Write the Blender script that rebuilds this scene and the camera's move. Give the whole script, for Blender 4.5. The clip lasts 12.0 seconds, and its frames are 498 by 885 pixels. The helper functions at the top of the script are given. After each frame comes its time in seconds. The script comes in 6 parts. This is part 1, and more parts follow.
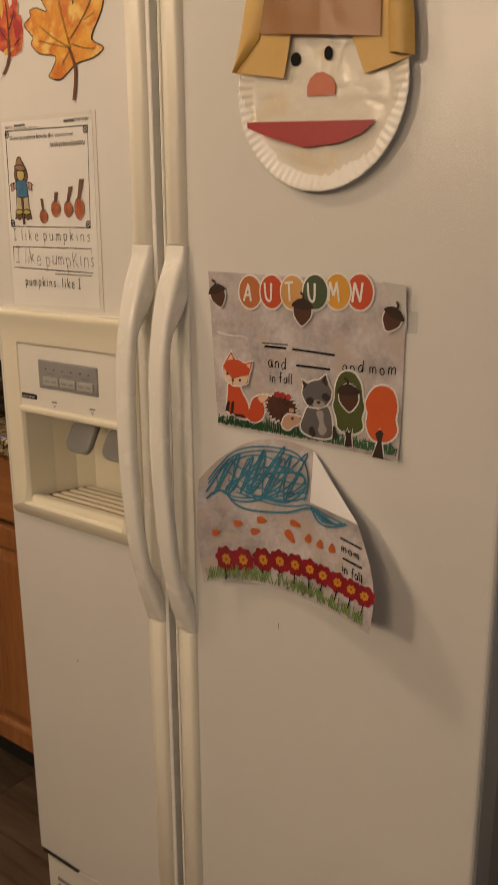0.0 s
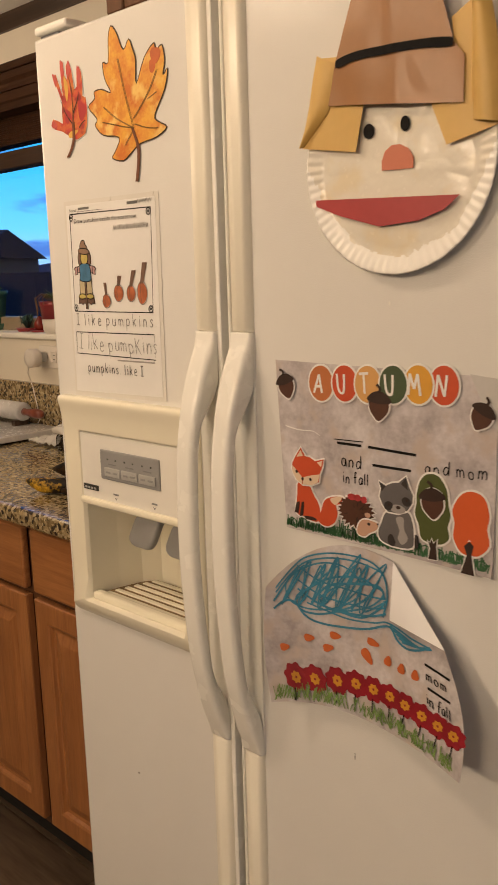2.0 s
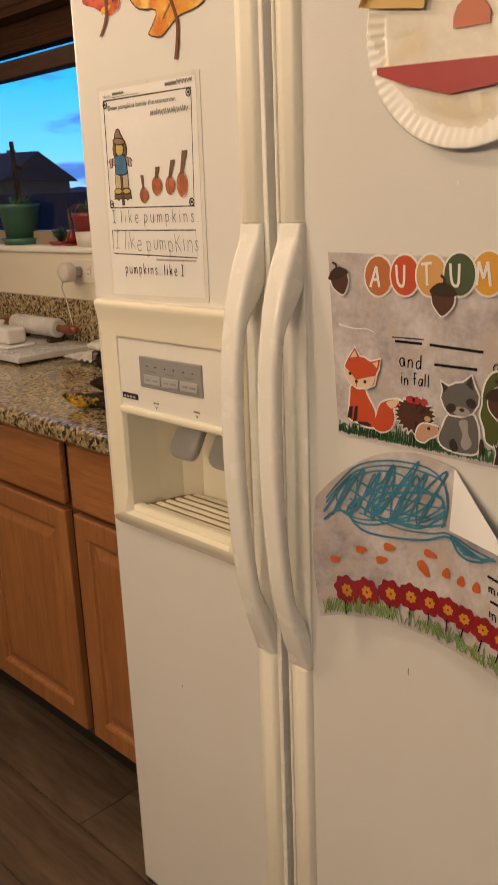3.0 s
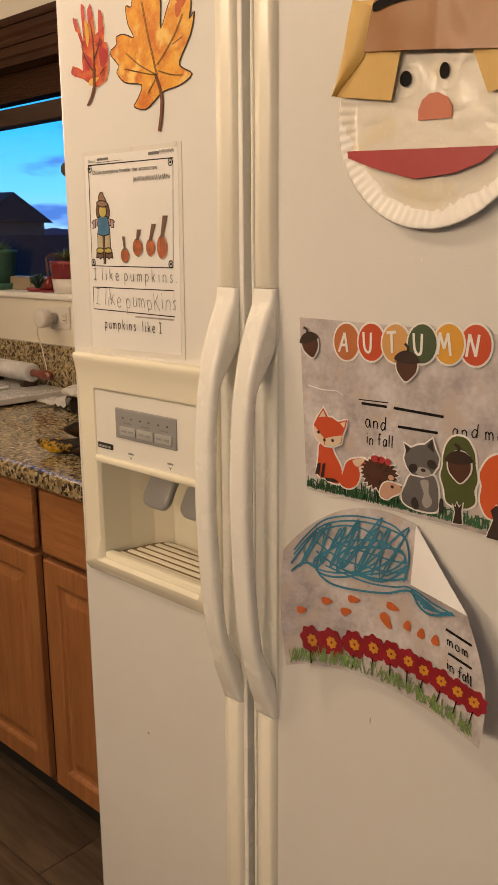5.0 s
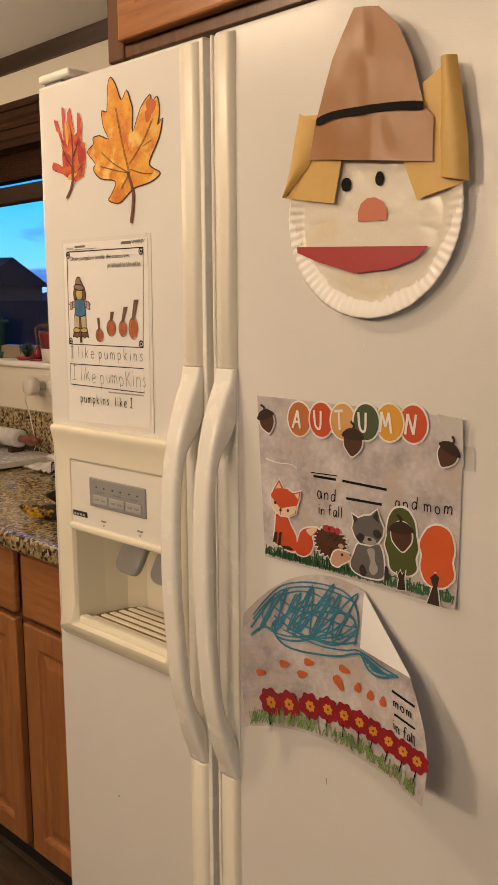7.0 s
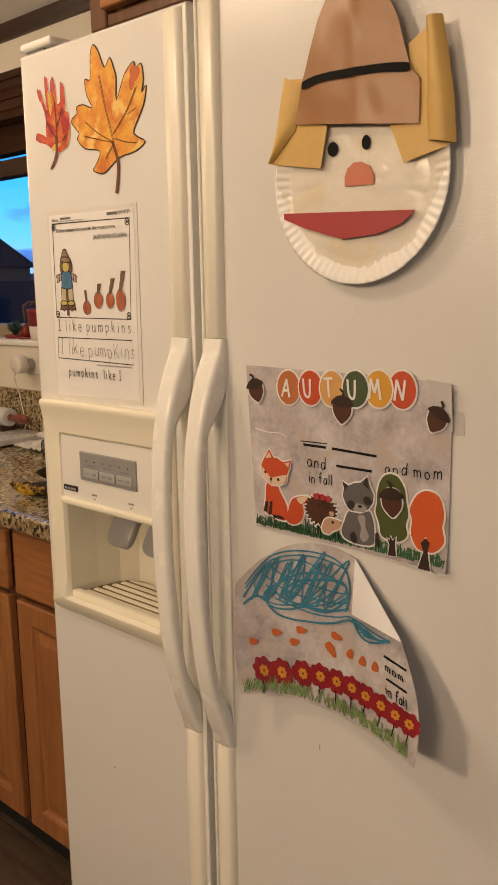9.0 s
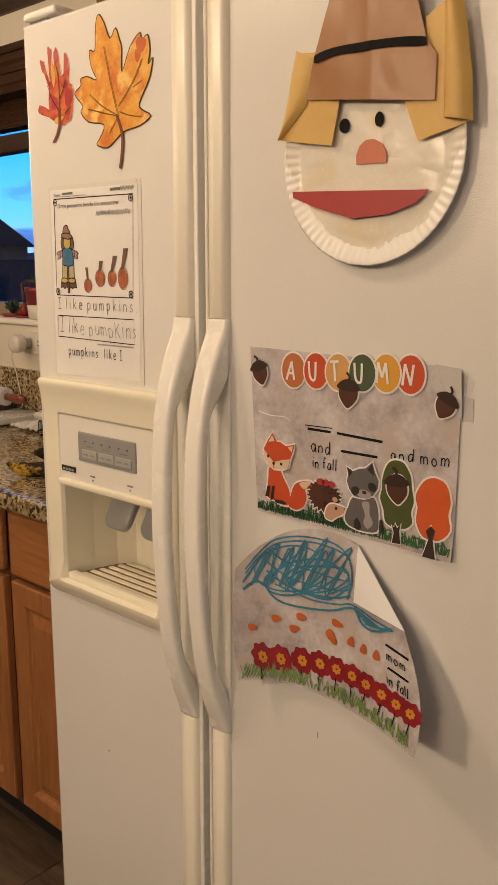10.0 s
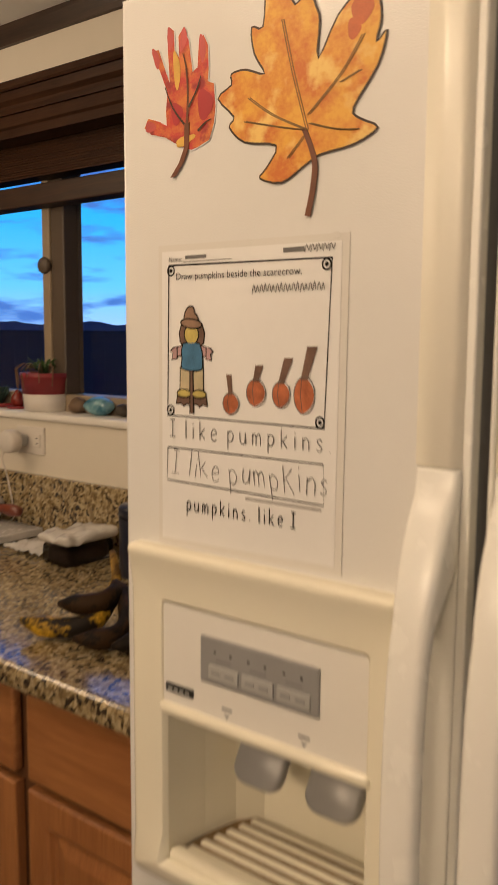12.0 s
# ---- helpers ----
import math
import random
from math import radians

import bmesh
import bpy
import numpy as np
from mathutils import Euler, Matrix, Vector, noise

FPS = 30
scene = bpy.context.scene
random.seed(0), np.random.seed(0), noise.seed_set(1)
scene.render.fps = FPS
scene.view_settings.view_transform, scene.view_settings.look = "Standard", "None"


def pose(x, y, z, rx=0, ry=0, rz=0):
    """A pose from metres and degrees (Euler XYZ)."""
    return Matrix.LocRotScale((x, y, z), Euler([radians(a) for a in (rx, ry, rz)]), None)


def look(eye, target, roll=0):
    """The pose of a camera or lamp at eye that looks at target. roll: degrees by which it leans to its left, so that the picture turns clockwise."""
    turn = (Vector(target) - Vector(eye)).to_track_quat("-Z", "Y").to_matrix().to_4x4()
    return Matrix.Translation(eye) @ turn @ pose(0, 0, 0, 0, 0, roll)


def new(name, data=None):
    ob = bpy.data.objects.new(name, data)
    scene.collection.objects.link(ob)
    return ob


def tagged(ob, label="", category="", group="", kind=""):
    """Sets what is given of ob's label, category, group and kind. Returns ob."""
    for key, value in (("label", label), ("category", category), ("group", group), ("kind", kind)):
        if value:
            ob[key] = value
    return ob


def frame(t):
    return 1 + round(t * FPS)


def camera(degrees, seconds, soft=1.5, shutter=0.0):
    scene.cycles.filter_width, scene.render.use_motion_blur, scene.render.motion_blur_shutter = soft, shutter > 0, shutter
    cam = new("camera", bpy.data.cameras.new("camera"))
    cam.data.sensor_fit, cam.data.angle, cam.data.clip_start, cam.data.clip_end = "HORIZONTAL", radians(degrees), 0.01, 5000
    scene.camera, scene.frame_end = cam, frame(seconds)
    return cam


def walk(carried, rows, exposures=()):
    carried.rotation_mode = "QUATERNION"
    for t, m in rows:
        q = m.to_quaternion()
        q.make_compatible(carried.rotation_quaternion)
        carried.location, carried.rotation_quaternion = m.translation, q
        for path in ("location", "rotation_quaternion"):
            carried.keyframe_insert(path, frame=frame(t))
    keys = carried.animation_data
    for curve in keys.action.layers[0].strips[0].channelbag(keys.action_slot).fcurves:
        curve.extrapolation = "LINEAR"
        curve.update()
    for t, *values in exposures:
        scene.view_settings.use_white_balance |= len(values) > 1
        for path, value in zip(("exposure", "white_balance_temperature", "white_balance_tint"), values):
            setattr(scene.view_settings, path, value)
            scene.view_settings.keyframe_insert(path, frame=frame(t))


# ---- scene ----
cam = camera(32.9, 12.0, soft=1.5, shutter=0.4)
PATH = [
    (0, (1.121, -0.877, 1.359), (-0.037, 0.667, 0.833), -0.3),
    (0.5, (1.131, -0.843, 1.382), (-0.058, 0.707, 0.951), 0.3),
    (1, (1.155, -0.833, 1.387), (-0.099, 0.676, 0.999), 1.8),
    (1.5, (1.153, -0.794, 1.386), (-0.191, 0.636, 1.002), 0.3),
    (2, (1.068, -0.768, 1.384), (-0.273, 0.665, 0.998), -1.6),
    (2.5, (1.04, -0.744, 1.368), (-0.298, 0.68, 0.94), -1.7),
    (3, (1.017, -0.741, 1.344), (-0.357, 0.603, 0.791), -2.2),
    (3.5, (1.034, -0.72, 1.348), (-0.319, 0.624, 0.745), -3.0),
    (3.7, (1.033, -0.721, 1.352), (-0.307, 0.643, 0.766), -2.9),
    (5.3, (1.047, -0.775, 1.368), (-0.28, 0.651, 0.916), 0.1),
    (5.5, (1.066, -0.772, 1.365), (-0.247, 0.662, 0.897), -0.0),
    (6, (1.11, -0.763, 1.37), (-0.204, 0.679, 0.93), -1.5),
    (6.5, (1.131, -0.787, 1.4), (-0.206, 0.664, 1.076), -0.8),
    (7, (1.115, -0.786, 1.393), (-0.232, 0.659, 1.08), -0.3),
    (9, (1.117, -0.785, 1.381), (-0.21, 0.667, 1.019), -1.0),
    (9.5, (1.111, -0.777, 1.375), (-0.205, 0.677, 0.984), -0.8),
    (10, (1.098, -0.778, 1.376), (-0.216, 0.676, 0.978), 0.1),
    (10.5, (1.087, -0.777, 1.377), (-0.22, 0.682, 0.975), 0.0),
    (11, (0.957, -0.76, 1.373), (-0.325, 0.722, 0.973), -1.2),
    (11.5, (0.751, -0.721, 1.377), (-0.538, 0.772, 1.048), -1.1),
    (12, (0.561, -0.589, 1.412), (-0.667, 0.971, 1.171), 0.4),
]
walk(cam, [(t, look(eye, target, roll)) for t, eye, target, roll in PATH],
     exposures=[(0, -0.40), (0.5, -0.44), (1, -0.12), (1.5, 0), (10.5, 0), (11.5, -0.1), (12, -0.2)])

# ---------------------------------------------------------------- light
world = bpy.data.worlds.new("dusk")
scene.world = world
world.use_nodes = True
wn = world.node_tree.nodes
sky = wn.new("ShaderNodeTexSky")
sky.sky_type = "NISHITA"
sky.sun_disc = False
sky.sun_elevation, sky.sun_rotation = radians(-2.0), radians(120)
world.node_tree.links.new(sky.outputs[0], wn["Background"].inputs[0])
wn["Background"].inputs[1].default_value = 0.4


def area_lamp(name, eye, target, size, power, colour):
    data = bpy.data.lights.new(name, "AREA")
    data.shape, data.size, data.energy, data.color = "DISK", size, power, colour
    ob = new(name, data)
    ob.matrix_world = look(eye, target)
    return ob


WARM = (1.0, 0.735, 0.49)
area_lamp("ceiling_lamp", (-0.28, -2.35, 2.02), (-0.05, 0.0, 1.4), 0.36, 17.5, WARM)
# unseen broad fill, added to lift the shadows on the right
area_lamp("front_fill", (1.05, -2.75, 2.13), (0.6, 0.0, 1.0), 0.9, 35, WARM)
area_lamp("kitchen_downlight", (-0.25, -0.66, 2.15), (0.05, -0.30, 1.0), 0.22, 7.6, WARM)
# cool fill, added at an assumed window that stays out of view
dusk = bpy.data.lights.new("unseen_window_fill", "AREA")
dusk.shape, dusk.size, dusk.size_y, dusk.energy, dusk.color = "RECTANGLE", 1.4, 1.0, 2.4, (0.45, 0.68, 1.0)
new("unseen_window_fill", dusk).matrix_world = look((2.66, -1.45, 1.45), (0.6, -0.6, 1.1))
# unseen point fill, added to brighten ceiling, wall and worktop on the left
left_fill = bpy.data.lights.new("left_fill_lamp", "POINT")
left_fill.energy, left_fill.color, left_fill.shadow_soft_size = 11, WARM, 0.20
new("left_fill_lamp", left_fill).location = (-1.35, -0.06, 1.80)

# ---------------------------------------------------------------- materials


def material(name, colour, rough=0.5, metal=0.0, vary=0.08, scale=8.0, bump=0.0, bump_scale=200.0, coat=0.0, second=None, blotch=0.0, spec=0.5, third=None):
    """A painted or plastic surface: two scales of colour noise, wear in the gloss, fine relief."""
    m = bpy.data.materials.new(name)
    m.use_nodes = True
    n, l = m.node_tree.nodes, m.node_tree.links
    p = n["Principled BSDF"]
    p.inputs["Metallic"].default_value = metal
    p.inputs["Coat Weight"].default_value = coat
    p.inputs["Specular IOR Level"].default_value = spec
    tc = n.new("ShaderNodeTexCoord")
    big, fine = n.new("ShaderNodeTexNoise"), n.new("ShaderNodeTexNoise")
    big.inputs["Scale"].default_value, fine.inputs["Scale"].default_value = scale, scale * 9
    big.inputs["Detail"].default_value = fine.inputs["Detail"].default_value = 4
    for t in (big, fine):
        l.new(tc.outputs["Object"], t.inputs["Vector"])
    mix = n.new("ShaderNodeMix")
    mix.data_type = "RGBA"
    dark = tuple(c * (1 - 2 * vary) for c in colour) if second is None else second
    mix.inputs["A"].default_value = (*colour, 1)
    mix.inputs["B"].default_value = (*dark, 1)
    add = n.new("ShaderNodeMath")
    add.operation = "MULTIPLY_ADD"
    l.new(fine.outputs["Fac"], add.inputs[0])
    add.inputs[1].default_value = 0.35
    l.new(big.outputs["Fac"], add.inputs[2])
    ramp = n.new("ShaderNodeMapRange")
    ramp.inputs["From Min"].default_value, ramp.inputs["From Max"].default_value = 0.42 + blotch, 0.95 - blotch
    l.new(add.outputs[0], ramp.inputs["Value"])
    l.new(ramp.outputs[0], mix.inputs["Factor"])
    last = mix
    if third:
        other, cut_off, last = n.new("ShaderNodeTexNoise"), n.new("ShaderNodeMapRange"), n.new("ShaderNodeMix")
        other.inputs["Scale"].default_value, other.inputs["Detail"].default_value = scale * 1.4, 5
        shift = n.new("ShaderNodeVectorMath")
        shift.inputs[1].default_value = (3.7, 1.9, 8.3)
        l.new(tc.outputs["Object"], shift.inputs[0])
        l.new(shift.outputs[0], other.inputs["Vector"])
        cut_off.inputs["From Min"].default_value, cut_off.inputs["From Max"].default_value = 0.52, 0.66
        l.new(other.outputs["Fac"], cut_off.inputs["Value"])
        last.data_type = "RGBA"
        last.inputs["B"].default_value = (*third, 1)
        l.new(mix.outputs["Result"], last.inputs["A"])
        l.new(cut_off.outputs[0], last.inputs["Factor"])
    l.new(last.outputs["Result"], p.inputs["Base Color"])
    rr = n.new("ShaderNodeMapRange")
    rr.inputs["To Min"].default_value, rr.inputs["To Max"].default_value = max(rough - 0.06, 0.02), min(rough + 0.08, 1)
    l.new(fine.outputs["Fac"], rr.inputs["Value"])
    l.new(rr.outputs[0], p.inputs["Roughness"])
    if bump:
        bt = n.new("ShaderNodeTexNoise")
        bt.inputs["Scale"].default_value, bt.inputs["Detail"].default_value = bump_scale, 2
        l.new(tc.outputs["Object"], bt.inputs["Vector"])
        b = n.new("ShaderNodeBump")
        b.inputs["Strength"].default_value, b.inputs["Distance"].default_value = bump, 0.001
        l.new(bt.outputs["Fac"], b.inputs["Height"])
        l.new(b.outputs[0], p.inputs["Normal"])
    return m


def wood(name, light, dark, along=0, rough=0.4, stretch=14.0, scale=10.0, coat=0.2):
    """Wood grain that runs along one axis (0 x, 1 y, 2 z)."""
    m = bpy.data.materials.new(name)
    m.use_nodes = True
    n, l = m.node_tree.nodes, m.node_tree.links
    p = n["Principled BSDF"]
    p.inputs["Roughness"].default_value, p.inputs["Coat Weight"].default_value = rough, coat
    p.inputs["Coat Roughness"].default_value = 0.3
    tc, mp = n.new("ShaderNodeTexCoord"), n.new("ShaderNodeMapping")
    s = [stretch] * 3
    s[along] = 1.0
    mp.inputs["Scale"].default_value = s
    info, off = n.new("ShaderNodeObjectInfo"), n.new("ShaderNodeVectorMath")
    off.operation = "MULTIPLY_ADD"
    l.new(info.outputs["Random"], off.inputs[0])
    off.inputs[1].default_value = (7.0, 11.0, 5.0)
    l.new(tc.outputs["Object"], off.inputs[2])
    l.new(off.outputs[0], mp.inputs["Vector"])
    a, b = n.new("ShaderNodeTexNoise"), n.new("ShaderNodeTexNoise")
    a.inputs["Scale"].default_value, b.inputs["Scale"].default_value = scale * 0.35, scale * 2.2
    a.inputs["Distortion"].default_value = 1.2
    a.inputs["Detail"].default_value, b.inputs["Detail"].default_value = 5, 3
    for t in (a, b):
        l.new(mp.outputs[0], t.inputs["Vector"])
    add = n.new("ShaderNodeMath")
    add.operation = "MULTIPLY_ADD"
    l.new(b.outputs["Fac"], add.inputs[0])
    add.inputs[1].default_value = 0.5
    l.new(a.outputs["Fac"], add.inputs[2])
    cr = n.new("ShaderNodeValToRGB")
    cr.color_ramp.elements[0].position, cr.color_ramp.elements[1].position = 0.5, 1.0
    cr.color_ramp.elements[0].color, cr.color_ramp.elements[1].color = (*dark, 1), (*light, 1)
    l.new(add.outputs[0], cr.inputs[0])
    l.new(cr.outputs[0], p.inputs["Base Color"])
    bp = n.new("ShaderNodeBump")
    bp.inputs["Strength"].default_value, bp.inputs["Distance"].default_value = 0.15, 0.001
    l.new(b.outputs["Fac"], bp.inputs["Height"])
    l.new(bp.outputs[0], p.inputs["Normal"])
    return m


def granite(name):
    m = bpy.data.materials.new(name)
    m.use_nodes = True
    n, l = m.node_tree.nodes, m.node_tree.links
    p = n["Principled BSDF"]
    p.inputs["Roughness"].default_value = 0.12
    p.inputs["Specular IOR Level"].default_value = 0.75
    tc = n.new("ShaderNodeTexCoord")
    warp = n.new("ShaderNodeTexNoise")
    warp.inputs["Scale"].default_value = 22
    l.new(tc.outputs["Object"], warp.inputs["Vector"])
    jig = n.new("ShaderNodeVectorMath")
    jig.operation = "MULTIPLY_ADD"
    l.new(warp.outputs["Color"], jig.inputs[0])
    jig.inputs[1].default_value = (0.022, 0.022, 0.022)
    l.new(tc.outputs["Object"], jig.inputs[2])
    v = n.new("ShaderNodeTexVoronoi")
    v.inputs["Scale"].default_value = 135
    l.new(jig.outputs[0], v.inputs["Vector"])
    cr = n.new("ShaderNodeValToRGB")
    cr.color_ramp.interpolation = "CONSTANT"
    e = cr.color_ramp.elements
    e[0].position, e[0].color = 0.0, (0.05, 0.036, 0.024, 1)
    e[1].position, e[1].color = 0.12, (0.21, 0.15, 0.075, 1)
    for pos, c in ((0.28, (0.40, 0.31, 0.165, 1)), (0.56, (0.30, 0.225, 0.12, 1)), (0.70, (0.50, 0.41, 0.245, 1)), (0.93, (0.11, 0.08, 0.05, 1))):
        k = e.new(pos)
        k.color = c
    sep = n.new("ShaderNodeSeparateColor")
    l.new(v.outputs["Color"], sep.inputs[0])
    l.new(sep.outputs[0], cr.inputs[0])
    f = n.new("ShaderNodeTexNoise")
    f.inputs["Scale"].default_value, f.inputs["Detail"].default_value = 120, 4
    l.new(tc.outputs["Object"], f.inputs["Vector"])
    mix = n.new("ShaderNodeMix")
    mix.data_type, mix.blend_type = "RGBA", "MULTIPLY"
    mix.inputs["Factor"].default_value = 0.5
    l.new(cr.outputs[0], mix.inputs["A"])
    g = n.new("ShaderNodeValToRGB")
    g.color_ramp.elements[0].position, g.color_ramp.elements[1].position = 0.38, 0.6
    g.color_ramp.elements[0].color = (0.25, 0.22, 0.2, 1)
    l.new(f.outputs["Fac"], g.inputs[0])
    l.new(g.outputs[0], mix.inputs["B"])
    l.new(mix.outputs["Result"], p.inputs["Base Color"])
    return m


def glass(name):
    m = bpy.data.materials.new(name)
    m.use_nodes = True
    p = m.node_tree.nodes["Principled BSDF"]
    p.inputs["Base Color"].default_value = (0.95, 0.97, 0.97, 1)
    p.inputs["Transmission Weight"].default_value = 1.0
    p.inputs["Roughness"].default_value = 0.01
    p.inputs["IOR"].default_value = 1.25
    return m


ENAMEL = material("white_enamel", (0.76, 0.75, 0.725), 0.16, vary=0.03, scale=3, bump=0.30, bump_scale=640, spec=0.5)
CREAM = material("yellowed_plastic", (0.83, 0.79, 0.65), 0.17, vary=0.006, scale=3, bump=0.04, bump_scale=600)
HANDLE = material("handle_plastic", (0.86, 0.85, 0.80), 0.25, vary=0.008, scale=3)
STRIP = material("aged_trim_plastic", (0.82, 0.785, 0.68), 0.35, vary=0.015, scale=6, bump=0.06, bump_scale=600)
TRAY_SHADE = material("tray_shadow_brown", (0.26, 0.17, 0.08), 0.6, vary=0.1, scale=30)
PANEL_WHITE = material("panel_white", (0.80, 0.78, 0.73), 0.3, vary=0.02)
GREY_PLASTIC = material("grey_plastic", (0.30, 0.30, 0.30), 0.35, vary=0.05, scale=20)
GREY_LIGHT = material("light_grey_plastic", (0.42, 0.42, 0.41), 0.35, vary=0.05, scale=20)
PADDLE = material("paddle_plastic", (0.34, 0.34, 0.34), 0.3, vary=0.06, scale=20)
GASKET = material("gasket", (0.23, 0.23, 0.24), 0.6, vary=0.06)
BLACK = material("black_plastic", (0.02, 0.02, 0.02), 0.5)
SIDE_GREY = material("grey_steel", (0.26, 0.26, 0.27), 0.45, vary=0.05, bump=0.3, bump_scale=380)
WALL = material("wall_paint", (0.72, 0.67, 0.57), 0.7, vary=0.03, scale=2, bump=0.25, bump_scale=70)
CEIL = material("ceiling_paint", (0.84, 0.83, 0.80), 0.8, vary=0.02, scale=2, bump=0.4, bump_scale=60)
SILL_PAINT = material("sill_paint", (0.80, 0.78, 0.73), 0.5, vary=0.03, scale=4, bump=0.1, bump_scale=90)
MAPLE = wood("cabinet_wood", (0.42, 0.185, 0.066), (0.27, 0.10, 0.033), along=2, rough=0.38)
MAPLE_X = wood("cabinet_wood_cross", (0.42, 0.185, 0.066), (0.27, 0.10, 0.033), along=0, rough=0.38)
DARKWOOD = wood("dark_wood", (0.060, 0.030, 0.016), (0.022, 0.011, 0.006), along=0, rough=0.4)
BLINDWOOD = wood("blackish_wood", (0.058, 0.025, 0.012), (0.024, 0.010, 0.005), along=0, rough=0.45, coat=0.0)
BLINDWOOD.node_tree.nodes["Principled BSDF"].inputs["Specular IOR Level"].default_value = 0.15
RAILWOOD = wood("rail_wood", (0.055, 0.026, 0.014), (0.022, 0.011, 0.007), along=0, rough=0.5, coat=0.0)
# darker copy of the cabinet wood, with the shade of the reveals painted in
MAPLE_SHADED = wood("shaded_cabinet_wood", (0.15, 0.066, 0.028), (0.085, 0.036, 0.015), along=2, rough=0.45)
CROWN = wood("crown_wood", (0.055, 0.029, 0.017), (0.028, 0.014, 0.008), along=0, rough=0.5)
FLOORWOOD = wood("floor_plank_wood", (0.150, 0.105, 0.072), (0.062, 0.042, 0.028), along=0, rough=0.33, stretch=9, scale=7, coat=0.0)
GRANITE = granite("granite")
GLASS = glass("window_glass")
WINFRAME = material("window_frame_bronze", (0.10, 0.075, 0.055), 0.45, vary=0.06, scale=12)
WINFRAME_TAN = material("window_frame_tan", (0.32, 0.25, 0.17), 0.5, vary=0.05, scale=12)

# ---------------------------------------------------------------- mesh helpers


def finish(name, bm, mat, smooth=False):
    bmesh.ops.recalc_face_normals(bm, faces=bm.faces[:])
    me = bpy.data.meshes.new(name)
    bm.to_mesh(me)
    bm.free()
    if mat:
        me.materials.append(mat)
    for p in me.polygons:
        p.use_smooth = smooth
    return me


def part(name, bm, mat, parent=None, label="", smooth=False):
    ob = new(name, finish(name, bm, mat, smooth))
    ob.parent = parent
    if label:
        tagged(ob, label)
    return ob


def thing(name, label, category, at=(0, 0, 0), group="", kind=""):
    ob = new(name)
    ob.empty_display_size = 0.05
    ob.location = at
    return tagged(ob, label, category, group, kind)


def under(ob, parent):
    """Parents ob, whose mesh is in world metres, to a thing that stands elsewhere."""
    ob.parent = parent
    ob.matrix_parent_inverse = Matrix.Translation(parent.location).inverted()
    return ob


def wpart(name, bm, mat, parent, label="", smooth=False):
    """A part whose mesh is written in world metres."""
    return under(part(name, bm, mat, None, label, smooth), parent)


def box(x0, x1, y0, y1, z0, z1, bevel=0.0, seg=2, bm=None):
    bm = bm or bmesh.new()
    made = bmesh.ops.create_cube(bm, size=1.0)["verts"]
    for v in made:
        v.co = Vector(((x0 + x1) / 2 + v.co.x * (x1 - x0), (y0 + y1) / 2 + v.co.y * (y1 - y0), (z0 + z1) / 2 + v.co.z * (z1 - z0)))
    if bevel:
        edges = {e for v in made for e in v.link_edges}
        bmesh.ops.bevel(bm, geom=list(edges), offset=bevel, segments=seg, affect="EDGES", profile=0.5)
    return bm


def lathe(profile, cx, cy, cz=0.0, n=32, bm=None, rim=None):
    """A turned shape from (radius, height) pairs. rim(a, r): wobble of the radius."""
    bm = bm or bmesh.new()
    rings = []
    for r, h in profile:
        ring = []
        for k in range(n):
            a = 2 * math.pi * k / n
            rr = max(r, 1e-4) * (rim(a, r) if rim else 1)
            ring.append(bm.verts.new((cx + rr * math.cos(a), cy + rr * math.sin(a), cz + h)))
        rings.append(ring)
    for a, b in zip(rings, rings[1:]):
        for k in range(n):
            bm.faces.new((a[k], a[(k + 1) % n], b[(k + 1) % n], b[k]))
    bm.faces.new(rings[0][::-1])
    bm.faces.new(rings[-1])
    return bm


def tube(points, radius, n=8, bm=None, flat=1.0, taper=None):
    """A round bar along a line of points."""
    bm = bm or bmesh.new()
    pts = [Vector(p) for p in points]
    rings, up = [], Vector((0.13, 0.31, 0.94))
    for i, p in enumerate(pts):
        d = (pts[min(i + 1, len(pts) - 1)] - pts[max(i - 1, 0)]).normalized()
        s = d.cross(up)
        s = s.normalized() if s.length > 1e-4 else d.orthogonal().normalized()
        t = s.cross(d)
        r = radius * (taper(i / max(len(pts) - 1, 1)) if taper else 1)
        rings.append([bm.verts.new(p + r * (math.cos(a) * s + flat * math.sin(a) * t)) for a in (2 * math.pi * k / n for k in range(n))])
    for a, b in zip(rings, rings[1:]):
        for k in range(n):
            bm.faces.new((a[k], a[(k + 1) % n], b[(k + 1) % n], b[k]))
    bm.faces.new(rings[0][::-1])
    bm.faces.new(rings[-1])
    return bm


def extrude_x(profile, x0, x1, bm=None):
    """A moulding: a closed (y, z) profile run along x."""
    bm = bm or bmesh.new()
    a = [bm.verts.new((x0, y, z)) for y, z in profile]
    b = [bm.verts.new((x1, y, z)) for y, z in profile]
    k = len(a)
    for i in range(k):
        bm.faces.new((a[i], a[(i + 1) % k], b[(i + 1) % k], b[i]))
    bm.faces.new(a[::-1])
    bm.faces.new(b)
    return bm


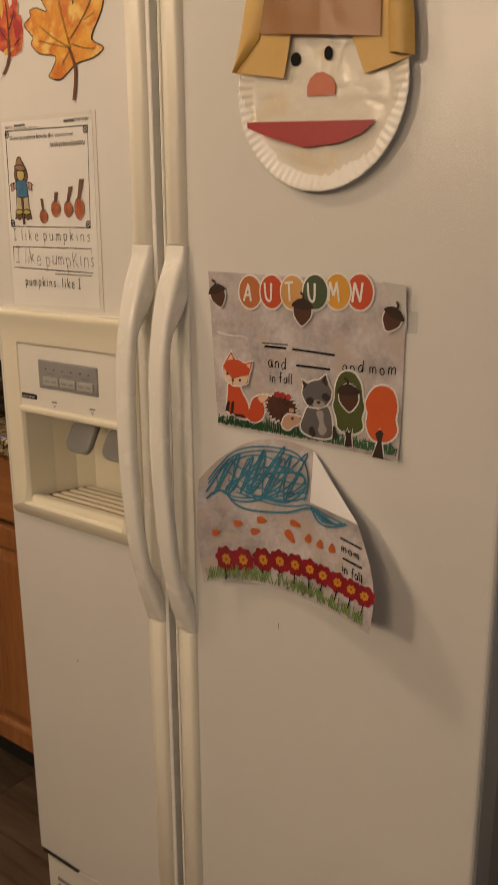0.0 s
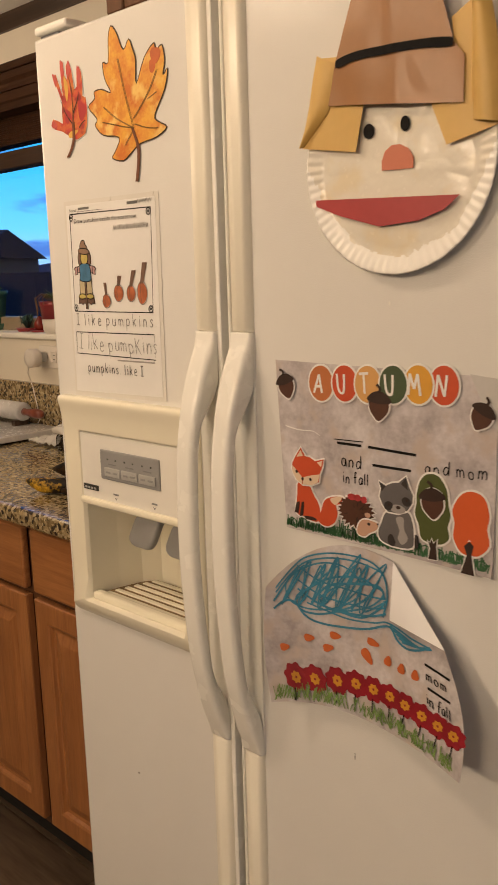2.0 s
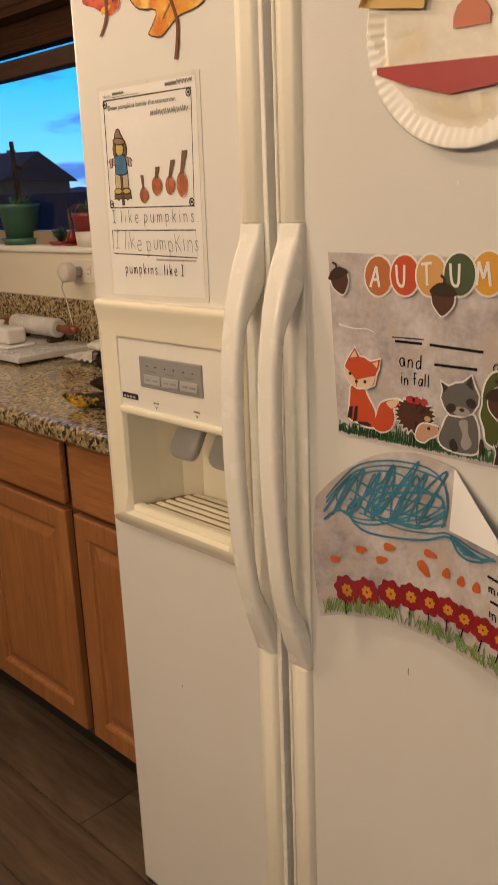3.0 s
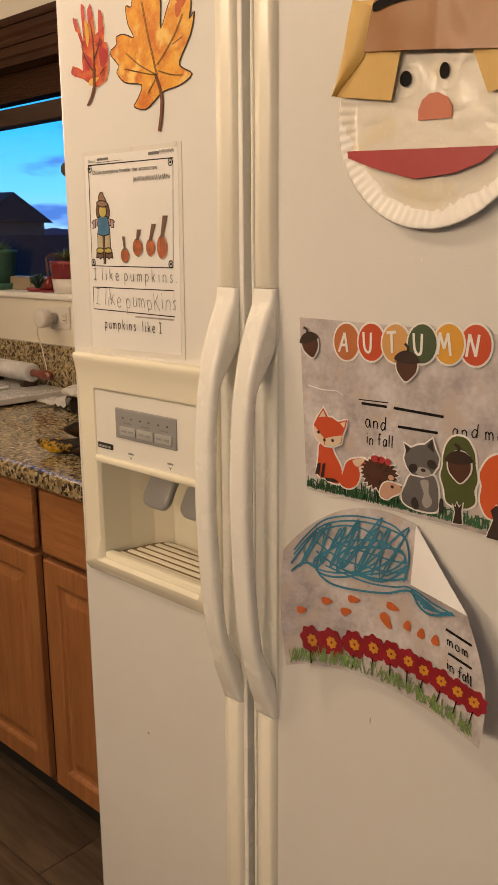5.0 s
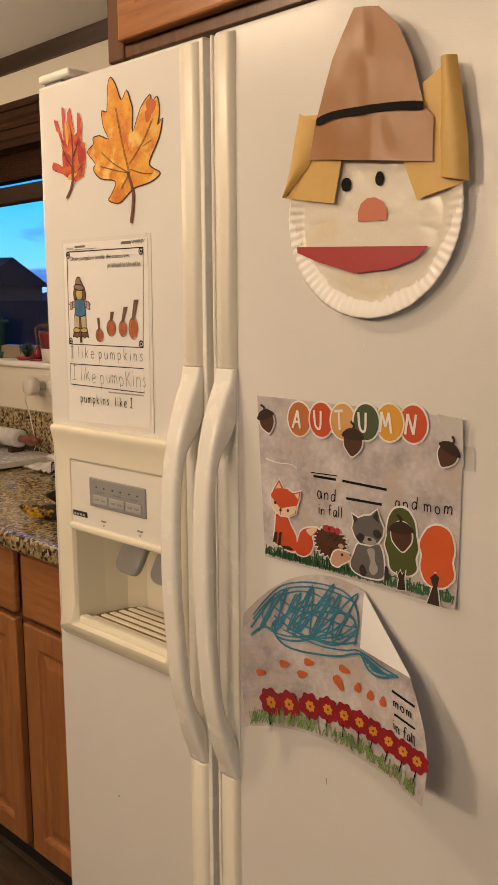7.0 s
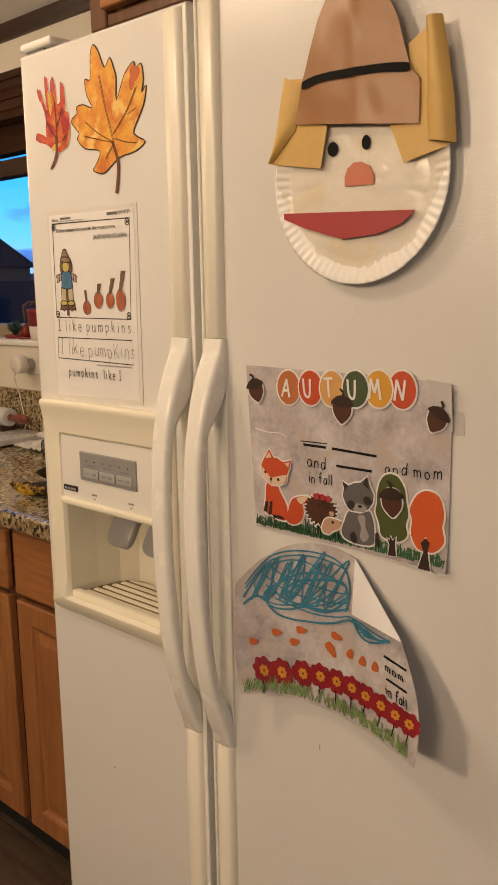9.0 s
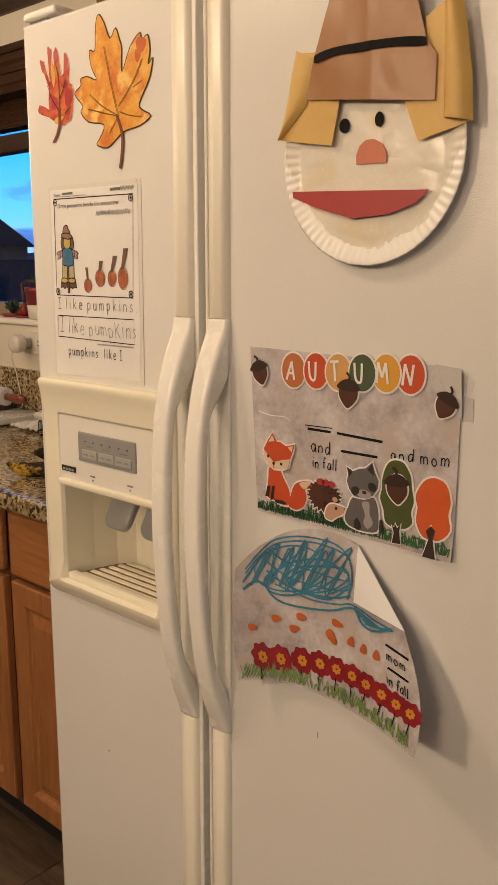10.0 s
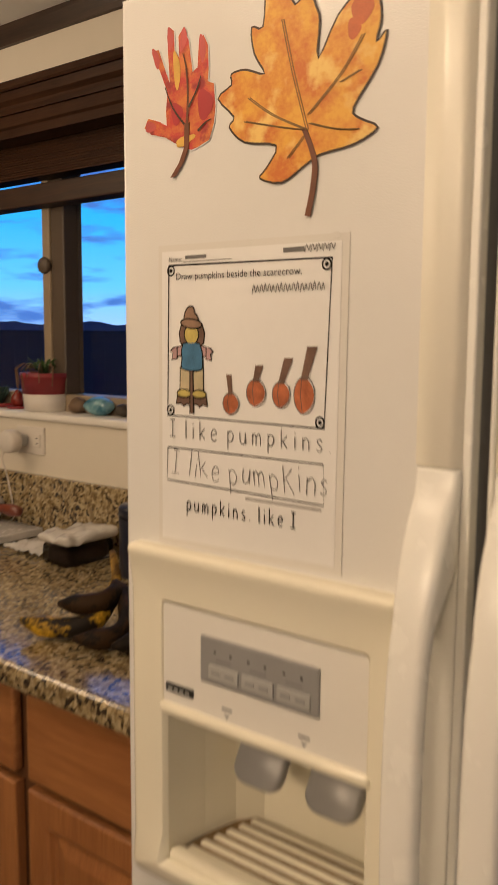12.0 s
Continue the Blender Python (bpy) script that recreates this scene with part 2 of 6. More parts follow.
def raised_panel(x0, x1, z0, z1, y, thick=0.019, rail=0.055):
    """A cabinet door: frame, a groove and a raised centre panel; y is the face, which looks to -y."""
    frame_bm = bmesh.new()
    loops = []
    for inset, deep in ((0.0, thick), (0.0, 0.004), (0.0015, 0.001), (0.005, 0.0), (rail - 0.008, 0.0), (rail - 0.003, 0.003), (rail, 0.010)):
        loops.append([frame_bm.verts.new((x, y + deep, z)) for x, z in ((x0 + inset, z0 + inset), (x1 - inset, z0 + inset), (x1 - inset, z1 - inset), (x0 + inset, z1 - inset))])
    for a, b in zip(loops, loops[1:]):
        for k in range(4):
            frame_bm.faces.new((a[k], a[(k + 1) % 4], b[(k + 1) % 4], b[k]))
    panel_bm = bmesh.new()
    levels = ((0.0, 0.010), (0.008, 0.011), (0.030, 0.004), (0.034, 0.0035))
    rings = []
    for inset, deep in levels:
        i = rail + inset
        rings.append([panel_bm.verts.new((x, y + deep, z)) for x, z in ((x0 + i, z0 + i), (x1 - i, z0 + i), (x1 - i, z1 - i), (x0 + i, z1 - i))])
    for a, b in zip(rings, rings[1:]):
        for k in range(4):
            panel_bm.faces.new((a[k], a[(k + 1) % 4], b[(k + 1) % 4], b[k]))
    panel_bm.faces.new(rings[-1])
    return frame_bm, panel_bm


# ---------------------------------------------------------------- the room
WALL_Y, CEIL_Z = 0.775, 2.18
WX0, WX1, WZ0, WZ1 = -2.45, -0.72, 1.224, 1.99
X0, X1, Y0, Y1 = -3.6, 2.6, -4.6, 0.935


def setting(name, bm, mat, label, category):
    return tagged(part(name, bm, mat), label, category, kind="structure")


wall = bmesh.new()
box(X0, WX0, WALL_Y, Y1, 0, CEIL_Z, bm=wall)
box(WX1, X1, WALL_Y, Y1, 0, CEIL_Z, bm=wall)
box(WX0, WX1, WALL_Y, Y1, 0, WZ0 - 0.02, bm=wall)
box(WX0, WX1, WALL_Y, Y1, WZ1, CEIL_Z, bm=wall)
setting("wall_north", wall, WALL, "beige painted kitchen wall with the window opening", "wall")
setting("wall_west", box(X0 - 0.12, X0, Y0, Y1, 0, CEIL_Z), WALL, "beige painted kitchen wall", "wall")
# the opening in this unseen wall is added for the cool fill
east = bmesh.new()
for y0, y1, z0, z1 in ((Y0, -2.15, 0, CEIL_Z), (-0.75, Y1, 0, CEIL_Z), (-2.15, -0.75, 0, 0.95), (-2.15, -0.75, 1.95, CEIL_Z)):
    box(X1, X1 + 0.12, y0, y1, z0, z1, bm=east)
setting("wall_east", east, WALL, "unseen beige kitchen wall with an added window opening", "wall")
setting("wall_south", box(X0 - 0.12, X1 + 0.12, Y0 - 0.12, Y0, 0, CEIL_Z), WALL, "beige painted wall across the room", "wall")
setting("ceiling", box(X0 - 0.12, X1 + 0.12, Y0 - 0.12, Y1, CEIL_Z, CEIL_Z + 0.1), CEIL, "white painted ceiling", "ceiling")
setting("window_sill", box(WX0 - 0.01, WX1 + 0.01, WALL_Y - 0.012, Y1 - 0.02, WZ0 - 0.02, WZ0, 0.006), SILL_PAINT, "white painted window sill crowded with small pots", "window sill")
setting("trim", extrude_x([(WALL_Y, 2.136), (WALL_Y - 0.008, 2.138), (WALL_Y - 0.012, 2.150), (WALL_Y - 0.022, 2.170), (WALL_Y - 0.024, CEIL_Z), (WALL_Y, CEIL_Z)], X0, -0.085), CROWN, "dark wooden crown moulding", "moulding")

# floor: a sub floor and planks laid along x
floor = setting("floor", box(X0, X1, Y0, Y1, -0.05, -0.004), BLACK, "dark brown wood-look plank floor", "floor")
plank_mesh = {}
row_y, row = Y0, 0
while row_y < 0.75:
    x = X0 - random.random() * 1.1
    while x < X1:
        a, b = max(x, X0), min(x + 1.22, X1)
        if b - a > 0.05:
            key = round(b - a, 3)
            if key not in plank_mesh:
                plank_mesh[key] = finish("plank", box(-key / 2 + 0.0008, key / 2 - 0.0008, -0.0892, 0.0892, -0.004, 0.0, 0.0012, 1), FLOORWOOD)
            ob = new("plank", plank_mesh[key])
            ob.location = ((a + b) / 2, row_y + 0.09, 0)
            ob.parent = floor
        x += 1.22
    row_y += 0.18
    row += 1

# window: two panes in a bronze frame, the tan mullion between
win = thing("window_1", "bronze framed sliding window looking out at dusk", "window", ((WX0 + WX1) / 2, 0.86, WZ0), kind="structure")
MX0, MX1, GY = -1.245, -1.165, 0.87
fr = bmesh.new()
for a in ((WX0, WX1, WZ0, WZ0 + 0.045), (WX0, WX1, WZ1 - 0.045, WZ1), (WX0, WX0 + 0.045, WZ0 + 0.045, WZ1 - 0.045), (WX1 - 0.045, WX1, WZ0 + 0.045, WZ1 - 0.045)):
    box(a[0], a[1], GY - 0.03, GY + 0.03, a[2], a[3], 0.003, 1, fr)
wpart("window_frame", fr, WINFRAME_TAN, win)
mul = box(MX0 + 0.03, MX1, GY - 0.035, GY + 0.03, WZ0 + 0.045, WZ1 - 0.045, 0.003, 1)
wpart("mullion", mul, WINFRAME, win)
wpart("sash_stile", box(MX0, MX0 + 0.03, GY - 0.04, GY - 0.005, WZ0 + 0.045, WZ1 - 0.045, 0.004, 2), WINFRAME_TAN, win)
lt = lathe([(0.020, -0.006), (0.022, 0.0), (0.019, 0.008), (0.008, 0.011)], 0, 0, n=20)
lt.transform(Matrix.Translation((MX0 + 0.014, GY - 0.043, 1.60)) @ Matrix.Rotation(radians(90), 4, "X"))
wpart("sash_latch", lt, WINFRAME, win, smooth=True)
for a, b, y in ((WX0 + 0.045, MX0 + 0.03, GY - 0.012), (MX1, WX1 - 0.045, GY + 0.012)):
    g = wpart("pane", box(a, b, y - 0.002, y + 0.002, WZ0 + 0.045, WZ1 - 0.045), GLASS, win)
    g.visible_shadow = False

# valance with mouldings, and the raised slatted blind under it
val = thing("window_valance", "dark stained wooden valance over the kitchen window", "valance", (-1.5, 0.74, 1.89))
wpart("fascia_board", extrude_x([(0.773, 1.893), (0.712, 1.893), (0.712, 1.913), (0.706, 1.918), (0.706, 1.943), (0.773, 1.943)], WX0 - 0.1, WX1 + 0.12), BLINDWOOD, val)
wpart("cornice", extrude_x([(0.773, 1.944), (0.700, 1.944), (0.696, 1.953), (0.696, 1.961), (0.686, 1.970), (0.682, 1.988), (0.773, 1.988)], WX0 - 0.1, WX1 + 0.12), BLINDWOOD, val)
wpart("cap_strip", extrude_x([(0.773, 1.989), (0.676, 1.989), (0.672, 1.994), (0.672, 2.006), (0.676, 2.010), (0.773, 2.010)], WX0 - 0.11, WX1 + 0.13), BLINDWOOD, val)

blind = thing("wooden_blind", "dark brown wooden slat blind, drawn up", "blind", (-1.5, 0.81, 1.75))
for k in range(20):
    z = 1.814 + k * 0.0061
    s = box(WX0 + 0.01, WX1 - 0.01, 0.785, 0.835, z, z + 0.0056, 0.0006, 1)
    s.transform(Matrix.Rotation(radians(random.uniform(-0.01, 0.01)), 4, "Y"))
    wpart("slat", s, BLINDWOOD, blind)
wpart("bottom_rail", box(WX0 + 0.01, WX1 - 0.01, 0.783, 0.837, 1.744, 1.796, 0.004, 2), RAILWOOD, blind)
wpart("headrail", box(WX0 + 0.01, WX1 - 0.01, 0.783, 0.839, 1.935, 1.985), BLINDWOOD, blind)

# ---------------------------------------------------------------- base cabinets and worktop
CF = 0.20  # cabinet faces
CT, CB = 0.908, 0.866


def base_cabinet(x0, x1):
    c = thing("base_cabinet", "warm brown wooden base cabinet with drawer and raised panel door", "cabinet", ((x0 + x1) / 2, CF + 0.3, 0), group="base cabinets")
    b = box(x0, x1, CF + 0.022, WALL_Y - 0.004, 0.10, CB - 0.002)
    box(x0, x1, CF + 0.09, WALL_Y - 0.004, 0.0, 0.10, bm=b)
    wpart("body", b, MAPLE_SHADED, c, "carcase and face frame, shade between the doors put into the colour")
    d0, d1 = x0 + 0.016, x1 - 0.016
    dr = box(d0, d1, CF, CF + 0.02, 0.705, 0.852, 0.007, 3)
    wpart("drawer_front", dr, MAPLE_X, c)
    f, p = raised_panel(d0, d1, 0.125, 0.690, CF)
    door_ob = wpart("door", f, MAPLE, c)
    pan = part("panel", p, MAPLE)
    pan.parent = door_ob
    return c


for x0, x1 in ((-0.527, -0.075), (-0.985, -0.527), (-1.443, -0.985), (-1.90, -1.443), (-2.8, -1.90)):
    base_cabinet(x0, x1)
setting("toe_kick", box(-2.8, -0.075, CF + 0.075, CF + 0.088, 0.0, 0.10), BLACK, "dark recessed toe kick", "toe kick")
worktop = thing("worktop", "polished brown and cream granite worktop with backsplash", "worktop", (-1.4, 0.45, CB))
wpart("slab", box(-2.85, -0.075, CF - 0.028, WALL_Y - 0.003, CB, CT, 0.012, 4), GRANITE, worktop)
wpart("backsplash", box(-2.85, -0.075, WALL_Y - 0.024, WALL_Y - 0.002, CT + 0.001, CT + 0.155, 0.003, 2), GRANITE, worktop)

# cabinet over the refrigerator
up = thing("wall_cabinet", "warm brown wooden wall cabinet above the refrigerator", "cabinet", (0.35, 0.45, 1.815))
UF = 0.165
wpart("body", box(-0.083, 0.86, UF + 0.021, WALL_Y - 0.003, 1.806, CEIL_Z - 0.003), MAPLE, up)
ff = bmesh.new()
for a in ((-0.050, 0.86, 1.806, 1.826), (0.36, 0.40, 1.826, 2.17)):
    box(a[0], a[1], UF, UF + 0.02, a[2], a[3], 0.002, 1, ff)
# rails and end stile take the shaded copy of the wood
wpart("face_frame", ff, MAPLE_SHADED, up)
wpart("stile", box(-0.090, -0.050, UF - 0.004, UF + 0.02, 1.804, 2.17, 0.002, 1), MAPLE_SHADED, up, "end stile in the shaded copy of the cabinet wood")
for a, b in ((-0.044, 0.368), (0.392, 0.84)):
    f, p = raised_panel(a, b, 1.828, 2.168, UF - 0.02)
    d = wpart("door", f, MAPLE_X, up)
    pan = part("panel", p, MAPLE)
    pan.parent = d

# ---------------------------------------------------------------- refrigerator
FX0, FX1, FXM0, FXM1 = -0.063, 0.813, 0.3035, 0.3235
FZ0, FZ1 = 0.142, 1.733
fridge = thing("refrigerator", "white side-by-side refrigerator with ice dispenser, covered in drawings", "refrigerator", (0.38, 0.36, 0))
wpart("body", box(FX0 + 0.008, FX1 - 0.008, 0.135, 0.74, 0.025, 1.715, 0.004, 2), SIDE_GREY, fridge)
shell = bmesh.new()
for a in ((FX0 + 0.008, FX0 + 0.012, 0.025, 1.715), (FX1 - 0.012, FX1 - 0.008, 0.025, 1.715), (FX0 + 0.012, FX1 - 0.012, 1.70, 1.715), (FX0 + 0.012, FX1 - 0.012, 0.13, 0.145), (0.29, 0.345, 0.145, 1.70)):
    box(a[0], a[1], 0.084, 0.134, a[2], a[3], 0.001, 1, shell)
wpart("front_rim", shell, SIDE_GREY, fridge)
seal = bmesh.new()
for x0, x1 in ((FX0 + 0.014, FXM0 - 0.008), (FXM1 + 0.008, FX1 - 0.014)):
    for a in ((x0, x0 + 0.012, 0.16, 1.70), (x1 - 0.012, x1, 0.16, 1.70), (x0 + 0.012, x1 - 0.012, 1.688, 1.70), (x0 + 0.012, x1 - 0.012, 0.16, 0.172)):
        box(a[0], a[1], 0.0635, 0.083, a[2], a[3], bm=seal)
wpart("gasket", seal, GASKET, fridge)
gr = box(FX0 + 0.010, FX1 - 0.012, 0.008, 0.09, 0.02, 0.134, 0.004, 2)
wpart("kick_grille", gr, PANEL_WHITE, fridge)
for k in range(4):
    wpart("grille_slot", box(FX0 + 0.04, FX1 - 0.04, 0.0065, 0.010, 0.030 + 0.016 * k, 0.037 + 0.016 * k), GASKET, fridge)
for x in (FX0 + 0.10, FX1 - 0.10):
    wpart("foot", lathe([(0.018, 0.0), (0.018, 0.012), (0.008, 0.014), (0.008, 0.03)], x, 0.14, n=16), BLACK, fridge)


def hollow_door(x0, x1, z0, z1, hole=None):
    """A rounded door, with a hole through it where the dispenser sits."""
    if hole is None:
        return box(x0, x1, 0.0, 0.062, z0, z1, 0.006, 3)
    bm = bmesh.new()
    xs, zs = (x0, hole[0], hole[1], x1), (z0, hole[2], hole[3], z1)
    front = [[bm.verts.new((x, 0.0, z)) for x in xs] for z in zs]
    back = [[bm.verts.new((x, 0.062, z)) for x in xs] for z in zs]
    for j in range(3):
        for i in range(3):
            if (i, j) != (1, 1):
                bm.faces.new((front[j][i], front[j][i + 1], front[j + 1][i + 1], front[j + 1][i]))
                bm.faces.new((back[j][i], back[j + 1][i], back[j + 1][i + 1], back[j][i + 1]))
    rim = [(0, i) for i in range(4)] + [(j, 3) for j in (1, 2, 3)] + [(3, i) for i in (2, 1, 0)] + [(j, 0) for j in (2, 1)]
    inner = [(1, 1), (1, 2), (2, 2), (2, 1)]
    for loop in (rim, inner):
        for p, q in zip(loop, loop[1:] + loop[:1]):
            bm.faces.new((front[p[0]][p[1]], front[q[0]][q[1]], back[q[0]][q[1]], back[p[0]][p[1]]))
    bmesh.ops.recalc_face_normals(bm, faces=bm.faces[:])
    outer = {front[j][i] for j, i in rim}
    edges = [e for e in bm.edges if e.verts[0] in outer and e.verts[1] in outer and len(e.link_faces) == 2 and abs(e.link_faces[0].normal.dot(e.link_faces[1].normal)) < 0.5]
    bmesh.ops.bevel(bm, geom=edges, offset=0.006, segments=3, affect="EDGES", profile=0.5)
    return bm


HX0, HX1, HZ0, HZ1 = -0.0510, 0.262, 0.854, 1.211
fdoor = wpart("freezer_door", hollow_door(FX0, FXM0, FZ0, FZ1, (HX0 + 0.006, HX1 - 0.006, HZ0 + 0.006, HZ1 - 0.006)), ENAMEL, fridge)
rdoor = wpart("refrigerator_door", hollow_door(FXM1, FX1, FZ0, FZ1), ENAMEL, fridge)


def sub(name, bm, mat, parent, label="", smooth=False):
    """A sub-part, in world metres, of a part that stands in world metres."""
    ob = part(name, bm, mat, None, label, smooth)
    ob.parent = parent
    return ob


# added strip: bluish shade on the door's right side, put into colour
DOOR_SIDE_SHADE = material("shaded_door_side", (0.34, 0.36, 0.40), 0.4, vary=0.05)
sub("edge_shade", box(FX1 - 0.001, FX1 + 0.0018, 0.010, 0.060, FZ0 + 0.010, FZ1 - 0.010, 0.0008, 1), DOOR_SIDE_SHADE, rdoor, "door side with its bluish shade put into the colour")

# yellowed, softly domed trim strips beside the meeting edges, above and below the handles


def domed_strip(x0, x1, z0, z1, high=0.0105):
    """A long strip whose face swells from one edge to the other."""
    bm = bmesh.new()
    n, rows = 18, []
    ends = ((z0, 0.35), (z0 + 0.0015, 0.8), (z0 + 0.004, 1.0), (z1 - 0.004, 1.0), (z1 - 0.0015, 0.8), (z1, 0.35))
    for z, k in ends:
        row = [bm.verts.new((x0, 0.004, z))]
        for i in range(n + 1):
            t = i / n
            swell = min(1.0, math.sin(math.pi * min(0.5, t * 0.95)) ** 1.2) if t < 0.55 else (1 - max(0.0, (t - 0.78) / 0.22) ** 2.2)
            row.append(bm.verts.new((x0 + (x1 - x0) * t, 0.0008 - high * k * swell, z)))
        row.append(bm.verts.new((x1, 0.004, z)))
        rows.append(row)
    for a, b in zip(rows, rows[1:]):
        for i in range(len(a) - 1):
            bm.faces.new((a[i], a[i + 1], b[i + 1], b[i]))
    bm.faces.new(rows[0][::-1])
    bm.faces.new(rows[-1])
    return bm


for door, a, b in ((fdoor, 0.2605, 0.3030), (rdoor, 0.3245, 0.3640)):
    for z0, z1 in ((FZ0 + 0.006, 0.747), (1.3165, FZ1 - 0.006)):
        sub("trim_strip", domed_strip(a, b, z0, z1), STRIP, door, "", True)
sub("edge_strip", box(0.3010, 0.3085, -0.0025, 0.0125, FZ0 + 0.004, FZ1 - 0.004, 0.001, 1), HANDLE, fdoor)
sub("edge_strip", box(0.3225, 0.3260, -0.004, 0.05, FZ0 + 0.004, FZ1 - 0.004, 0.001, 1), HANDLE, rdoor)
sub("edge_seal", box(0.3025, 0.3080, 0.0128, 0.060, FZ0 + 0.006, FZ1 - 0.006), GASKET, fdoor, "dark grey seal inside the gap")


def round_rect(x0, x1, z0, z1, r, n=7, side=10):
    """Points round a rectangle with round corners, the same number whatever its size."""
    got = []
    for cx, cz, a0, nx, nz in ((x1 - r, z0 + r, -90, x1, z1 - r), (x1 - r, z1 - r, 0, x0 + r, z1), (x0 + r, z1 - r, 90, x0, z0 + r), (x0 + r, z0 + r, 180, x1 - r, z0)):
        for k in range(n):
            a = radians(a0 + 90 * k / (n - 1))
            got.append((cx + r * math.cos(a), cz + r * math.sin(a)))
        lx, lz = got[-1]
        for k in range(1, side):
            got.append((lx + (nx - lx) * k / side, lz + (nz - lz) * k / side))
    return got


def fridge_handle(xc, half, door):
    """A long bowed handle: solid where its ends grow out of the door, open behind its middle."""
    bm = bmesh.new()
    z_out = ((1.3165, 0.0095), (1.300, 0.0135), (1.275, 0.026), (1.238, 0.040), (1.202, 0.049), (1.143, 0.0565), (1.05, 0.059), (0.972, 0.056), (0.889, 0.048), (0.835, 0.038), (0.790, 0.025), (0.765, 0.015), (0.7475, 0.0085))
    rings = []
    for z, out in smooth_line(z_out, 5):
        mid = min(1.0, max(0.0, (1.262 - z) / 0.075)) * min(1.0, max(0.0, (z - 0.770) / 0.085))
        mid = mid * mid * (3 - 2 * mid)
        inner = -0.002 + mid * (out - 0.015)
        w = half * (1.0 - 0.13 * mid)
        r = min(0.0085, (out - inner) * 0.42)
        rings.append([bm.verts.new((xc + px, py, z)) for px, py in round_rect(-w, w, -out, -inner, r, 6, 3)])
    m = len(rings[0])
    for a, b in zip(rings, rings[1:]):
        for k in range(m):
            bm.faces.new((a[k], a[(k + 1) % m], b[(k + 1) % m], b[k]))
    bm.faces.new(rings[0][::-1])
    bm.faces.new(rings[-1])
    sub("handle", bm, HANDLE, door, "long bowed off-white plastic handle", True)


def smooth_line(pts, k):
    """A smooth run through (z, depth) pairs."""
    got, n = [], len(pts)
    for i in range(n - 1):
        p = [pts[min(max(i + j, 0), n - 1)] for j in (-1, 0, 1, 2)]
        for s in range(k):
            t = s / k
            got.append(tuple(0.5 * (2 * p[1][c] + (p[2][c] - p[0][c]) * t + (2 * p[0][c] - 5 * p[1][c] + 4 * p[2][c] - p[3][c]) * t * t + (3 * p[1][c] - p[0][c] - 3 * p[2][c] + p[3][c]) * t ** 3) for c in (0, 1)))
    got.append(pts[-1])
    return got


fridge_handle(0.2840, 0.0178, fdoor)
fridge_handle(0.3470, 0.0178, rdoor)
# the grip plates behind the handles
for door, a, b in ((fdoor, 0.2655, 0.3005), (rdoor, 0.3265, 0.3645)):
    sub("grip_plate", box(a, b, -0.003, 0.003, 0.749, 1.314, 0.0015, 2), HANDLE, door)
# hinge covers on top of the doors, and the dark brackets
for x0, x1, bx in ((FX0 - 0.001, FX0 + 0.078, FX0 + 0.006), (FX1 - 0.078, FX1 + 0.001, FX1 - 0.05)):
    wpart("hinge_cover", box(x0, x1, 0.002, 0.13, FZ1 + 0.006, FZ1 + 0.018, 0.005, 3), HANDLE, fridge)
    wpart("hinge_bracket", box(bx, bx + 0.044, 0.010, 0.12, FZ1 - 0.004, FZ1 + 0.0055), GASKET, fridge)
# black hinge bars stand in for the dark gap between doors and grille
for x0, x1 in ((FX0 + 0.003, FX0 + 0.105), (FX1 - 0.105, FX1 - 0.003)):
    wpart("lower_hinge", box(x0, x1, 0.004, 0.07, FZ0 - 0.013, FZ0 - 0.001, 0.002, 1), BLACK, fridge, "black lower hinge bar filling the dark gap below the door")

# dispenser: frame, white fascia, recess with paddles and drip tray
disp = wpart("dispenser", bmesh.new(), CREAM, fridge, "yellowed cream ice and water dispenser")
disp_bm = bmesh.new()
CX0, CX1, CZ0, CZ1 = -0.004, 0.230, 0.882, 1.048  # recess opening
PX0, PX1, PZ0, PZ1 = -0.008, 0.234, 1.050, 1.157  # white fascia


# how far the moulding stands out: a bulge along the top, flat cheeks, a rolled ledge below
TOP_RUN = ((0.0, 0.010), (0.0012, 0.0142), (0.0035, 0.0166), (0.007, 0.0172), (0.014, 0.0152), (0.025, 0.0120), (0.040, 0.0094), (0.054, 0.0080))
LOW_RUN = ((0.0, 0.002), (0.003, 0.0048), (0.008, 0.0088), (0.014, 0.0122), (0.020, 0.0148), (0.027, 0.0164), (0.033, 0.0168), (0.036, 0.0150), (0.042, 0.0080))


def along_run(run, d):
    for (a, ya), (b, yb) in zip(run, run[1:]):
        if d <= b:
            return ya + (yb - ya) * max(0.0, d - a) / (b - a)
    return run[-1][1]


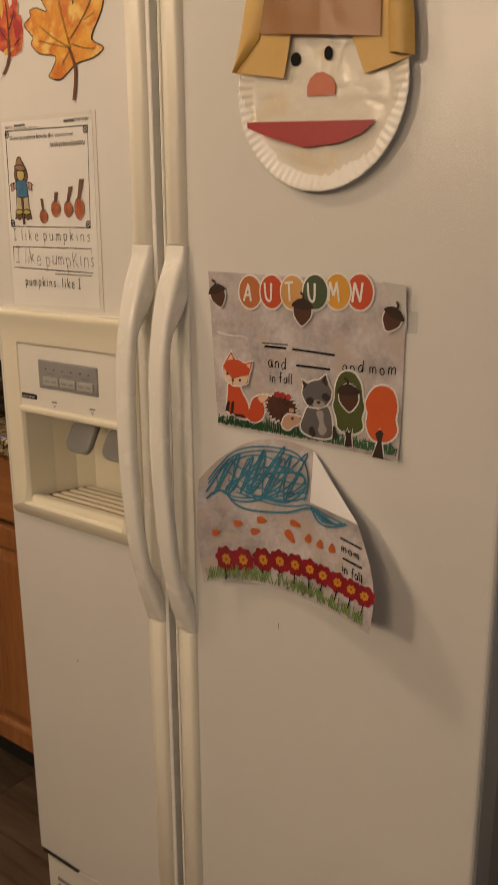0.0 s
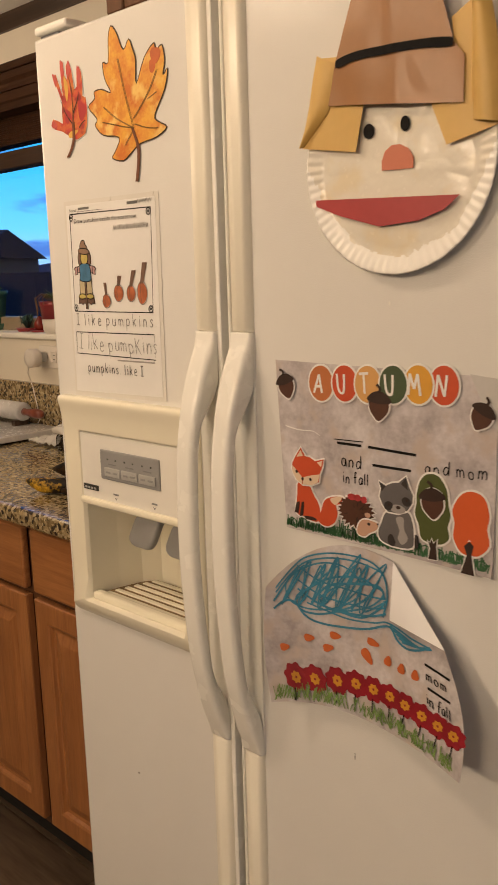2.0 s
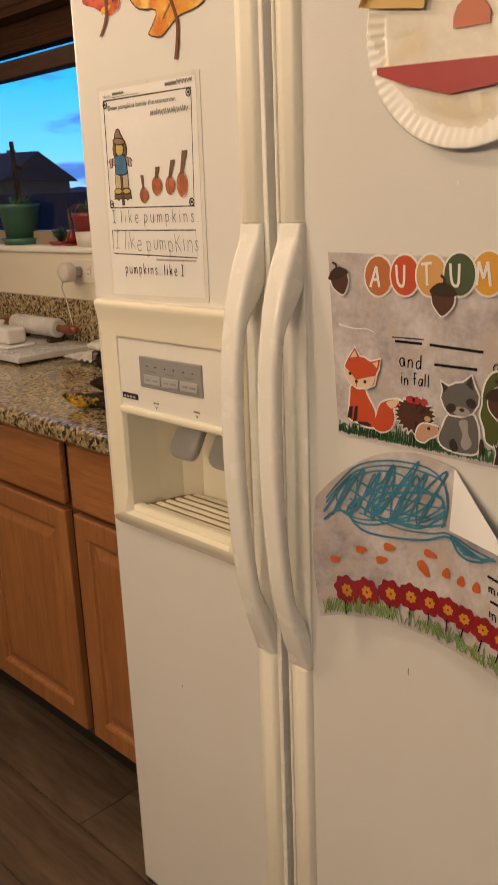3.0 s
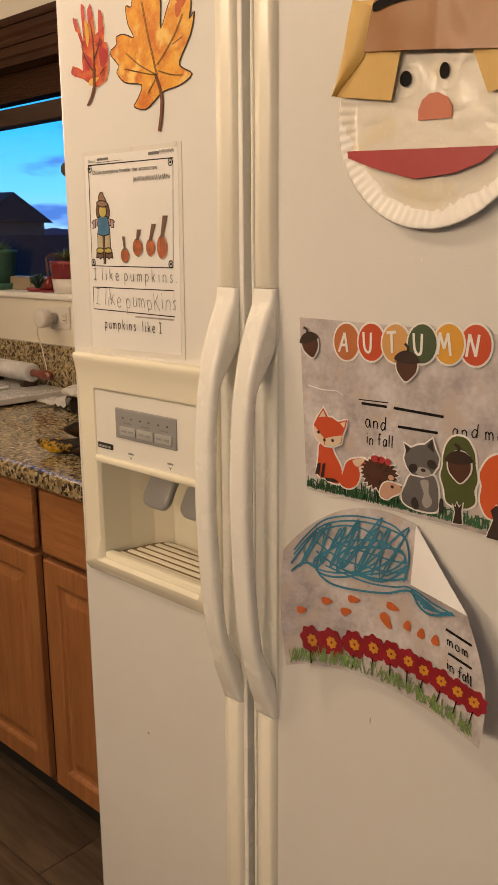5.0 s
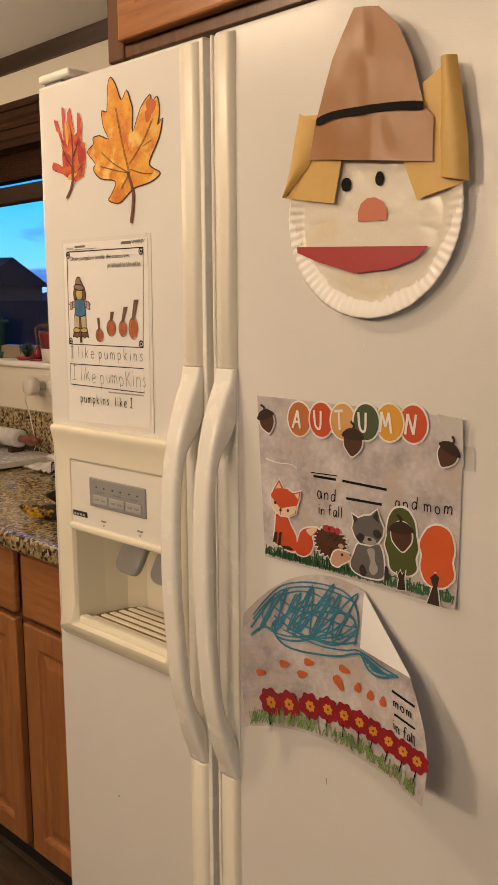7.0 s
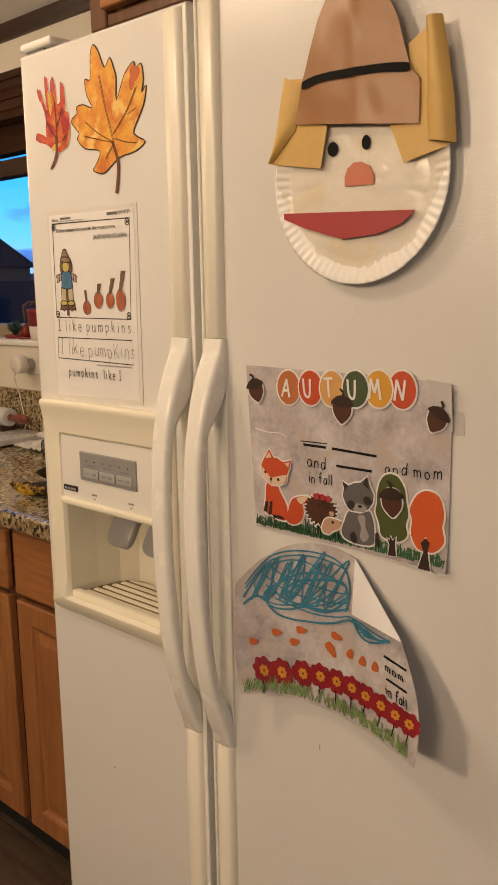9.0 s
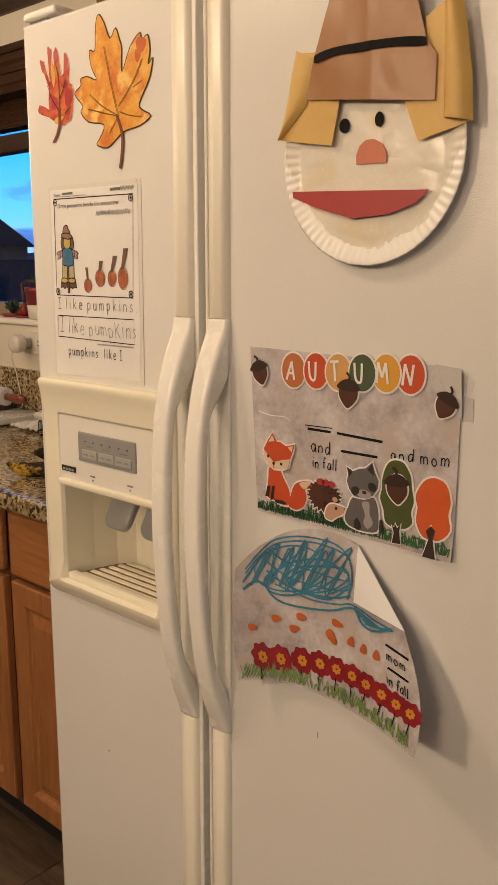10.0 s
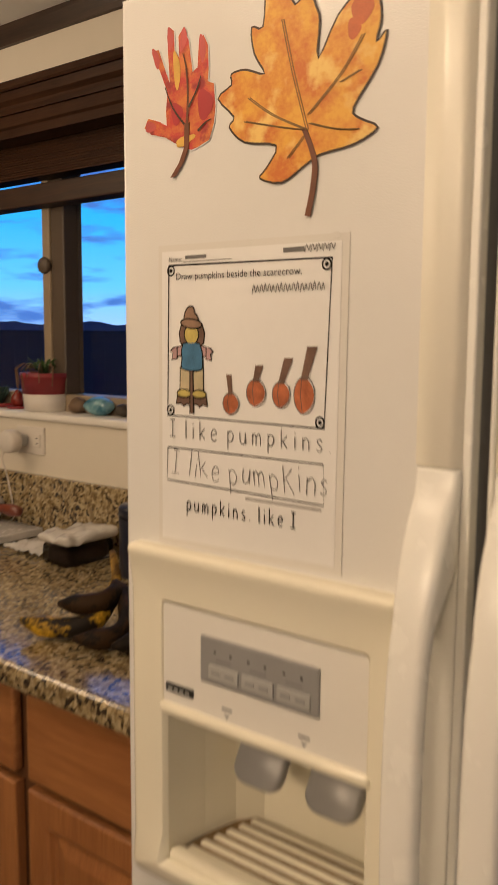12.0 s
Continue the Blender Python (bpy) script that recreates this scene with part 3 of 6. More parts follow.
def ring_frame(bm, outer, inner, y_in):
    o, i = round_rect(*outer, 0.012), round_rect(*inner, 0.005)
    n, loops = len(o), []
    for t in (0.0, 0.012, 0.03, 0.06, 0.10, 0.16, 0.23, 0.32, 0.42, 0.53, 0.65, 0.77, 0.87, 0.94, 1.0):
        loop = []
        for p, q in zip(o, i):
            x, z = p[0] + (q[0] - p[0]) * t, p[1] + (q[1] - p[1]) * t
            deep = along_run(TOP_RUN, outer[3] - z) if z > 1.03 else along_run(LOW_RUN, z - outer[2])
            end = min(1.0, 0.25 + 0.75 * math.sin(min(1.0, min(x - outer[0], outer[1] - x) / 0.010) * math.pi / 2))
            loop.append(bm.verts.new((x, -deep * end, z)))
        loops.append(loop)
    loops.insert(0, [bm.verts.new((p[0], 0.003, p[1])) for p in o])
    loops.append([bm.verts.new((p[0], y_in, p[1])) for p in i])
    for a, b in zip(loops, loops[1:]):
        for k in range(n):
            bm.faces.new((a[k], a[(k + 1) % n], b[(k + 1) % n], b[k]))


ring_frame(disp_bm, (HX0, HX1, HZ0, HZ1), (CX0, CX1, CZ0, PZ1), 0.02)
bmesh.ops.recalc_face_normals(disp_bm, faces=disp_bm.faces[:])
disp_bm.to_mesh(disp.data)
disp_bm.free()
for p in disp.data.polygons:
    p.use_smooth = True
sub("fascia", box(PX0, PX1, -0.006, 0.02, PZ0, PZ1, 0.002, 1), PANEL_WHITE, disp, "white fascia over the recess")
sub("fascia_lip", box(CX0 - 0.004, CX1 + 0.004, -0.012, 0.016, CZ1 - 0.006, CZ1 + 0.006, 0.005, 3), CREAM, disp)
RY = 0.118
rec = box(CX0 + 0.02, CX1 - 0.02, RY, RY + 0.004, CZ0 - 0.004, CZ1 + 0.004)
sub("recess_back", rec, CREAM, disp, "cream back of the recess")
for sgn, xa in ((1, CX0), (-1, CX1)):
    side = bmesh.new()
    v = [side.verts.new((x, y, z)) for z in (CZ0 - 0.004, CZ1 + 0.004) for x, y in ((xa, 0.0), (xa + sgn * 0.006, 0.05), (xa + sgn * 0.016, 0.09), (xa + sgn * 0.034, RY), (xa - sgn * 0.004, RY), (xa - sgn * 0.004, 0.0))]
    for k in range(6):
        side.faces.new((v[k], v[(k + 1) % 6], v[6 + (k + 1) % 6], v[6 + k]))
    side.faces.new(v[:6][::-1])
    side.faces.new(v[6:])
    sub("recess_side", side, CREAM, disp)
sub("recess_top", box(CX0 - 0.003, CX1 + 0.003, 0.0, RY + 0.002, CZ1, CZ1 + 0.006), CREAM, disp)
sub("recess_floor", box(CX0 - 0.003, CX1 + 0.003, 0.0, RY + 0.002, CZ0 - 0.006, CZ0), CREAM, disp)
for k in range(6):
    y = 0.016 + k * 0.0160
    w = 0.03 * y / RY
    sub("tray_slat", box(CX0 + 0.006 + w, CX1 - 0.006 - w, y, y + 0.0090, CZ0 + 0.0036, CZ0 + 0.0064, 0.001, 1), CREAM, disp)
for px in (0.084, 0.170):
    pb = bmesh.new()
    outline = [(a, b - 0.030) for a, b in round_rect(-0.029, 0.029, -0.030, 0.026, 0.017, 6, 2)]
    layers = [[pb.verts.new((a * k, y + 0.004 * (1 - (a / 0.03) ** 2), -0.030 + (b + 0.030) * k)) for a, b in outline] for y, k in ((0.008, 0.86), (0.006, 0.97), (0.0, 1.0), (-0.004, 0.97), (-0.006, 0.86))]
    for a, b in zip(layers, layers[1:]):
        for k in range(len(a)):
            pb.faces.new((a[k], a[(k + 1) % len(a)], b[(k + 1) % len(a)], b[k]))
    pb.faces.new(layers[0][::-1])
    pb.faces.new(layers[-1])
    pb.transform(Matrix.Translation((px, 0.058, CZ1 - 0.020)) @ Matrix.Rotation(radians(-30), 4, "X"))
    pad = sub("paddle", pb, PADDLE, disp, "grey plastic push paddle", True)
    arm = box(-0.007, 0.007, 0.002, 0.014, -0.030, 0.012, 0.003, 2)
    arm.transform(Matrix.Translation((px + 0.012, 0.066, CZ1 - 0.012)) @ Matrix.Rotation(radians(-30), 4, "X"))
    sub("paddle_arm", arm, GASKET, disp)
    sub("spout", lathe([(0.021, -0.004), (0.022, 0.0), (0.024, 0.020), (0.024, 0.024)], px - 0.004, 0.075, CZ1 - 0.026, 24), CREAM, disp, "", True)
sub("control_panel", box(0.046, 0.182, -0.0085, -0.004, 1.088, 1.134, 0.002, 2), GREY_PLASTIC, disp, "grey control panel with touch buttons")

# dispenser details: touch buttons, lamps, marks and the plain maker's badge
for bx in (0.058, 0.098, 0.138):
    sub("button", box(bx, bx + 0.036, -0.0105, -0.008, 1.094, 1.108, 0.0012, 2), GREY_LIGHT, disp)
    for k in (0, 1):
        sub("button_mark", box(bx + 0.005 + 0.016 * k, bx + 0.015 + 0.016 * k, -0.0112, -0.0102, 1.0995, 1.1025), GREY_PLASTIC, disp)
        sub("indicator_lamp", box(bx + 0.006 + 0.019 * k, bx + 0.0085 + 0.019 * k, -0.0092, -0.0082, 1.1195, 1.1215), BLACK, disp)
    sub("button_caption", box(bx + 0.009, bx + 0.027, -0.0092, -0.0082, 1.1125, 1.1142), GASKET, disp)
sub("badge", box(0.0, 0.036, -0.0078, -0.0055, 1.066, 1.0745, 0.0005, 1), BLACK, disp, "small dark maker's badge")
for k in range(4):
    sub("badge_mark", box(0.004 + k * 0.0075, 0.009 + k * 0.0075, -0.0082, -0.0074, 1.068, 1.0712), GREY_LIGHT, disp)
for mx in (0.078, 0.166):
    sub("spout_caption", box(mx - 0.006, mx + 0.006, -0.0066, -0.0058, 1.0655, 1.068), GASKET, disp)
    mk = bmesh.new()
    tri = [mk.verts.new((mx + a, -0.0064, 1.0635 + b)) for a, b in ((-0.004, 0), (0, -0.006), (0.004, 0), (0, -0.003))]
    mk.faces.new(tri)
    sub("spout_mark", mk, GASKET, disp)
sub("tray_lip", box(CX0 + 0.002, CX1 - 0.002, -0.004, 0.013, CZ0 - 0.002, CZ0 + 0.012, 0.005, 3), CREAM, disp)
# brown tray floor paints the shade seen between the slats
sub("tray_floor", box(CX0 + 0.004, CX1 - 0.004, 0.01, 0.11, CZ0 + 0.0022, CZ0 + 0.0035), TRAY_SHADE, disp)

# ---------------------------------------------------------------- outdoors at dusk
def dusk_sky():
    m = bpy.data.materials.new("dusk_sky")
    m.use_nodes = True
    n, l = m.node_tree.nodes, m.node_tree.links
    p = n["Principled BSDF"]
    p.inputs["Base Color"].default_value = (0, 0, 0, 1)
    p.inputs["Specular IOR Level"].default_value = 0
    tc = n.new("ShaderNodeTexCoord")
    sep = n.new("ShaderNodeSeparateXYZ")
    l.new(tc.outputs["Object"], sep.inputs[0])
    h = n.new("ShaderNodeMapRange")
    h.inputs["From Min"].default_value, h.inputs["From Max"].default_value = 2.0, 42.0
    l.new(sep.outputs["Z"], h.inputs["Value"])
    cr = n.new("ShaderNodeValToRGB")
    e = cr.color_ramp.elements
    e[0].color, e[1].color = (0.34, 0.55, 1.0, 1), (0.03, 0.30, 1.0, 1)
    for pos, c in ((0.18, (0.12, 0.52, 1.0, 1)), (0.42, (0.03, 0.42, 1.0, 1))):
        k = e.new(pos)
        k.color = c
    l.new(h.outputs[0], cr.inputs[0])
    mp = n.new("ShaderNodeMapping")
    mp.inputs["Scale"].default_value = (0.035, 0.035, 0.16)
    l.new(tc.outputs["Object"], mp.inputs["Vector"])
    nz = n.new("ShaderNodeTexNoise")
    nz.inputs["Scale"].default_value, nz.inputs["Detail"].default_value, nz.inputs["Roughness"].default_value = 1.6, 6, 0.55
    l.new(mp.outputs[0], nz.inputs["Vector"])
    cl = n.new("ShaderNodeMapRange")
    cl.inputs["From Min"].default_value, cl.inputs["From Max"].default_value = 0.51, 0.62
    l.new(nz.outputs["Fac"], cl.inputs["Value"])
    mix = n.new("ShaderNodeMix")
    mix.data_type = "RGBA"
    mix.inputs["B"].default_value = (0.06, 0.17, 0.55, 1)
    l.new(cl.outputs[0], mix.inputs["Factor"])
    l.new(cr.outputs[0], mix.inputs["A"])
    l.new(mix.outputs["Result"], p.inputs["Emission Color"])
    p.inputs["Emission Strength"].default_value = 1.6
    return m


bm = bmesh.new()
ring = []
for k in range(41):
    a = radians(20 + 75 * k / 40)
    ring.append([bm.verts.new((-130 * math.sin(a), 130 * math.cos(a), z)) for z in (-8, 20, 60, 110)])
for a, b in zip(ring, ring[1:]):
    for i in range(3):
        bm.faces.new((a[i], b[i], b[i + 1], a[i + 1]))
tagged(part("backdrop", bm, dusk_sky()), "blue dusk sky with drifting clouds", "sky", kind="structure")

# all but the rust carry the blue of dusk light in their base colour
SOIL = material("dusk_soil", (0.03, 0.06, 0.16), 0.9, scale=0.5, vary=0.2)
HILL = material("dusk_blue_hill", (0.15, 0.22, 0.48), 1.0, scale=0.05, vary=0.15, spec=0.0)
FENCE = material("dusk_fence_board", (0.045, 0.11, 0.42), 0.9, scale=3, vary=0.15)
ROOF = material("dusk_roof_shingle", (0.035, 0.06, 0.17), 0.9, scale=2, vary=0.15)
SIDING = material("dusk_house_siding", (0.22, 0.26, 0.34), 0.8, scale=2, vary=0.08)
RUST = material("rusty_steel", (0.16, 0.055, 0.03), 0.7, scale=30, vary=0.2)
g = bmesh.new()
bmesh.ops.create_grid(g, x_segments=30, y_segments=30, size=400)
for v in g.verts:
    v.co.z = -0.45
    v.co.y += 401.5
    v.co.x -= 150
tagged(part("ground", g, SOIL), "dark bare ground outside at dusk", "ground", kind="structure")
hl = bmesh.new()
lo, hi = [], []
for k in range(121):
    a = radians(25 + 65 * k / 120)
    h = 3.6 + 1.3 * noise.noise((k * 0.11, 3.1, 0)) + 0.9 * noise.noise((k * 0.33, 1.7, 0)) + 0.25 * noise.noise((k * 1.1, 0.7, 0))
    lo.append(hl.verts.new((-122 * math.sin(a), 122 * math.cos(a), -1)))
    hi.append(hl.verts.new((-124 * math.sin(a), 124 * math.cos(a), h)))
for k in range(120):
    hl.faces.new((lo[k], lo[k + 1], hi[k + 1], hi[k]))
tagged(part("far_hills", hl, HILL), "mountain ridge on the horizon, dusk blue put into its colour", "hills", kind="structure")

fence = thing("garden_fence", "tall board fence round the yard, dusk blue put into its colour", "fence", (-9, 4, -0.45))
f0, f1 = Vector((-12.5, 1.5, 0)), Vector((-3.0, 9.5, 0))
along = (f1 - f0).normalized()
board = finish("dusk_fence_board", box(-0.0746, 0.0746, -0.011, 0.011, 0.02, 1.96, 0.002, 1), FENCE)
n_boards = int((f1 - f0).length / 0.15)
for k in range(n_boards):
    ob = new("board", board)
    p = f0 + along * (0.15 * k)
    ob.matrix_world = Matrix.Translation((p.x, p.y, -0.45)) @ Matrix.Rotation(math.atan2(along.y, along.x), 4, "Z")
    under(ob, fence)
for z in (0.4, 1.6):
    r = box(0, (f1 - f0).length, 0.012, 0.05, z - 0.045, z + 0.045)
    r.transform(Matrix.Translation((f0.x, f0.y, -0.45)) @ Matrix.Rotation(math.atan2(along.y, along.x), 4, "Z"))
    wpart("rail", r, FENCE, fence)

house = thing("neighbour_house", "distant low house with a gabled roof, tinted dusk blue", "house", (-38, 19.6, -0.45))
HM = Matrix.Translation((-38.0, 19.6, -0.45)) @ Matrix.Rotation(radians(28), 4, "Z")
hb = box(-6.5, 3.6, -3, 3, 0, 3.1)
hb.transform(HM)
wpart("wall", hb, SIDING, house)
rb = bmesh.new()
rv = [rb.verts.new(c) for c in ((-6.9, -3.4, 3.0), (-6.9, 3.4, 3.0), (-6.9, 0, 4.3), (3.9, -3.4, 3.0), (3.9, 3.4, 3.0), (3.75, 0, 4.3))]
for f in ((0, 3, 5, 2), (1, 2, 5, 4), (0, 2, 1), (3, 4, 5), (0, 1, 4, 3)):
    rb.faces.new([rv[k] for k in f])
rb.transform(HM)
wpart("roof", rb, ROOF, house)
ch = box(2.2, 2.5, -0.15, 0.15, 3.9, 4.4)
ch.transform(HM)
wpart("chimney", ch, SIDING, house)
pole = thing("antenna_pole", "thin rusty steel pole rising above the fence", "pole", (-7.70, 4.35, -0.45))
wpart("shaft", tube([(-7.70, 4.35, -0.45), (-7.70, 4.35, 1.6)], 0.035, 10), RUST, pole)
wpart("mast", tube([(-7.70, 4.35, 1.6), (-7.73, 4.35, 2.05)], 0.025, 10), BLACK, pole)
wpart("bracket", box(-7.72, -7.60, 4.30, 4.40, 1.74, 1.80, 0.01, 2), BLACK, pole)

# ---------------------------------------------------------------- on the sill
SZ = WZ0
TERRA = material("red_glaze", (0.30, 0.035, 0.045), 0.35, scale=14, vary=0.12)
POTWHITE = material("white_glaze", (0.70, 0.66, 0.60), 0.35, scale=14, vary=0.06)
POTGREEN = material("green_plastic", (0.055, 0.15, 0.11), 0.5, scale=10, vary=0.1)
LEAFG = material("succulent_leaf", (0.07, 0.14, 0.045), 0.5, scale=30, vary=0.25)
LEAFD = material("dark_succulent_leaf", (0.035, 0.085, 0.07), 0.5, scale=30, vary=0.25)
SOILB = material("potting_soil", (0.03, 0.02, 0.014), 0.95, scale=60, vary=0.3, bump=0.6, bump_scale=150)
STEMB = material("dry_stem", (0.20, 0.12, 0.07), 0.7, scale=40, vary=0.2)
STONEB = material("brown_stone", (0.20, 0.125, 0.07), 0.6, scale=35, vary=0.25, bump=0.3, bump_scale=80)
STONED = material("dark_stone", (0.06, 0.045, 0.03), 0.6, scale=35, vary=0.25, bump=0.3, bump_scale=80)
STONEBLUE = material("blue_marbled_stone", (0.035, 0.15, 0.22), 0.25, scale=45, second=(0.22, 0.42, 0.48), blotch=0.1)
REDGLASS = material("red_glass", (0.22, 0.025, 0.015), 0.08, scale=20, vary=0.2)


def leafy(bm, cx, cy, cz, count, reach, rise, thick, seed):
    rnd = random.Random(seed)
    for _ in range(count):
        a = rnd.uniform(0, 2 * math.pi)
        r = reach * rnd.uniform(0.35, 1.0)
        h = rise * rnd.uniform(0.5, 1.0)
        droop = rnd.uniform(-0.35, 0.25) * rise
        c, s = math.cos(a), math.sin(a)
        tube([(cx + 0.1 * r * c, cy + 0.1 * r * s, cz), (cx + 0.5 * r * c, cy + 0.5 * r * s, cz + 0.75 * h), (cx + 0.85 * r * c, cy + 0.85 * r * s, cz + h), (cx + r * c, cy + r * s, cz + h + droop)], thick, 6, bm, 0.5, lambda t: 0.5 + 1.4 * t * (1 - t) if t < 0.95 else 0.15)
    return bm


def flower_pot(x, y):
    pot = thing("flower_pot", "small pot, dark red above and white below, with a trailing succulent", "flower pot", (x, y, SZ))
    wpart("base", lathe([(0.055, 0.0), (0.058, 0.003), (0.062, 0.045), (0.058, 0.0455)], x, y, SZ, 36), POTWHITE, pot, "white glazed lower half", True)
    wpart("bowl", lathe([(0.0625, 0.0455), (0.066, 0.085), (0.068, 0.087), (0.068, 0.1), (0.064, 0.1), (0.062, 0.088), (0.02, 0.086)], x, y, SZ, 36), TERRA, pot, "dark red upper half", True)
    wpart("soil", lathe([(0.062, 0.086), (0.04, 0.091), (0.01, 0.093)], x, y, SZ, 24), SOILB, pot, "", True)
    pl = leafy(bmesh.new(), x - 0.005, y, SZ + 0.092, 46, 0.055, 0.045, 0.0042, 5)
    wpart("plant", pl, LEAFG, pot, "green trailing succulent", True)
    st = bmesh.new()
    rnd = random.Random(2)
    for _ in range(9):
        a = rnd.uniform(math.pi * 0.7, math.pi * 1.9)
        c, s = math.cos(a), math.sin(a)
        tube([(x + 0.03 * c, y + 0.03 * s, SZ + 0.09), (x + 0.06 * c, y + 0.06 * s, SZ + 0.125), (x + 0.085 * c, y + 0.08 * s, SZ + 0.11), (x + 0.078 * c, y + 0.075 * s, SZ + 0.06 + rnd.uniform(-0.02, 0.03))], 0.0014, 5, st)
    wpart("stem", st, STEMB, pot, "dry curling stems")


flower_pot(-1.232, 0.826)
gp = thing("green_pot", "muted green plastic plant pot with saucer", "flower pot", (-1.670, 0.826, SZ))
wpart("pot", lathe([(0.052, 0.012), (0.066, 0.12), (0.070, 0.122), (0.070, 0.135), (0.066, 0.135), (0.062, 0.118), (0.02, 0.115)], -1.670, 0.826, SZ, 36), POTGREEN, gp, "", True)
wpart("saucer", lathe([(0.06, 0.0), (0.072, 0.022), (0.069, 0.022), (0.058, 0.006)], -1.670, 0.826, SZ, 36), POTGREEN, gp, "", True)
wpart("plant", leafy(bmesh.new(), -1.670, 0.826, SZ + 0.115, 30, 0.06, 0.045, 0.004, 8), LEAFG, gp, "", True)
sp = thing("succulent_dish", "small dark succulent in a shallow red dish", "succulent", (-1.425, 0.822, SZ))
wpart("dish", lathe([(0.030, 0.0), (0.040, 0.012), (0.037, 0.012), (0.02, 0.006)], -1.425, 0.822, SZ, 28), TERRA, sp, "", True)
wpart("plant", leafy(bmesh.new(), -1.425, 0.822, SZ + 0.008, 60, 0.028, 0.045, 0.005, 3), LEAFD, sp, "", True)
rg = thing("red_ornament", "small glossy red glass ornament on a saucer", "ornament", (-1.345, 0.818, SZ))
wpart("saucer", lathe([(0.028, 0.0), (0.034, 0.006), (0.03, 0.006)], -1.345, 0.818, SZ, 24), TERRA, rg, "", True)
wpart("ornament", lathe([(0.012, 0.0062), (0.02, 0.016), (0.019, 0.028), (0.010, 0.042), (0.006, 0.05), (0.001, 0.052)], -1.345, 0.818, SZ, 24), REDGLASS, rg, "", True)


def stone(name, label, x, y, rx, ry, rz, mat, seed):
    bm = bmesh.new()
    bmesh.ops.create_icosphere(bm, subdivisions=3, radius=1)
    for v in bm.verts:
        d = 1 + 0.14 * noise.noise(v.co * 1.3 + Vector((seed, 0, 0)))
        v.co = Vector((x + v.co.x * rx * d, y + v.co.y * ry * d, SZ + rz * 0.93 + max(v.co.z, -0.9) * rz * d))
    lowest = min(v.co.z for v in bm.verts)
    for v in bm.verts:
        v.co.z += SZ + 0.0005 - lowest
    tagged(part(name, bm, mat, smooth=True), label, "stone")


stone("stone", "rounded brown stone on the sill", -1.105, 0.822, 0.026, 0.022, 0.021, STONEB, 1)
stone("stone", "polished blue and white marbled stone", -1.020, 0.818, 0.046, 0.03, 0.023, STONEBLUE, 4)
stone("stone", "small dark pebble on the sill", -0.938, 0.822, 0.022, 0.02, 0.016, STONED, 7)

# ---------------------------------------------------------------- wall outlet with charger
out = thing("wall_outlet", "white double wall outlet over the backsplash", "outlet", (-1.231, WALL_Y, 1.15))
wpart("cover_plate", box(-1.289, -1.176, WALL_Y - 0.006, WALL_Y, 1.114, 1.186, 0.003, 2), POTWHITE, out)
for x in (-1.260, -1.205):
    wpart("socket", box(x - 0.015, x + 0.015, WALL_Y - 0.0085, WALL_Y - 0.005, 1.133, 1.167, 0.003, 2), POTWHITE, out)
    for dz in (-0.007, 0.007):
        wpart("slot", box(x - 0.001, x + 0.008, WALL_Y - 0.0092, WALL_Y - 0.008, 1.15 + dz - 0.0012, 1.15 + dz + 0.0012), BLACK, out)
plug = thing("charger_plug", "round white plug-in charger with a thin cable", "charger", (-1.250, WALL_Y - 0.03, 1.15))
wpart("neck", box(-1.267, -1.233, WALL_Y - 0.035, WALL_Y - 0.0095, 1.135, 1.165, 0.006, 3), GREY_LIGHT, plug)
pb = lathe([(0.024, 0.0), (0.029, 0.004), (0.030, 0.03), (0.026, 0.036), (0.012, 0.038)], 0, 0, n=28)
pb.transform(Matrix.Translation((-1.250, WALL_Y - 0.035, 1.15)) @ Matrix.Rotation(radians(90), 4, "X"))
wpart("housing", pb, POTWHITE, plug, "", True)
wpart("cable", tube([(-1.268, WALL_Y - 0.06, 1.128), (-1.290, WALL_Y - 0.052, 1.10), (-1.296, WALL_Y - 0.034, 1.055), (-1.283, WALL_Y - 0.030, 0.99), (-1.268, WALL_Y - 0.034, 0.95), (-1.288, WALL_Y - 0.028, 0.935)], 0.0018, 6), POTWHITE, plug)

# ---------------------------------------------------------------- on the worktop
MARBLE = material("white_marble", (0.68, 0.67, 0.65), 0.25, scale=9, second=(0.46, 0.46, 0.47), blotch=0.08)
PINWOOD = material("red_brown_lacquer", (0.22, 0.05, 0.025), 0.3, scale=25, vary=0.2, coat=0.4)
CERAMIC = material("white_ceramic", (0.74, 0.73, 0.71), 0.2, scale=8, vary=0.03, bump=0.3, bump_scale=60)
CLEAR = glass("clear_plastic")
LIDW = material("cloudy_lid", (0.66, 0.64, 0.60), 0.2, scale=12, vary=0.06)
DARKFOOD = material("dark_contents", (0.03, 0.016, 0.012), 0.5, scale=60, vary=0.4, bump=0.6, bump_scale=60)
NAVY = material("navy_canister", (0.012, 0.014, 0.03), 0.3, scale=10, vary=0.1)


def banana_skin():
    m = material("overripe_banana", (0.012, 0.008, 0.005), 0.55, spec=0.25, scale=11, second=(0.72, 0.42, 0.03), blotch=0.2)
    return m


BANANA = banana_skin()
BANANA_DARK = material("blackened_banana", (0.010, 0.007, 0.005), 0.6, scale=22, second=(0.035, 0.018, 0.007), blotch=0.22, spec=0.12)
BANANA_STEM = material("yellow_brown_stem", (0.34, 0.20, 0.04), 0.6, scale=50, second=(0.06, 0.03, 0.01), blotch=0.1, spec=0.2)
bd = thing("pastry_board", "white marble pastry board on the worktop", "board", (-1.43, 0.60, CT))
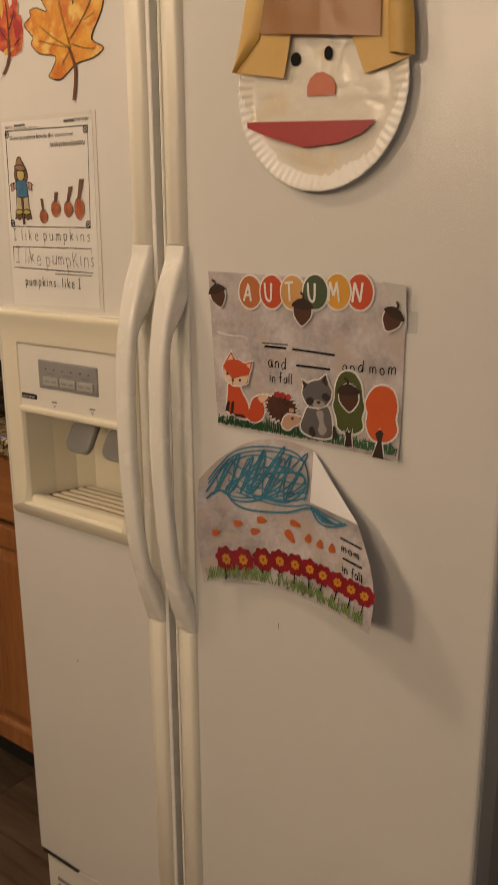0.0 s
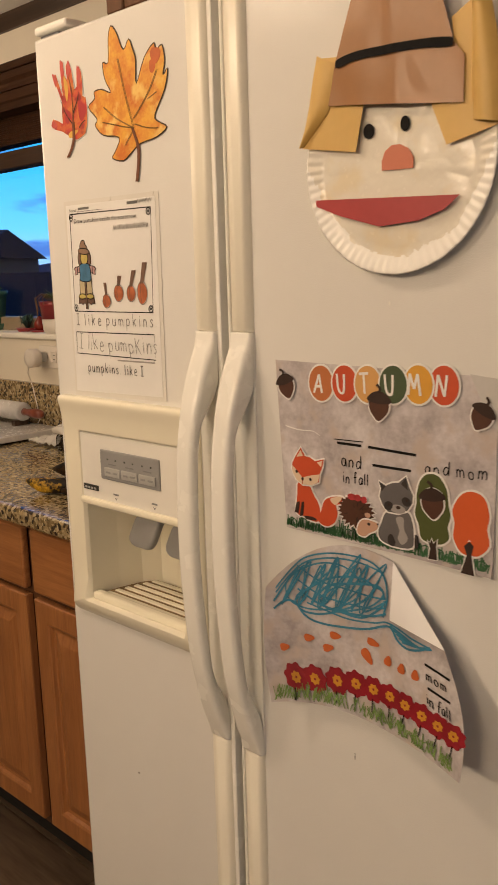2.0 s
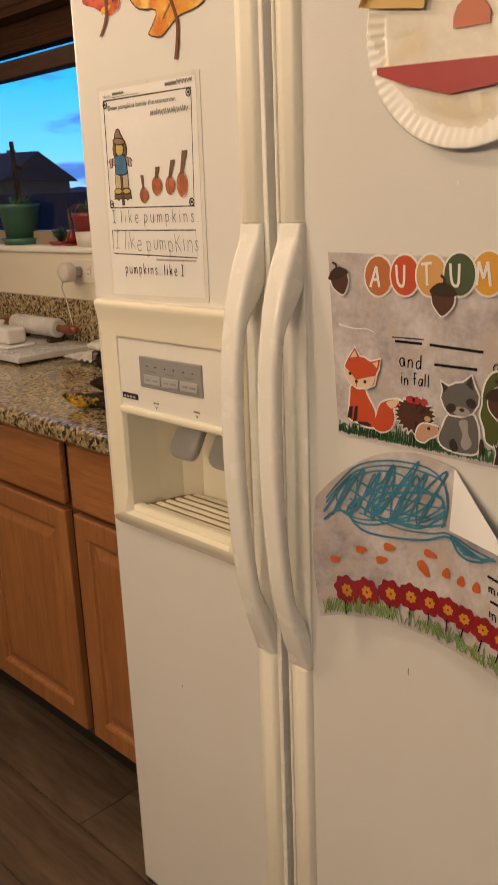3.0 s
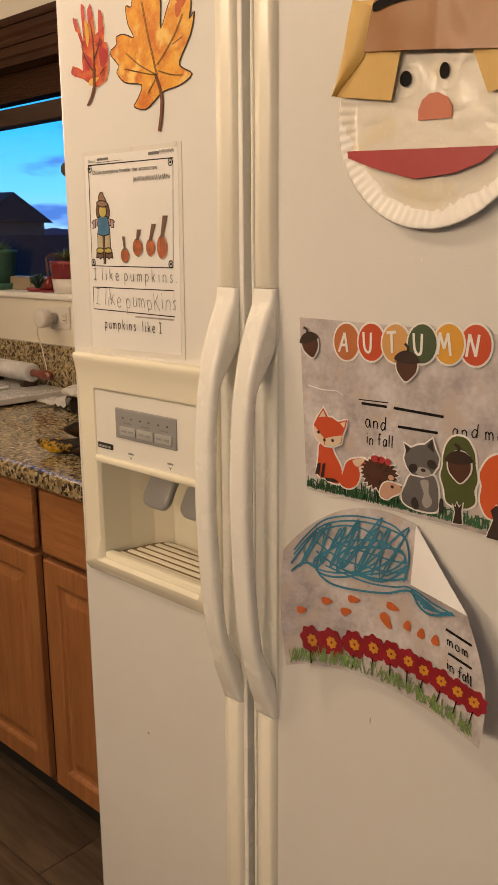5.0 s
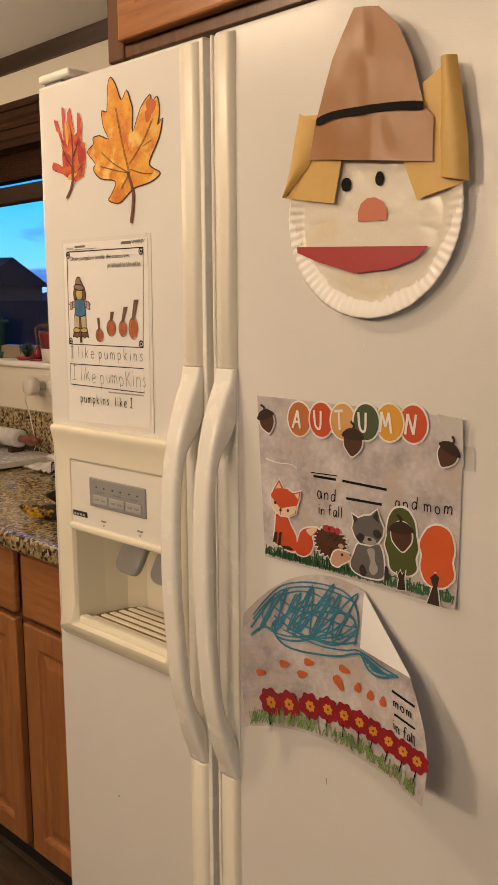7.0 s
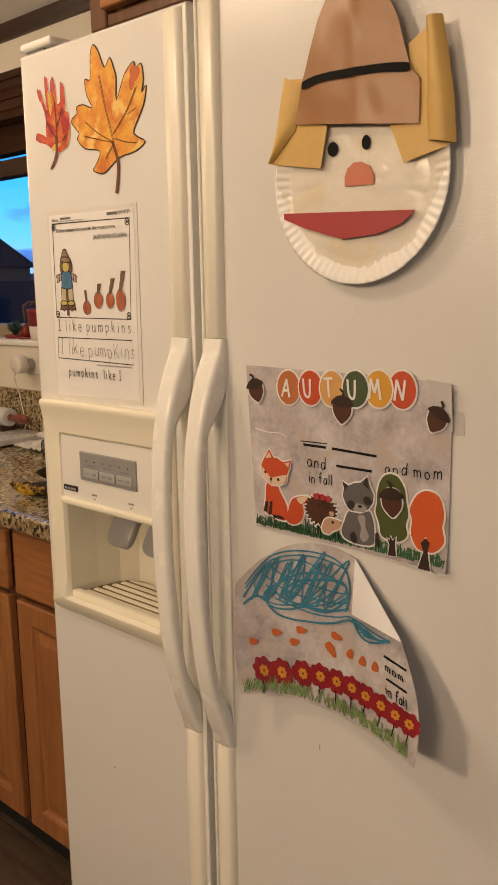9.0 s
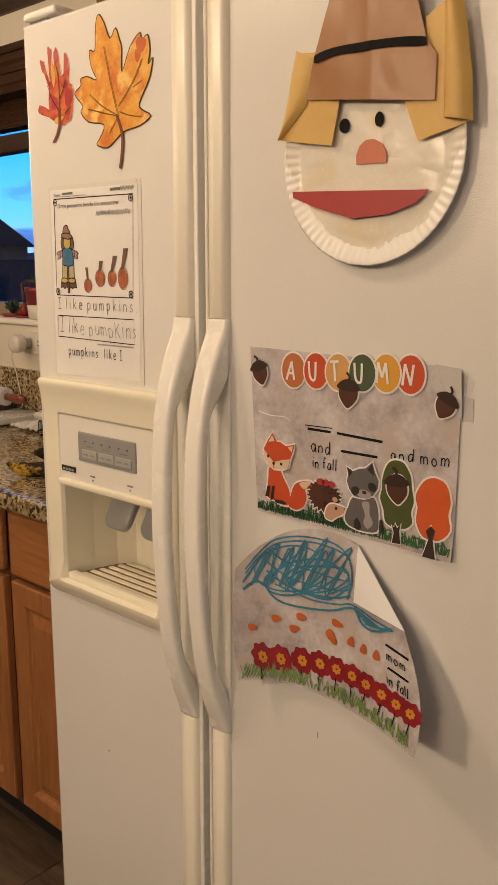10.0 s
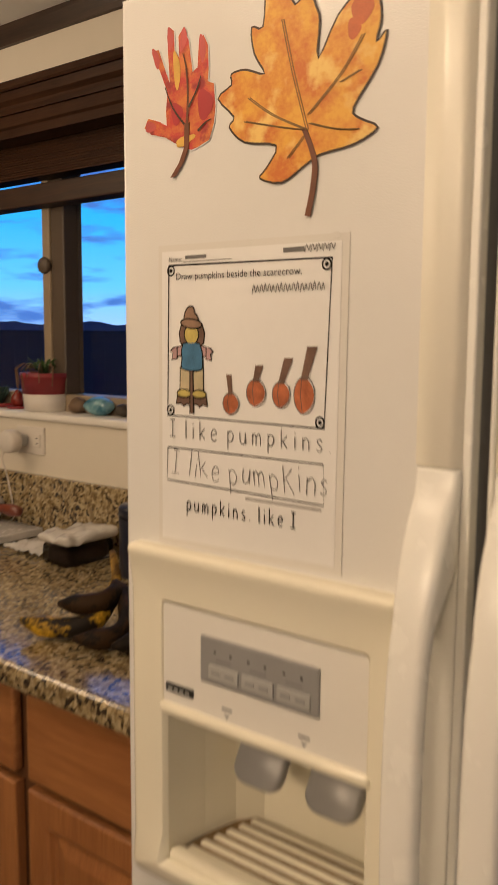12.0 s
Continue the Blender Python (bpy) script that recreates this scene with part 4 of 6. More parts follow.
wpart("slab", box(-1.73, -1.155, 0.47, 0.745, CT + 0.006, CT + 0.026, 0.004, 3), MARBLE, bd)
for x in (-1.68, -1.205):
    for y in (0.5, 0.715):
        wpart("rubber_foot", lathe([(0.01, 0.0), (0.011, 0.006)], x, y, CT, 14), BLACK, bd)
BZ = CT + 0.026


def turned(profile, x, y, z):
    bm = lathe(profile, 0, 0, n=32)
    bm.transform(Matrix.Translation((x, y, z)) @ Matrix.Rotation(radians(90), 4, "Y"))
    return bm


rp = thing("rolling_pin", "white marble rolling pin with red-brown wooden handles on a cradle", "rolling pin", (-1.39, 0.69, BZ))
wpart("roller", turned([(0.022, -0.13), (0.029, -0.127), (0.030, -0.12), (0.030, 0.12), (0.029, 0.127), (0.022, 0.13)], -1.405, 0.69, BZ + 0.046), MARBLE, rp, "", True)
for s in (-1, 1):
    wpart("handle", turned([(0.012, s * 0.131), (0.010, s * 0.14), (0.013, s * 0.165), (0.016, s * 0.195), (0.013, s * 0.225), (0.005, s * 0.232)], -1.405, 0.69, BZ + 0.046), PINWOOD, rp, "", True)
for x in (-1.305, -1.505):
    wpart("cradle", box(x - 0.012, x + 0.012, 0.665, 0.715, BZ, BZ + 0.017, 0.003, 2), DARKWOOD, rp)
bt = thing("butter_dish", "white glazed ceramic butter dish with a domed lid", "butter dish", (-1.405, 0.565, BZ))
wpart("plate", box(-1.515, -1.295, 0.515, 0.615, BZ, BZ + 0.010, 0.005, 3), CERAMIC, bt)
bl = box(-1.495, -1.315, 0.530, 0.600, BZ + 0.0105, BZ + 0.060, 0.012, 4)
wpart("lid", bl, CERAMIC, bt, "", True)
kn = lathe([(0.008, 0.0), (0.007, 0.006), (0.012, 0.012), (0.011, 0.018), (0.003, 0.020)], -1.405, 0.565, BZ + 0.060, 20)
wpart("knob", kn, CERAMIC, bt, "", True)
cl = thing("fruit_box", "clear plastic fruit box with a cloudy white lid", "food box", (-0.91, 0.655, CT))
wpart("tray", box(-0.960, -0.865, 0.585, 0.725, CT + 0.0005, CT + 0.050, 0.012, 3), CLEAR, cl)
wpart("contents", box(-0.950, -0.875, 0.595, 0.715, CT + 0.004, CT + 0.040, 0.014, 3), DARKFOOD, cl)
lid = box(-0.968, -0.857, 0.577, 0.733, CT + 0.0505, CT + 0.072, 0.0105, 3)
bmesh.ops.subdivide_edges(lid, edges=[e for e in lid.edges if e.calc_length() > 0.05], cuts=14, use_grid_fill=True)
for v in lid.verts:
    if v.co.z > CT + 0.06:
        v.co.z += 0.014 * noise.noise(Vector((v.co.x * 22, v.co.y * 22, 2))) + 0.006 * noise.noise(Vector((v.co.x * 60, v.co.y * 60, 5)))
wpart("lid", lid, LIDW, cl, "crumpled cloudy lid", True)
bg = bmesh.new()
bmesh.ops.create_grid(bg, x_segments=26, y_segments=20, size=1)
for v in bg.verts:
    q = v.co.copy()
    wr = 0.018 * abs(noise.noise(Vector((q.x * 2.3, q.y * 2.3, 4)))) + 0.012 * abs(noise.noise(Vector((q.x * 6, q.y * 6, 1))))
    v.co = Vector((-1.045 + 0.070 * q.x + 0.015 * q.y, 0.668 + 0.065 * q.y, CT + 0.004 + wr + 0.018 * (1 - q.x * q.x) * (1 - q.y * q.y)))
FILM = material("plastic_film", (0.62, 0.60, 0.57), 0.15, scale=25, vary=0.1, bump=0.4, bump_scale=90)
bag = part("plastic_bag", bg, FILM, smooth=True)
bag.modifiers.new("thickness", "SOLIDIFY").thickness = 0.0008
tagged(bag, "crumpled translucent plastic bag on the worktop", "bag")
cn = thing("canister", "tall dark navy canister beside the refrigerator", "canister", (-0.715, 0.662, CT))
wpart("body", lathe([(0.046, 0.0), (0.048, 0.003), (0.048, 0.125), (0.045, 0.128)], -0.715, 0.662, CT, 36), NAVY, cn, "", True)
wpart("lid", lathe([(0.049, 0.128), (0.049, 0.148), (0.044, 0.154), (0.01, 0.156)], -0.715, 0.662, CT, 36), NAVY, cn, "", True)

bb = thing("banana_bunch", "bunch of overripe blackened bananas on the worktop", "bananas", (-0.50, 0.36, CT))
stem0 = Vector((-0.545, 0.430, CT + 0.085))
wpart("stem", tube([stem0 + Vector((-0.022, 0.012, 0.034)), stem0 + Vector((-0.012, 0.006, 0.022)), stem0, stem0 + Vector((0.022, -0.02, -0.016))], 0.0080, 8, taper=lambda t: 0.7 + 0.6 * t), BANANA_STEM, bb, "yellow-brown stem", True)
tips = (((-0.600, 0.262, 0.030), (-0.512, 0.325, 0.022), BANANA), ((-0.565, 0.315, 0.052), (-0.500, 0.360, 0.058), BANANA_DARK), ((-0.475, 0.270, 0.022), (-0.430, 0.345, 0.030), BANANA_DARK), ((-0.40, 0.285, 0.022), (-0.40, 0.37, 0.035), BANANA_DARK))
for tip, mid, mat in tips:
    a, m, e = Vector(tip) + Vector((0, 0, CT)), Vector(mid) + Vector((0, 0, CT)), stem0 + Vector((0.02, -0.02, -0.012))
    pts = [(1 - t) ** 2 * a + 2 * t * (1 - t) * (2 * m - (a + e) / 2) + t * t * e for t in (k / 14 for k in range(15))]
    pts = [Vector((p.x, p.y, max(p.z, CT + 0.019))) for p in pts]
    wpart("banana", tube(pts, 0.0185, 7, taper=lambda t: min(1.0, 0.28 + 5.5 * t) * (1 - 0.45 * max(0, t - 0.7) / 0.3)), mat, bb, "", True)

# ---------------------------------------------------------------- paper things on the doors
PAPER = material("white_paper", (0.78, 0.77, 0.755), 0.55, scale=10, vary=0.03, bump=0.1, bump_scale=120)
# whiter and cooler than PAPER: light on the fold is put into the colour
FOLDW = material("lit_white_paper", (0.88, 0.88, 0.90), 0.5, scale=10, vary=0.01)
STICKER = material("sticker_white", (0.80, 0.79, 0.77), 0.5, scale=10, vary=0.02)
MOTTLED = material("mottled_grey_paper", (0.63, 0.595, 0.61), 0.45, scale=20, second=(0.33, 0.295, 0.305), blotch=0.08, third=(0.50, 0.43, 0.395), bump=0.08, bump_scale=150)
INK = material("black_ink", (0.014, 0.013, 0.013), 0.8, scale=60, vary=0.1, spec=0.15)
INK_SOFT = material("pencil_line", (0.16, 0.155, 0.15), 0.6, scale=60, vary=0.15)
ORANGE = material("orange_card", (0.64, 0.105, 0.022), 0.5, scale=20, vary=0.05)
REDORANGE = material("red_orange_card", (0.56, 0.075, 0.022), 0.5, scale=20, vary=0.05)
RUSTC = material("rust_card", (0.50, 0.16, 0.05), 0.5, scale=20, vary=0.06)
TANC = material("tan_card", (0.66, 0.36, 0.12), 0.5, scale=20, vary=0.05)
AMBER = material("amber_card", (0.72, 0.36, 0.04), 0.5, scale=20, vary=0.05)
OLIVE = material("olive_card", (0.075, 0.095, 0.022), 0.5, scale=20, vary=0.08)
GREENC = material("dark_green_card", (0.06, 0.09, 0.04), 0.5, scale=20, vary=0.06)
BROWNC = material("dark_brown_card", (0.085, 0.030, 0.016), 0.5, scale=24, vary=0.15)
BARK = material("bark_card", (0.035, 0.016, 0.011), 0.5, scale=24, vary=0.15)
CREAMC = material("cream_card", (0.74, 0.58, 0.42), 0.5, scale=20, vary=0.04)
PINKC = material("pink_tan_card", (0.56, 0.34, 0.24), 0.5, scale=20, vary=0.05)
GREYC = material("grey_card", (0.135, 0.127, 0.130), 0.5, scale=20, vary=0.08)
GREYL = material("light_grey_card", (0.36, 0.34, 0.33), 0.5, scale=20, vary=0.05)
GREYD = material("charcoal_card", (0.032, 0.026, 0.026), 0.5, scale=20, vary=0.08)
GREENINK = material("green_pen", (0.035, 0.13, 0.05), 0.55, scale=50, vary=0.2)
LIGHTGREEN = material("light_green_crayon", (0.22, 0.36, 0.10), 0.6, scale=80, vary=0.3)
BLUEINK = material("blue_marker", (0.045, 0.25, 0.40), 0.5, scale=40, vary=0.25)
REDINK = material("red_marker", (0.30, 0.010, 0.022), 0.5, scale=40, vary=0.2)
YELLOWINK = material("yellow_marker", (0.66, 0.30, 0.03), 0.5, scale=40, vary=0.15)
ORANGEINK = material("orange_marker", (0.60, 0.14, 0.035), 0.5, scale=40, vary=0.15)
KRAFT = material("brown_craft_paper", (0.37, 0.178, 0.070), 0.36, scale=14, vary=0.07, bump=0.3, bump_scale=28)
YELLOWP = material("yellow_craft_paper", (0.68, 0.44, 0.125), 0.45, scale=12, vary=0.07, bump=0.5, bump_scale=26)
PEACH = material("salmon_paper", (0.60, 0.19, 0.11), 0.55, scale=14, vary=0.06)
CRIMSON = material("crimson_paper", (0.43, 0.042, 0.045), 0.42, scale=14, vary=0.08)
PLATE = material("paper_plate_coating", (0.82, 0.78, 0.69), 0.24, scale=14, vary=0.05, bump=0.9, bump_scale=48, third=(0.76, 0.68, 0.52))
RIMWHITE = material("lit_white_rim", (0.90, 0.885, 0.85), 0.32, scale=20, vary=0.02)
BLUEC = material("denim_blue_crayon", (0.06, 0.20, 0.36), 0.6, scale=80, vary=0.25)
STRAW = material("straw_crayon", (0.62, 0.50, 0.14), 0.6, scale=80, vary=0.2)
KHAKI = material("khaki_crayon", (0.55, 0.47, 0.30), 0.6, scale=80, vary=0.15)
MUD = material("brown_crayon", (0.20, 0.11, 0.075), 0.6, scale=80, vary=0.25)
HATTAN = material("tan_crayon", (0.33, 0.20, 0.13), 0.6, scale=80, vary=0.2)
PUMPKIN = material("pumpkin_crayon", (0.60, 0.17, 0.065), 0.6, scale=90, vary=0.3)
PINKL = material("pale_pink_crayon", (0.52, 0.33, 0.33), 0.6, scale=80, vary=0.15)
LAMINATE = material("laminate_film", (0.72, 0.70, 0.66), 0.12, scale=14, vary=0.02)
TAPE = material("clear_tape", (0.60, 0.59, 0.58), 0.15, scale=30, vary=0.04)
LEAFPAINT = material("orange_watercolour", (0.74, 0.38, 0.045), 0.5, scale=30, second=(0.58, 0.16, 0.022), blotch=0.12, third=(0.80, 0.54, 0.15), bump=0.15, bump_scale=60)
LEAFRED = material("red_watercolour", (0.58, 0.13, 0.025), 0.5, scale=60, vary=0.15)
LEAFGOLD = material("gold_watercolour", (0.76, 0.46, 0.09), 0.5, scale=60, vary=0.15)
LEAFINK = material("brown_black_marker", (0.055, 0.030, 0.014), 0.5, scale=60, vary=0.2)
VEIN = material("olive_brown_pen", (0.26, 0.14, 0.03), 0.5, scale=60, vary=0.2)
HANDRED = material("crimson_watercolour", (0.52, 0.05, 0.04), 0.5, scale=60, second=(0.62, 0.20, 0.045), blotch=0.12, third=(0.30, 0.03, 0.03))
HANDPINK = material("pink_red_watercolour", (0.58, 0.10, 0.09), 0.5, scale=60, vary=0.15)
STEMC = material("red_brown_watercolour", (0.19, 0.062, 0.025), 0.5, scale=60, vary=0.2)


def smooth(pts, k=4, closed=True):
    """A Catmull-Rom line through a few points."""
    n, got = len(pts), []
    for i in range(n if closed else n - 1):
        p = [pts[(i + j) % n] if closed else pts[min(max(i + j, 0), n - 1)] for j in (-1, 0, 1, 2)]
        for s in range(k):
            t = s / k
            got.append(tuple(0.5 * (2 * p[1][c] + (p[2][c] - p[0][c]) * t + (2 * p[0][c] - 5 * p[1][c] + 4 * p[2][c] - p[3][c]) * t * t + (3 * p[1][c] - p[0][c] - 3 * p[2][c] + p[3][c]) * t ** 3) for c in (0, 1)))
    if not closed:
        got.append(tuple(pts[-1]))
    return got


def oval(cx, cz, rx, rz, n=22, rot=0.0, lobes=0, deep=0.0):
    c, s = math.cos(rot), math.sin(rot)
    got = []
    for k in range(n):
        a = 2 * math.pi * k / n
        w = 1 + deep * math.cos(lobes * a)
        u, v = rx * w * math.cos(a), rz * w * math.sin(a)
        got.append((cx + c * u - s * v, cz + s * u + c * v))
    return got


def grown(pts, by):
    """An outline pushed outwards."""
    area = sum(a[0] * b[1] - b[0] * a[1] for a, b in zip(pts, pts[1:] + pts[:1]))
    sign, n, got = (1 if area > 0 else -1), len(pts), []
    for i in range(n):
        (ax, az), (bx, bz) = pts[i - 1], pts[(i + 1) % n]
        dx, dz = bx - ax, bz - az
        d = math.hypot(dx, dz) or 1
        got.append((pts[i][0] + sign * by * dz / d, pts[i][1] - sign * by * dx / d))
    return got


def flat_place(x, z, h):
    return Vector((x, -h, z))


def cut(pts, h, thick=0.0004, place=flat_place):
    """A flat cut-out whose face stands h off the door."""
    bm = bmesh.new()
    top = [bm.verts.new(place(x, z, h)) for x, z in pts]
    low = [bm.verts.new(place(x, z, h - thick)) for x, z in pts]
    n = len(pts)
    bm.faces.new(top)
    for i in range(n):
        bm.faces.new((top[i], top[(i + 1) % n], low[(i + 1) % n], low[i]))
    bm.normal_update()
    bmesh.ops.triangulate(bm, faces=[f for f in bm.faces if len(f.verts) > 4])
    return bm


def line(pts, width, h, place=flat_place, bm=None, closed=False, taper=False):
    """A drawn stroke."""
    bm = bm or bmesh.new()
    if closed:
        pts = list(pts) + [pts[0]]
    prev, n = None, len(pts)
    for i, (x, z) in enumerate(pts):
        (ax, az), (bx, bz) = pts[max(i - 1, 0)], pts[min(i + 1, n - 1)]
        dx, dz = bx - ax, bz - az
        d = math.hypot(dx, dz) or 1
        w = width / 2 * (1 - 0.7 * i / n if taper else 1)
        pair = [bm.verts.new(place(x - s * w * dz / d, z + s * w * dx / d, h)) for s in (-1, 1)]
        if prev:
            bm.faces.new((prev[0], prev[1], pair[1], pair[0]))
        prev = pair
    return bm


def lettering(name, text, x, z, size, mat, parent, h, slope=0.0, squeeze=1.0, place=flat_place, spacing=1.0, bold=0.0):
    """Words in the built-in font, their left end on the line at (x, z)."""
    curve = bpy.data.curves.new("words", "FONT")
    curve.body, curve.size, curve.resolution_u, curve.space_character = text, size, 3, spacing
    curve.offset = bold * size
    tmp = bpy.data.objects.new("words", curve)
    me = bpy.data.meshes.new_from_object(tmp)
    bpy.data.objects.remove(tmp)
    for v in me.vertices:
        u, w = v.co.x * squeeze, v.co.y
        v.co = place(x + u, z + w + slope * u, h)
    me.materials.clear()
    me.materials.append(mat)
    ob = new(name, me)
    ob.parent = parent
    return ob


# strokes of a hand-drawn alphabet: width, then lines through points of a unit-high letter
STROKES = {
    "I": (0.42, ((0.02, 1), (0.40, 0.98)), ((0.21, 0.99), (0.20, 0.02)), ((0.0, 0.02), (0.42, 0.0))),
    "l": (0.16, ((0.08, 1.0), (0.09, 0.0)),),
    "i": (0.16, ((0.08, 0.60), (0.09, 0.0)), ((0.09, 0.80), (0.09, 0.87))),
    "k": (0.44, ((0.05, 1.0), (0.06, 0.0)), ((0.40, 0.62), (0.07, 0.27)), ((0.16, 0.35), (0.42, 0.0))),
    "K": (0.50, ((0.05, 0.95), (0.06, 0.0)), ((0.46, 0.9), (0.07, 0.42)), ((0.18, 0.48), (0.48, 0.0))),
    "e": (0.46, ((0.05, 0.32), (0.24, 0.33), (0.42, 0.38), (0.34, 0.58), (0.18, 0.60), (0.05, 0.36), (0.12, 0.06), (0.30, 0.0), (0.43, 0.10))),
    "p": (0.46, ((0.05, 0.62), (0.06, -0.36)), ((0.05, 0.46), (0.22, 0.62), (0.41, 0.44), (0.36, 0.14), (0.20, 0.04), (0.06, 0.14))),
    "P": (0.46, ((0.05, 0.95), (0.07, -0.05)), ((0.05, 0.92), (0.28, 0.97), (0.43, 0.76), (0.30, 0.52), (0.06, 0.46))),
    "u": (0.46, ((0.04, 0.60), (0.06, 0.16), (0.20, 0.0), (0.36, 0.10), (0.41, 0.60)), ((0.41, 0.60), (0.43, 0.0))),
    "m": (0.64, ((0.04, 0.60), (0.05, 0.0)), ((0.05, 0.42), (0.17, 0.60), (0.28, 0.44), (0.29, 0.0)), ((0.29, 0.42), (0.44, 0.60), (0.56, 0.44), (0.57, 0.0))),
    "n": (0.46, ((0.04, 0.60), (0.05, 0.0)), ((0.05, 0.42), (0.22, 0.60), (0.38, 0.44), (0.40, 0.0))),
    "s": (0.40, ((0.34, 0.52), (0.20, 0.61), (0.07, 0.48), (0.20, 0.32), (0.34, 0.16), (0.20, 0.0), (0.04, 0.08))),
    "a": (0.46, ((0.38, 0.52), (0.20, 0.60), (0.05, 0.34), (0.14, 0.03), (0.32, 0.12), (0.40, 0.58)), ((0.40, 0.58), (0.42, 0.0))),
    "d": (0.46, ((0.38, 0.50), (0.20, 0.58), (0.05, 0.32), (0.14, 0.02), (0.32, 0.10), (0.40, 0.40)), ((0.40, 1.0), (0.41, 0.0))),
    "o": (0.46, ((0.22, 0.60), (0.06, 0.42), (0.08, 0.12), (0.24, 0.0), (0.40, 0.16), (0.38, 0.46), (0.22, 0.60))),
    "f": (0.36, ((0.36, 0.92), (0.24, 1.0), (0.15, 0.84), (0.14, 0.0)), ((0.0, 0.52), (0.32, 0.56))),
    "A": (0.66, ((0.04, 0.0), (0.33, 1.0)), ((0.33, 1.0), (0.60, 0.02)), ((0.14, 0.36), (0.52, 0.38))),
    "U": (0.60, ((0.05, 1.0), (0.08, 0.26), (0.26, 0.0), (0.46, 0.14), (0.54, 1.0))),
    "T": (0.60, ((0.0, 0.94), (0.58, 1.0)), ((0.29, 0.97), (0.28, 0.0))),
    "M": (0.78, ((0.04, 0.0), (0.16, 1.0)), ((0.16, 1.0), (0.38, 0.30)), ((0.38, 0.30), (0.60, 1.0)), ((0.60, 1.0), (0.72, 0.0))),
    "N": (0.64, ((0.05, 0.0), (0.08, 1.0)), ((0.08, 1.0), (0.52, 0.04)), ((0.52, 0.04), (0.56, 1.0))),
    ".": (0.14, ((0.05, 0.0), (0.07, 0.05))),
}


def written(name, text, x, z, size, pen, mat, parent, h, slope=0.0, squeeze=1.0, place=flat_place, gap=0.16, wobble=0.04, seed=1):
    """Words in a child's unsteady hand, one part a word; a step in depth parts strokes that cross."""
    hand_rnd, at = random.Random(seed), x
    for word in text.split(" "):
        bm, level = bmesh.new(), 0
        for ch in word:
            width, *strokes = STROKES[ch]
            big, lift, lean = size * hand_rnd.uniform(1 - wobble, 1 + wobble), hand_rnd.uniform(-wobble, wobble) * size, hand_rnd.uniform(-wobble, wobble) * 2
            for pts in strokes:
                run = [(at + (u + lean * v) * big * squeeze, z + lift + v * big + slope * (at - x + u * big * squeeze)) for u, v in pts]
                line(smooth(run, 5, False) if len(run) > 2 else run, pen, h + 0.00003 * (level % 6), place, bm)
                level += 1
            at += (width + gap) * size * squeeze
        sub(name, bm, mat, parent)
        at += 0.34 * size * squeeze


def thicken(bm, t=0.0004):
    """Gives an open sheet a back and a crisp rim."""
    faces, rim = bm.faces[:], [e for e in bm.edges if len(e.link_faces) == 1]
    back = {v: bm.verts.new(v.co + Vector((0, t, 0))) for v in bm.verts[:]}
    for e in rim:
        a, b = e.verts
        bm.faces.new([bm.verts.new(c) for c in (a.co, b.co, back[b].co, back[a].co)])
    for f in faces:
        bm.faces.new([back[v] for v in reversed(f.verts)])
    return bm


def paper_thing(name, label, category, bm, mat):
    return tagged(part(name, bm, mat), label, category)


def bar(name, x, z, w, t, mat, parent, h, slope=0.0, place=flat_place):
    pts = [(x + w * k / 6, z + slope * w * k / 6) for k in range(7)]
    return sub(name, line(pts, t, h, place), mat, parent)


rnd = random.Random(11)

# the large maple leaf
LEAF = [(0.12, 1.716), (0.131, 1.705), (0.143, 1.682), (0.155, 1.693), (0.163, 1.677), (0.167, 1.665), (0.166, 1.636), (0.184, 1.665), (0.204, 1.679), (0.207, 1.669), (0.219, 1.674), (0.223, 1.655), (0.219, 1.638), (0.228, 1.645), (0.221, 1.621), (0.2, 1.593), (0.206, 1.584), (0.222, 1.575), (0.201, 1.565), (0.169, 1.561), (0.152, 1.553), (0.131, 1.543), (0.108, 1.549), (0.115, 1.557), (0.125, 1.574), (0.091, 1.581), (0.074, 1.596), (0.079, 1.604), (0.061, 1.622), (0.076, 1.631), (0.076, 1.64), (0.092, 1.641), (0.112, 1.634), (0.101, 1.652), (0.098, 1.674), (0.11, 1.672), (0.113, 1.703)]
leaf = paper_thing("maple_leaf_cutout", "orange watercolour paper maple leaf outlined in dark marker", "paper leaf", cut(grown(smooth(LEAF, 3), 0.0008), 0.0012, 0.0006), LEAFINK)
sub("painted_face", cut(grown(smooth(LEAF, 3), -0.0010), 0.0014, 0.0002), LEAFPAINT, leaf, "mottled orange and gold face")
for cx, cz, rx, rz, rot, mat in ((0.206, 1.664, 0.010, 0.010, 0.3, LEAFRED), (0.199, 1.652, 0.006, 0.008, 0.1, LEAFRED)):
    sub("wash", cut(oval(cx, cz, rx, rz, 40, rot, 3, 0.10), 0.00155 + 0.01 * (rx - 0.006), 0.00005), mat, leaf)
for pts in ([(0.157, 1.582), (0.142, 1.63), (0.131, 1.673)], [(0.158, 1.594), (0.189, 1.621), (0.208, 1.646)], [(0.188, 1.614), (0.206, 1.62)], [(0.157, 1.582), (0.122, 1.599), (0.096, 1.617)], [(0.157, 1.582), (0.134, 1.587), (0.092, 1.598)], [(0.159, 1.587), (0.184, 1.579), (0.205, 1.576)], [(0.157, 1.58), (0.145, 1.569), (0.138, 1.562)]):
    for off in (-0.0011, 0.0011):
        sub("vein", line([(x + off, z) for x, z in smooth(pts, 4, False)], 0.0010, 0.0018), VEIN, leaf)
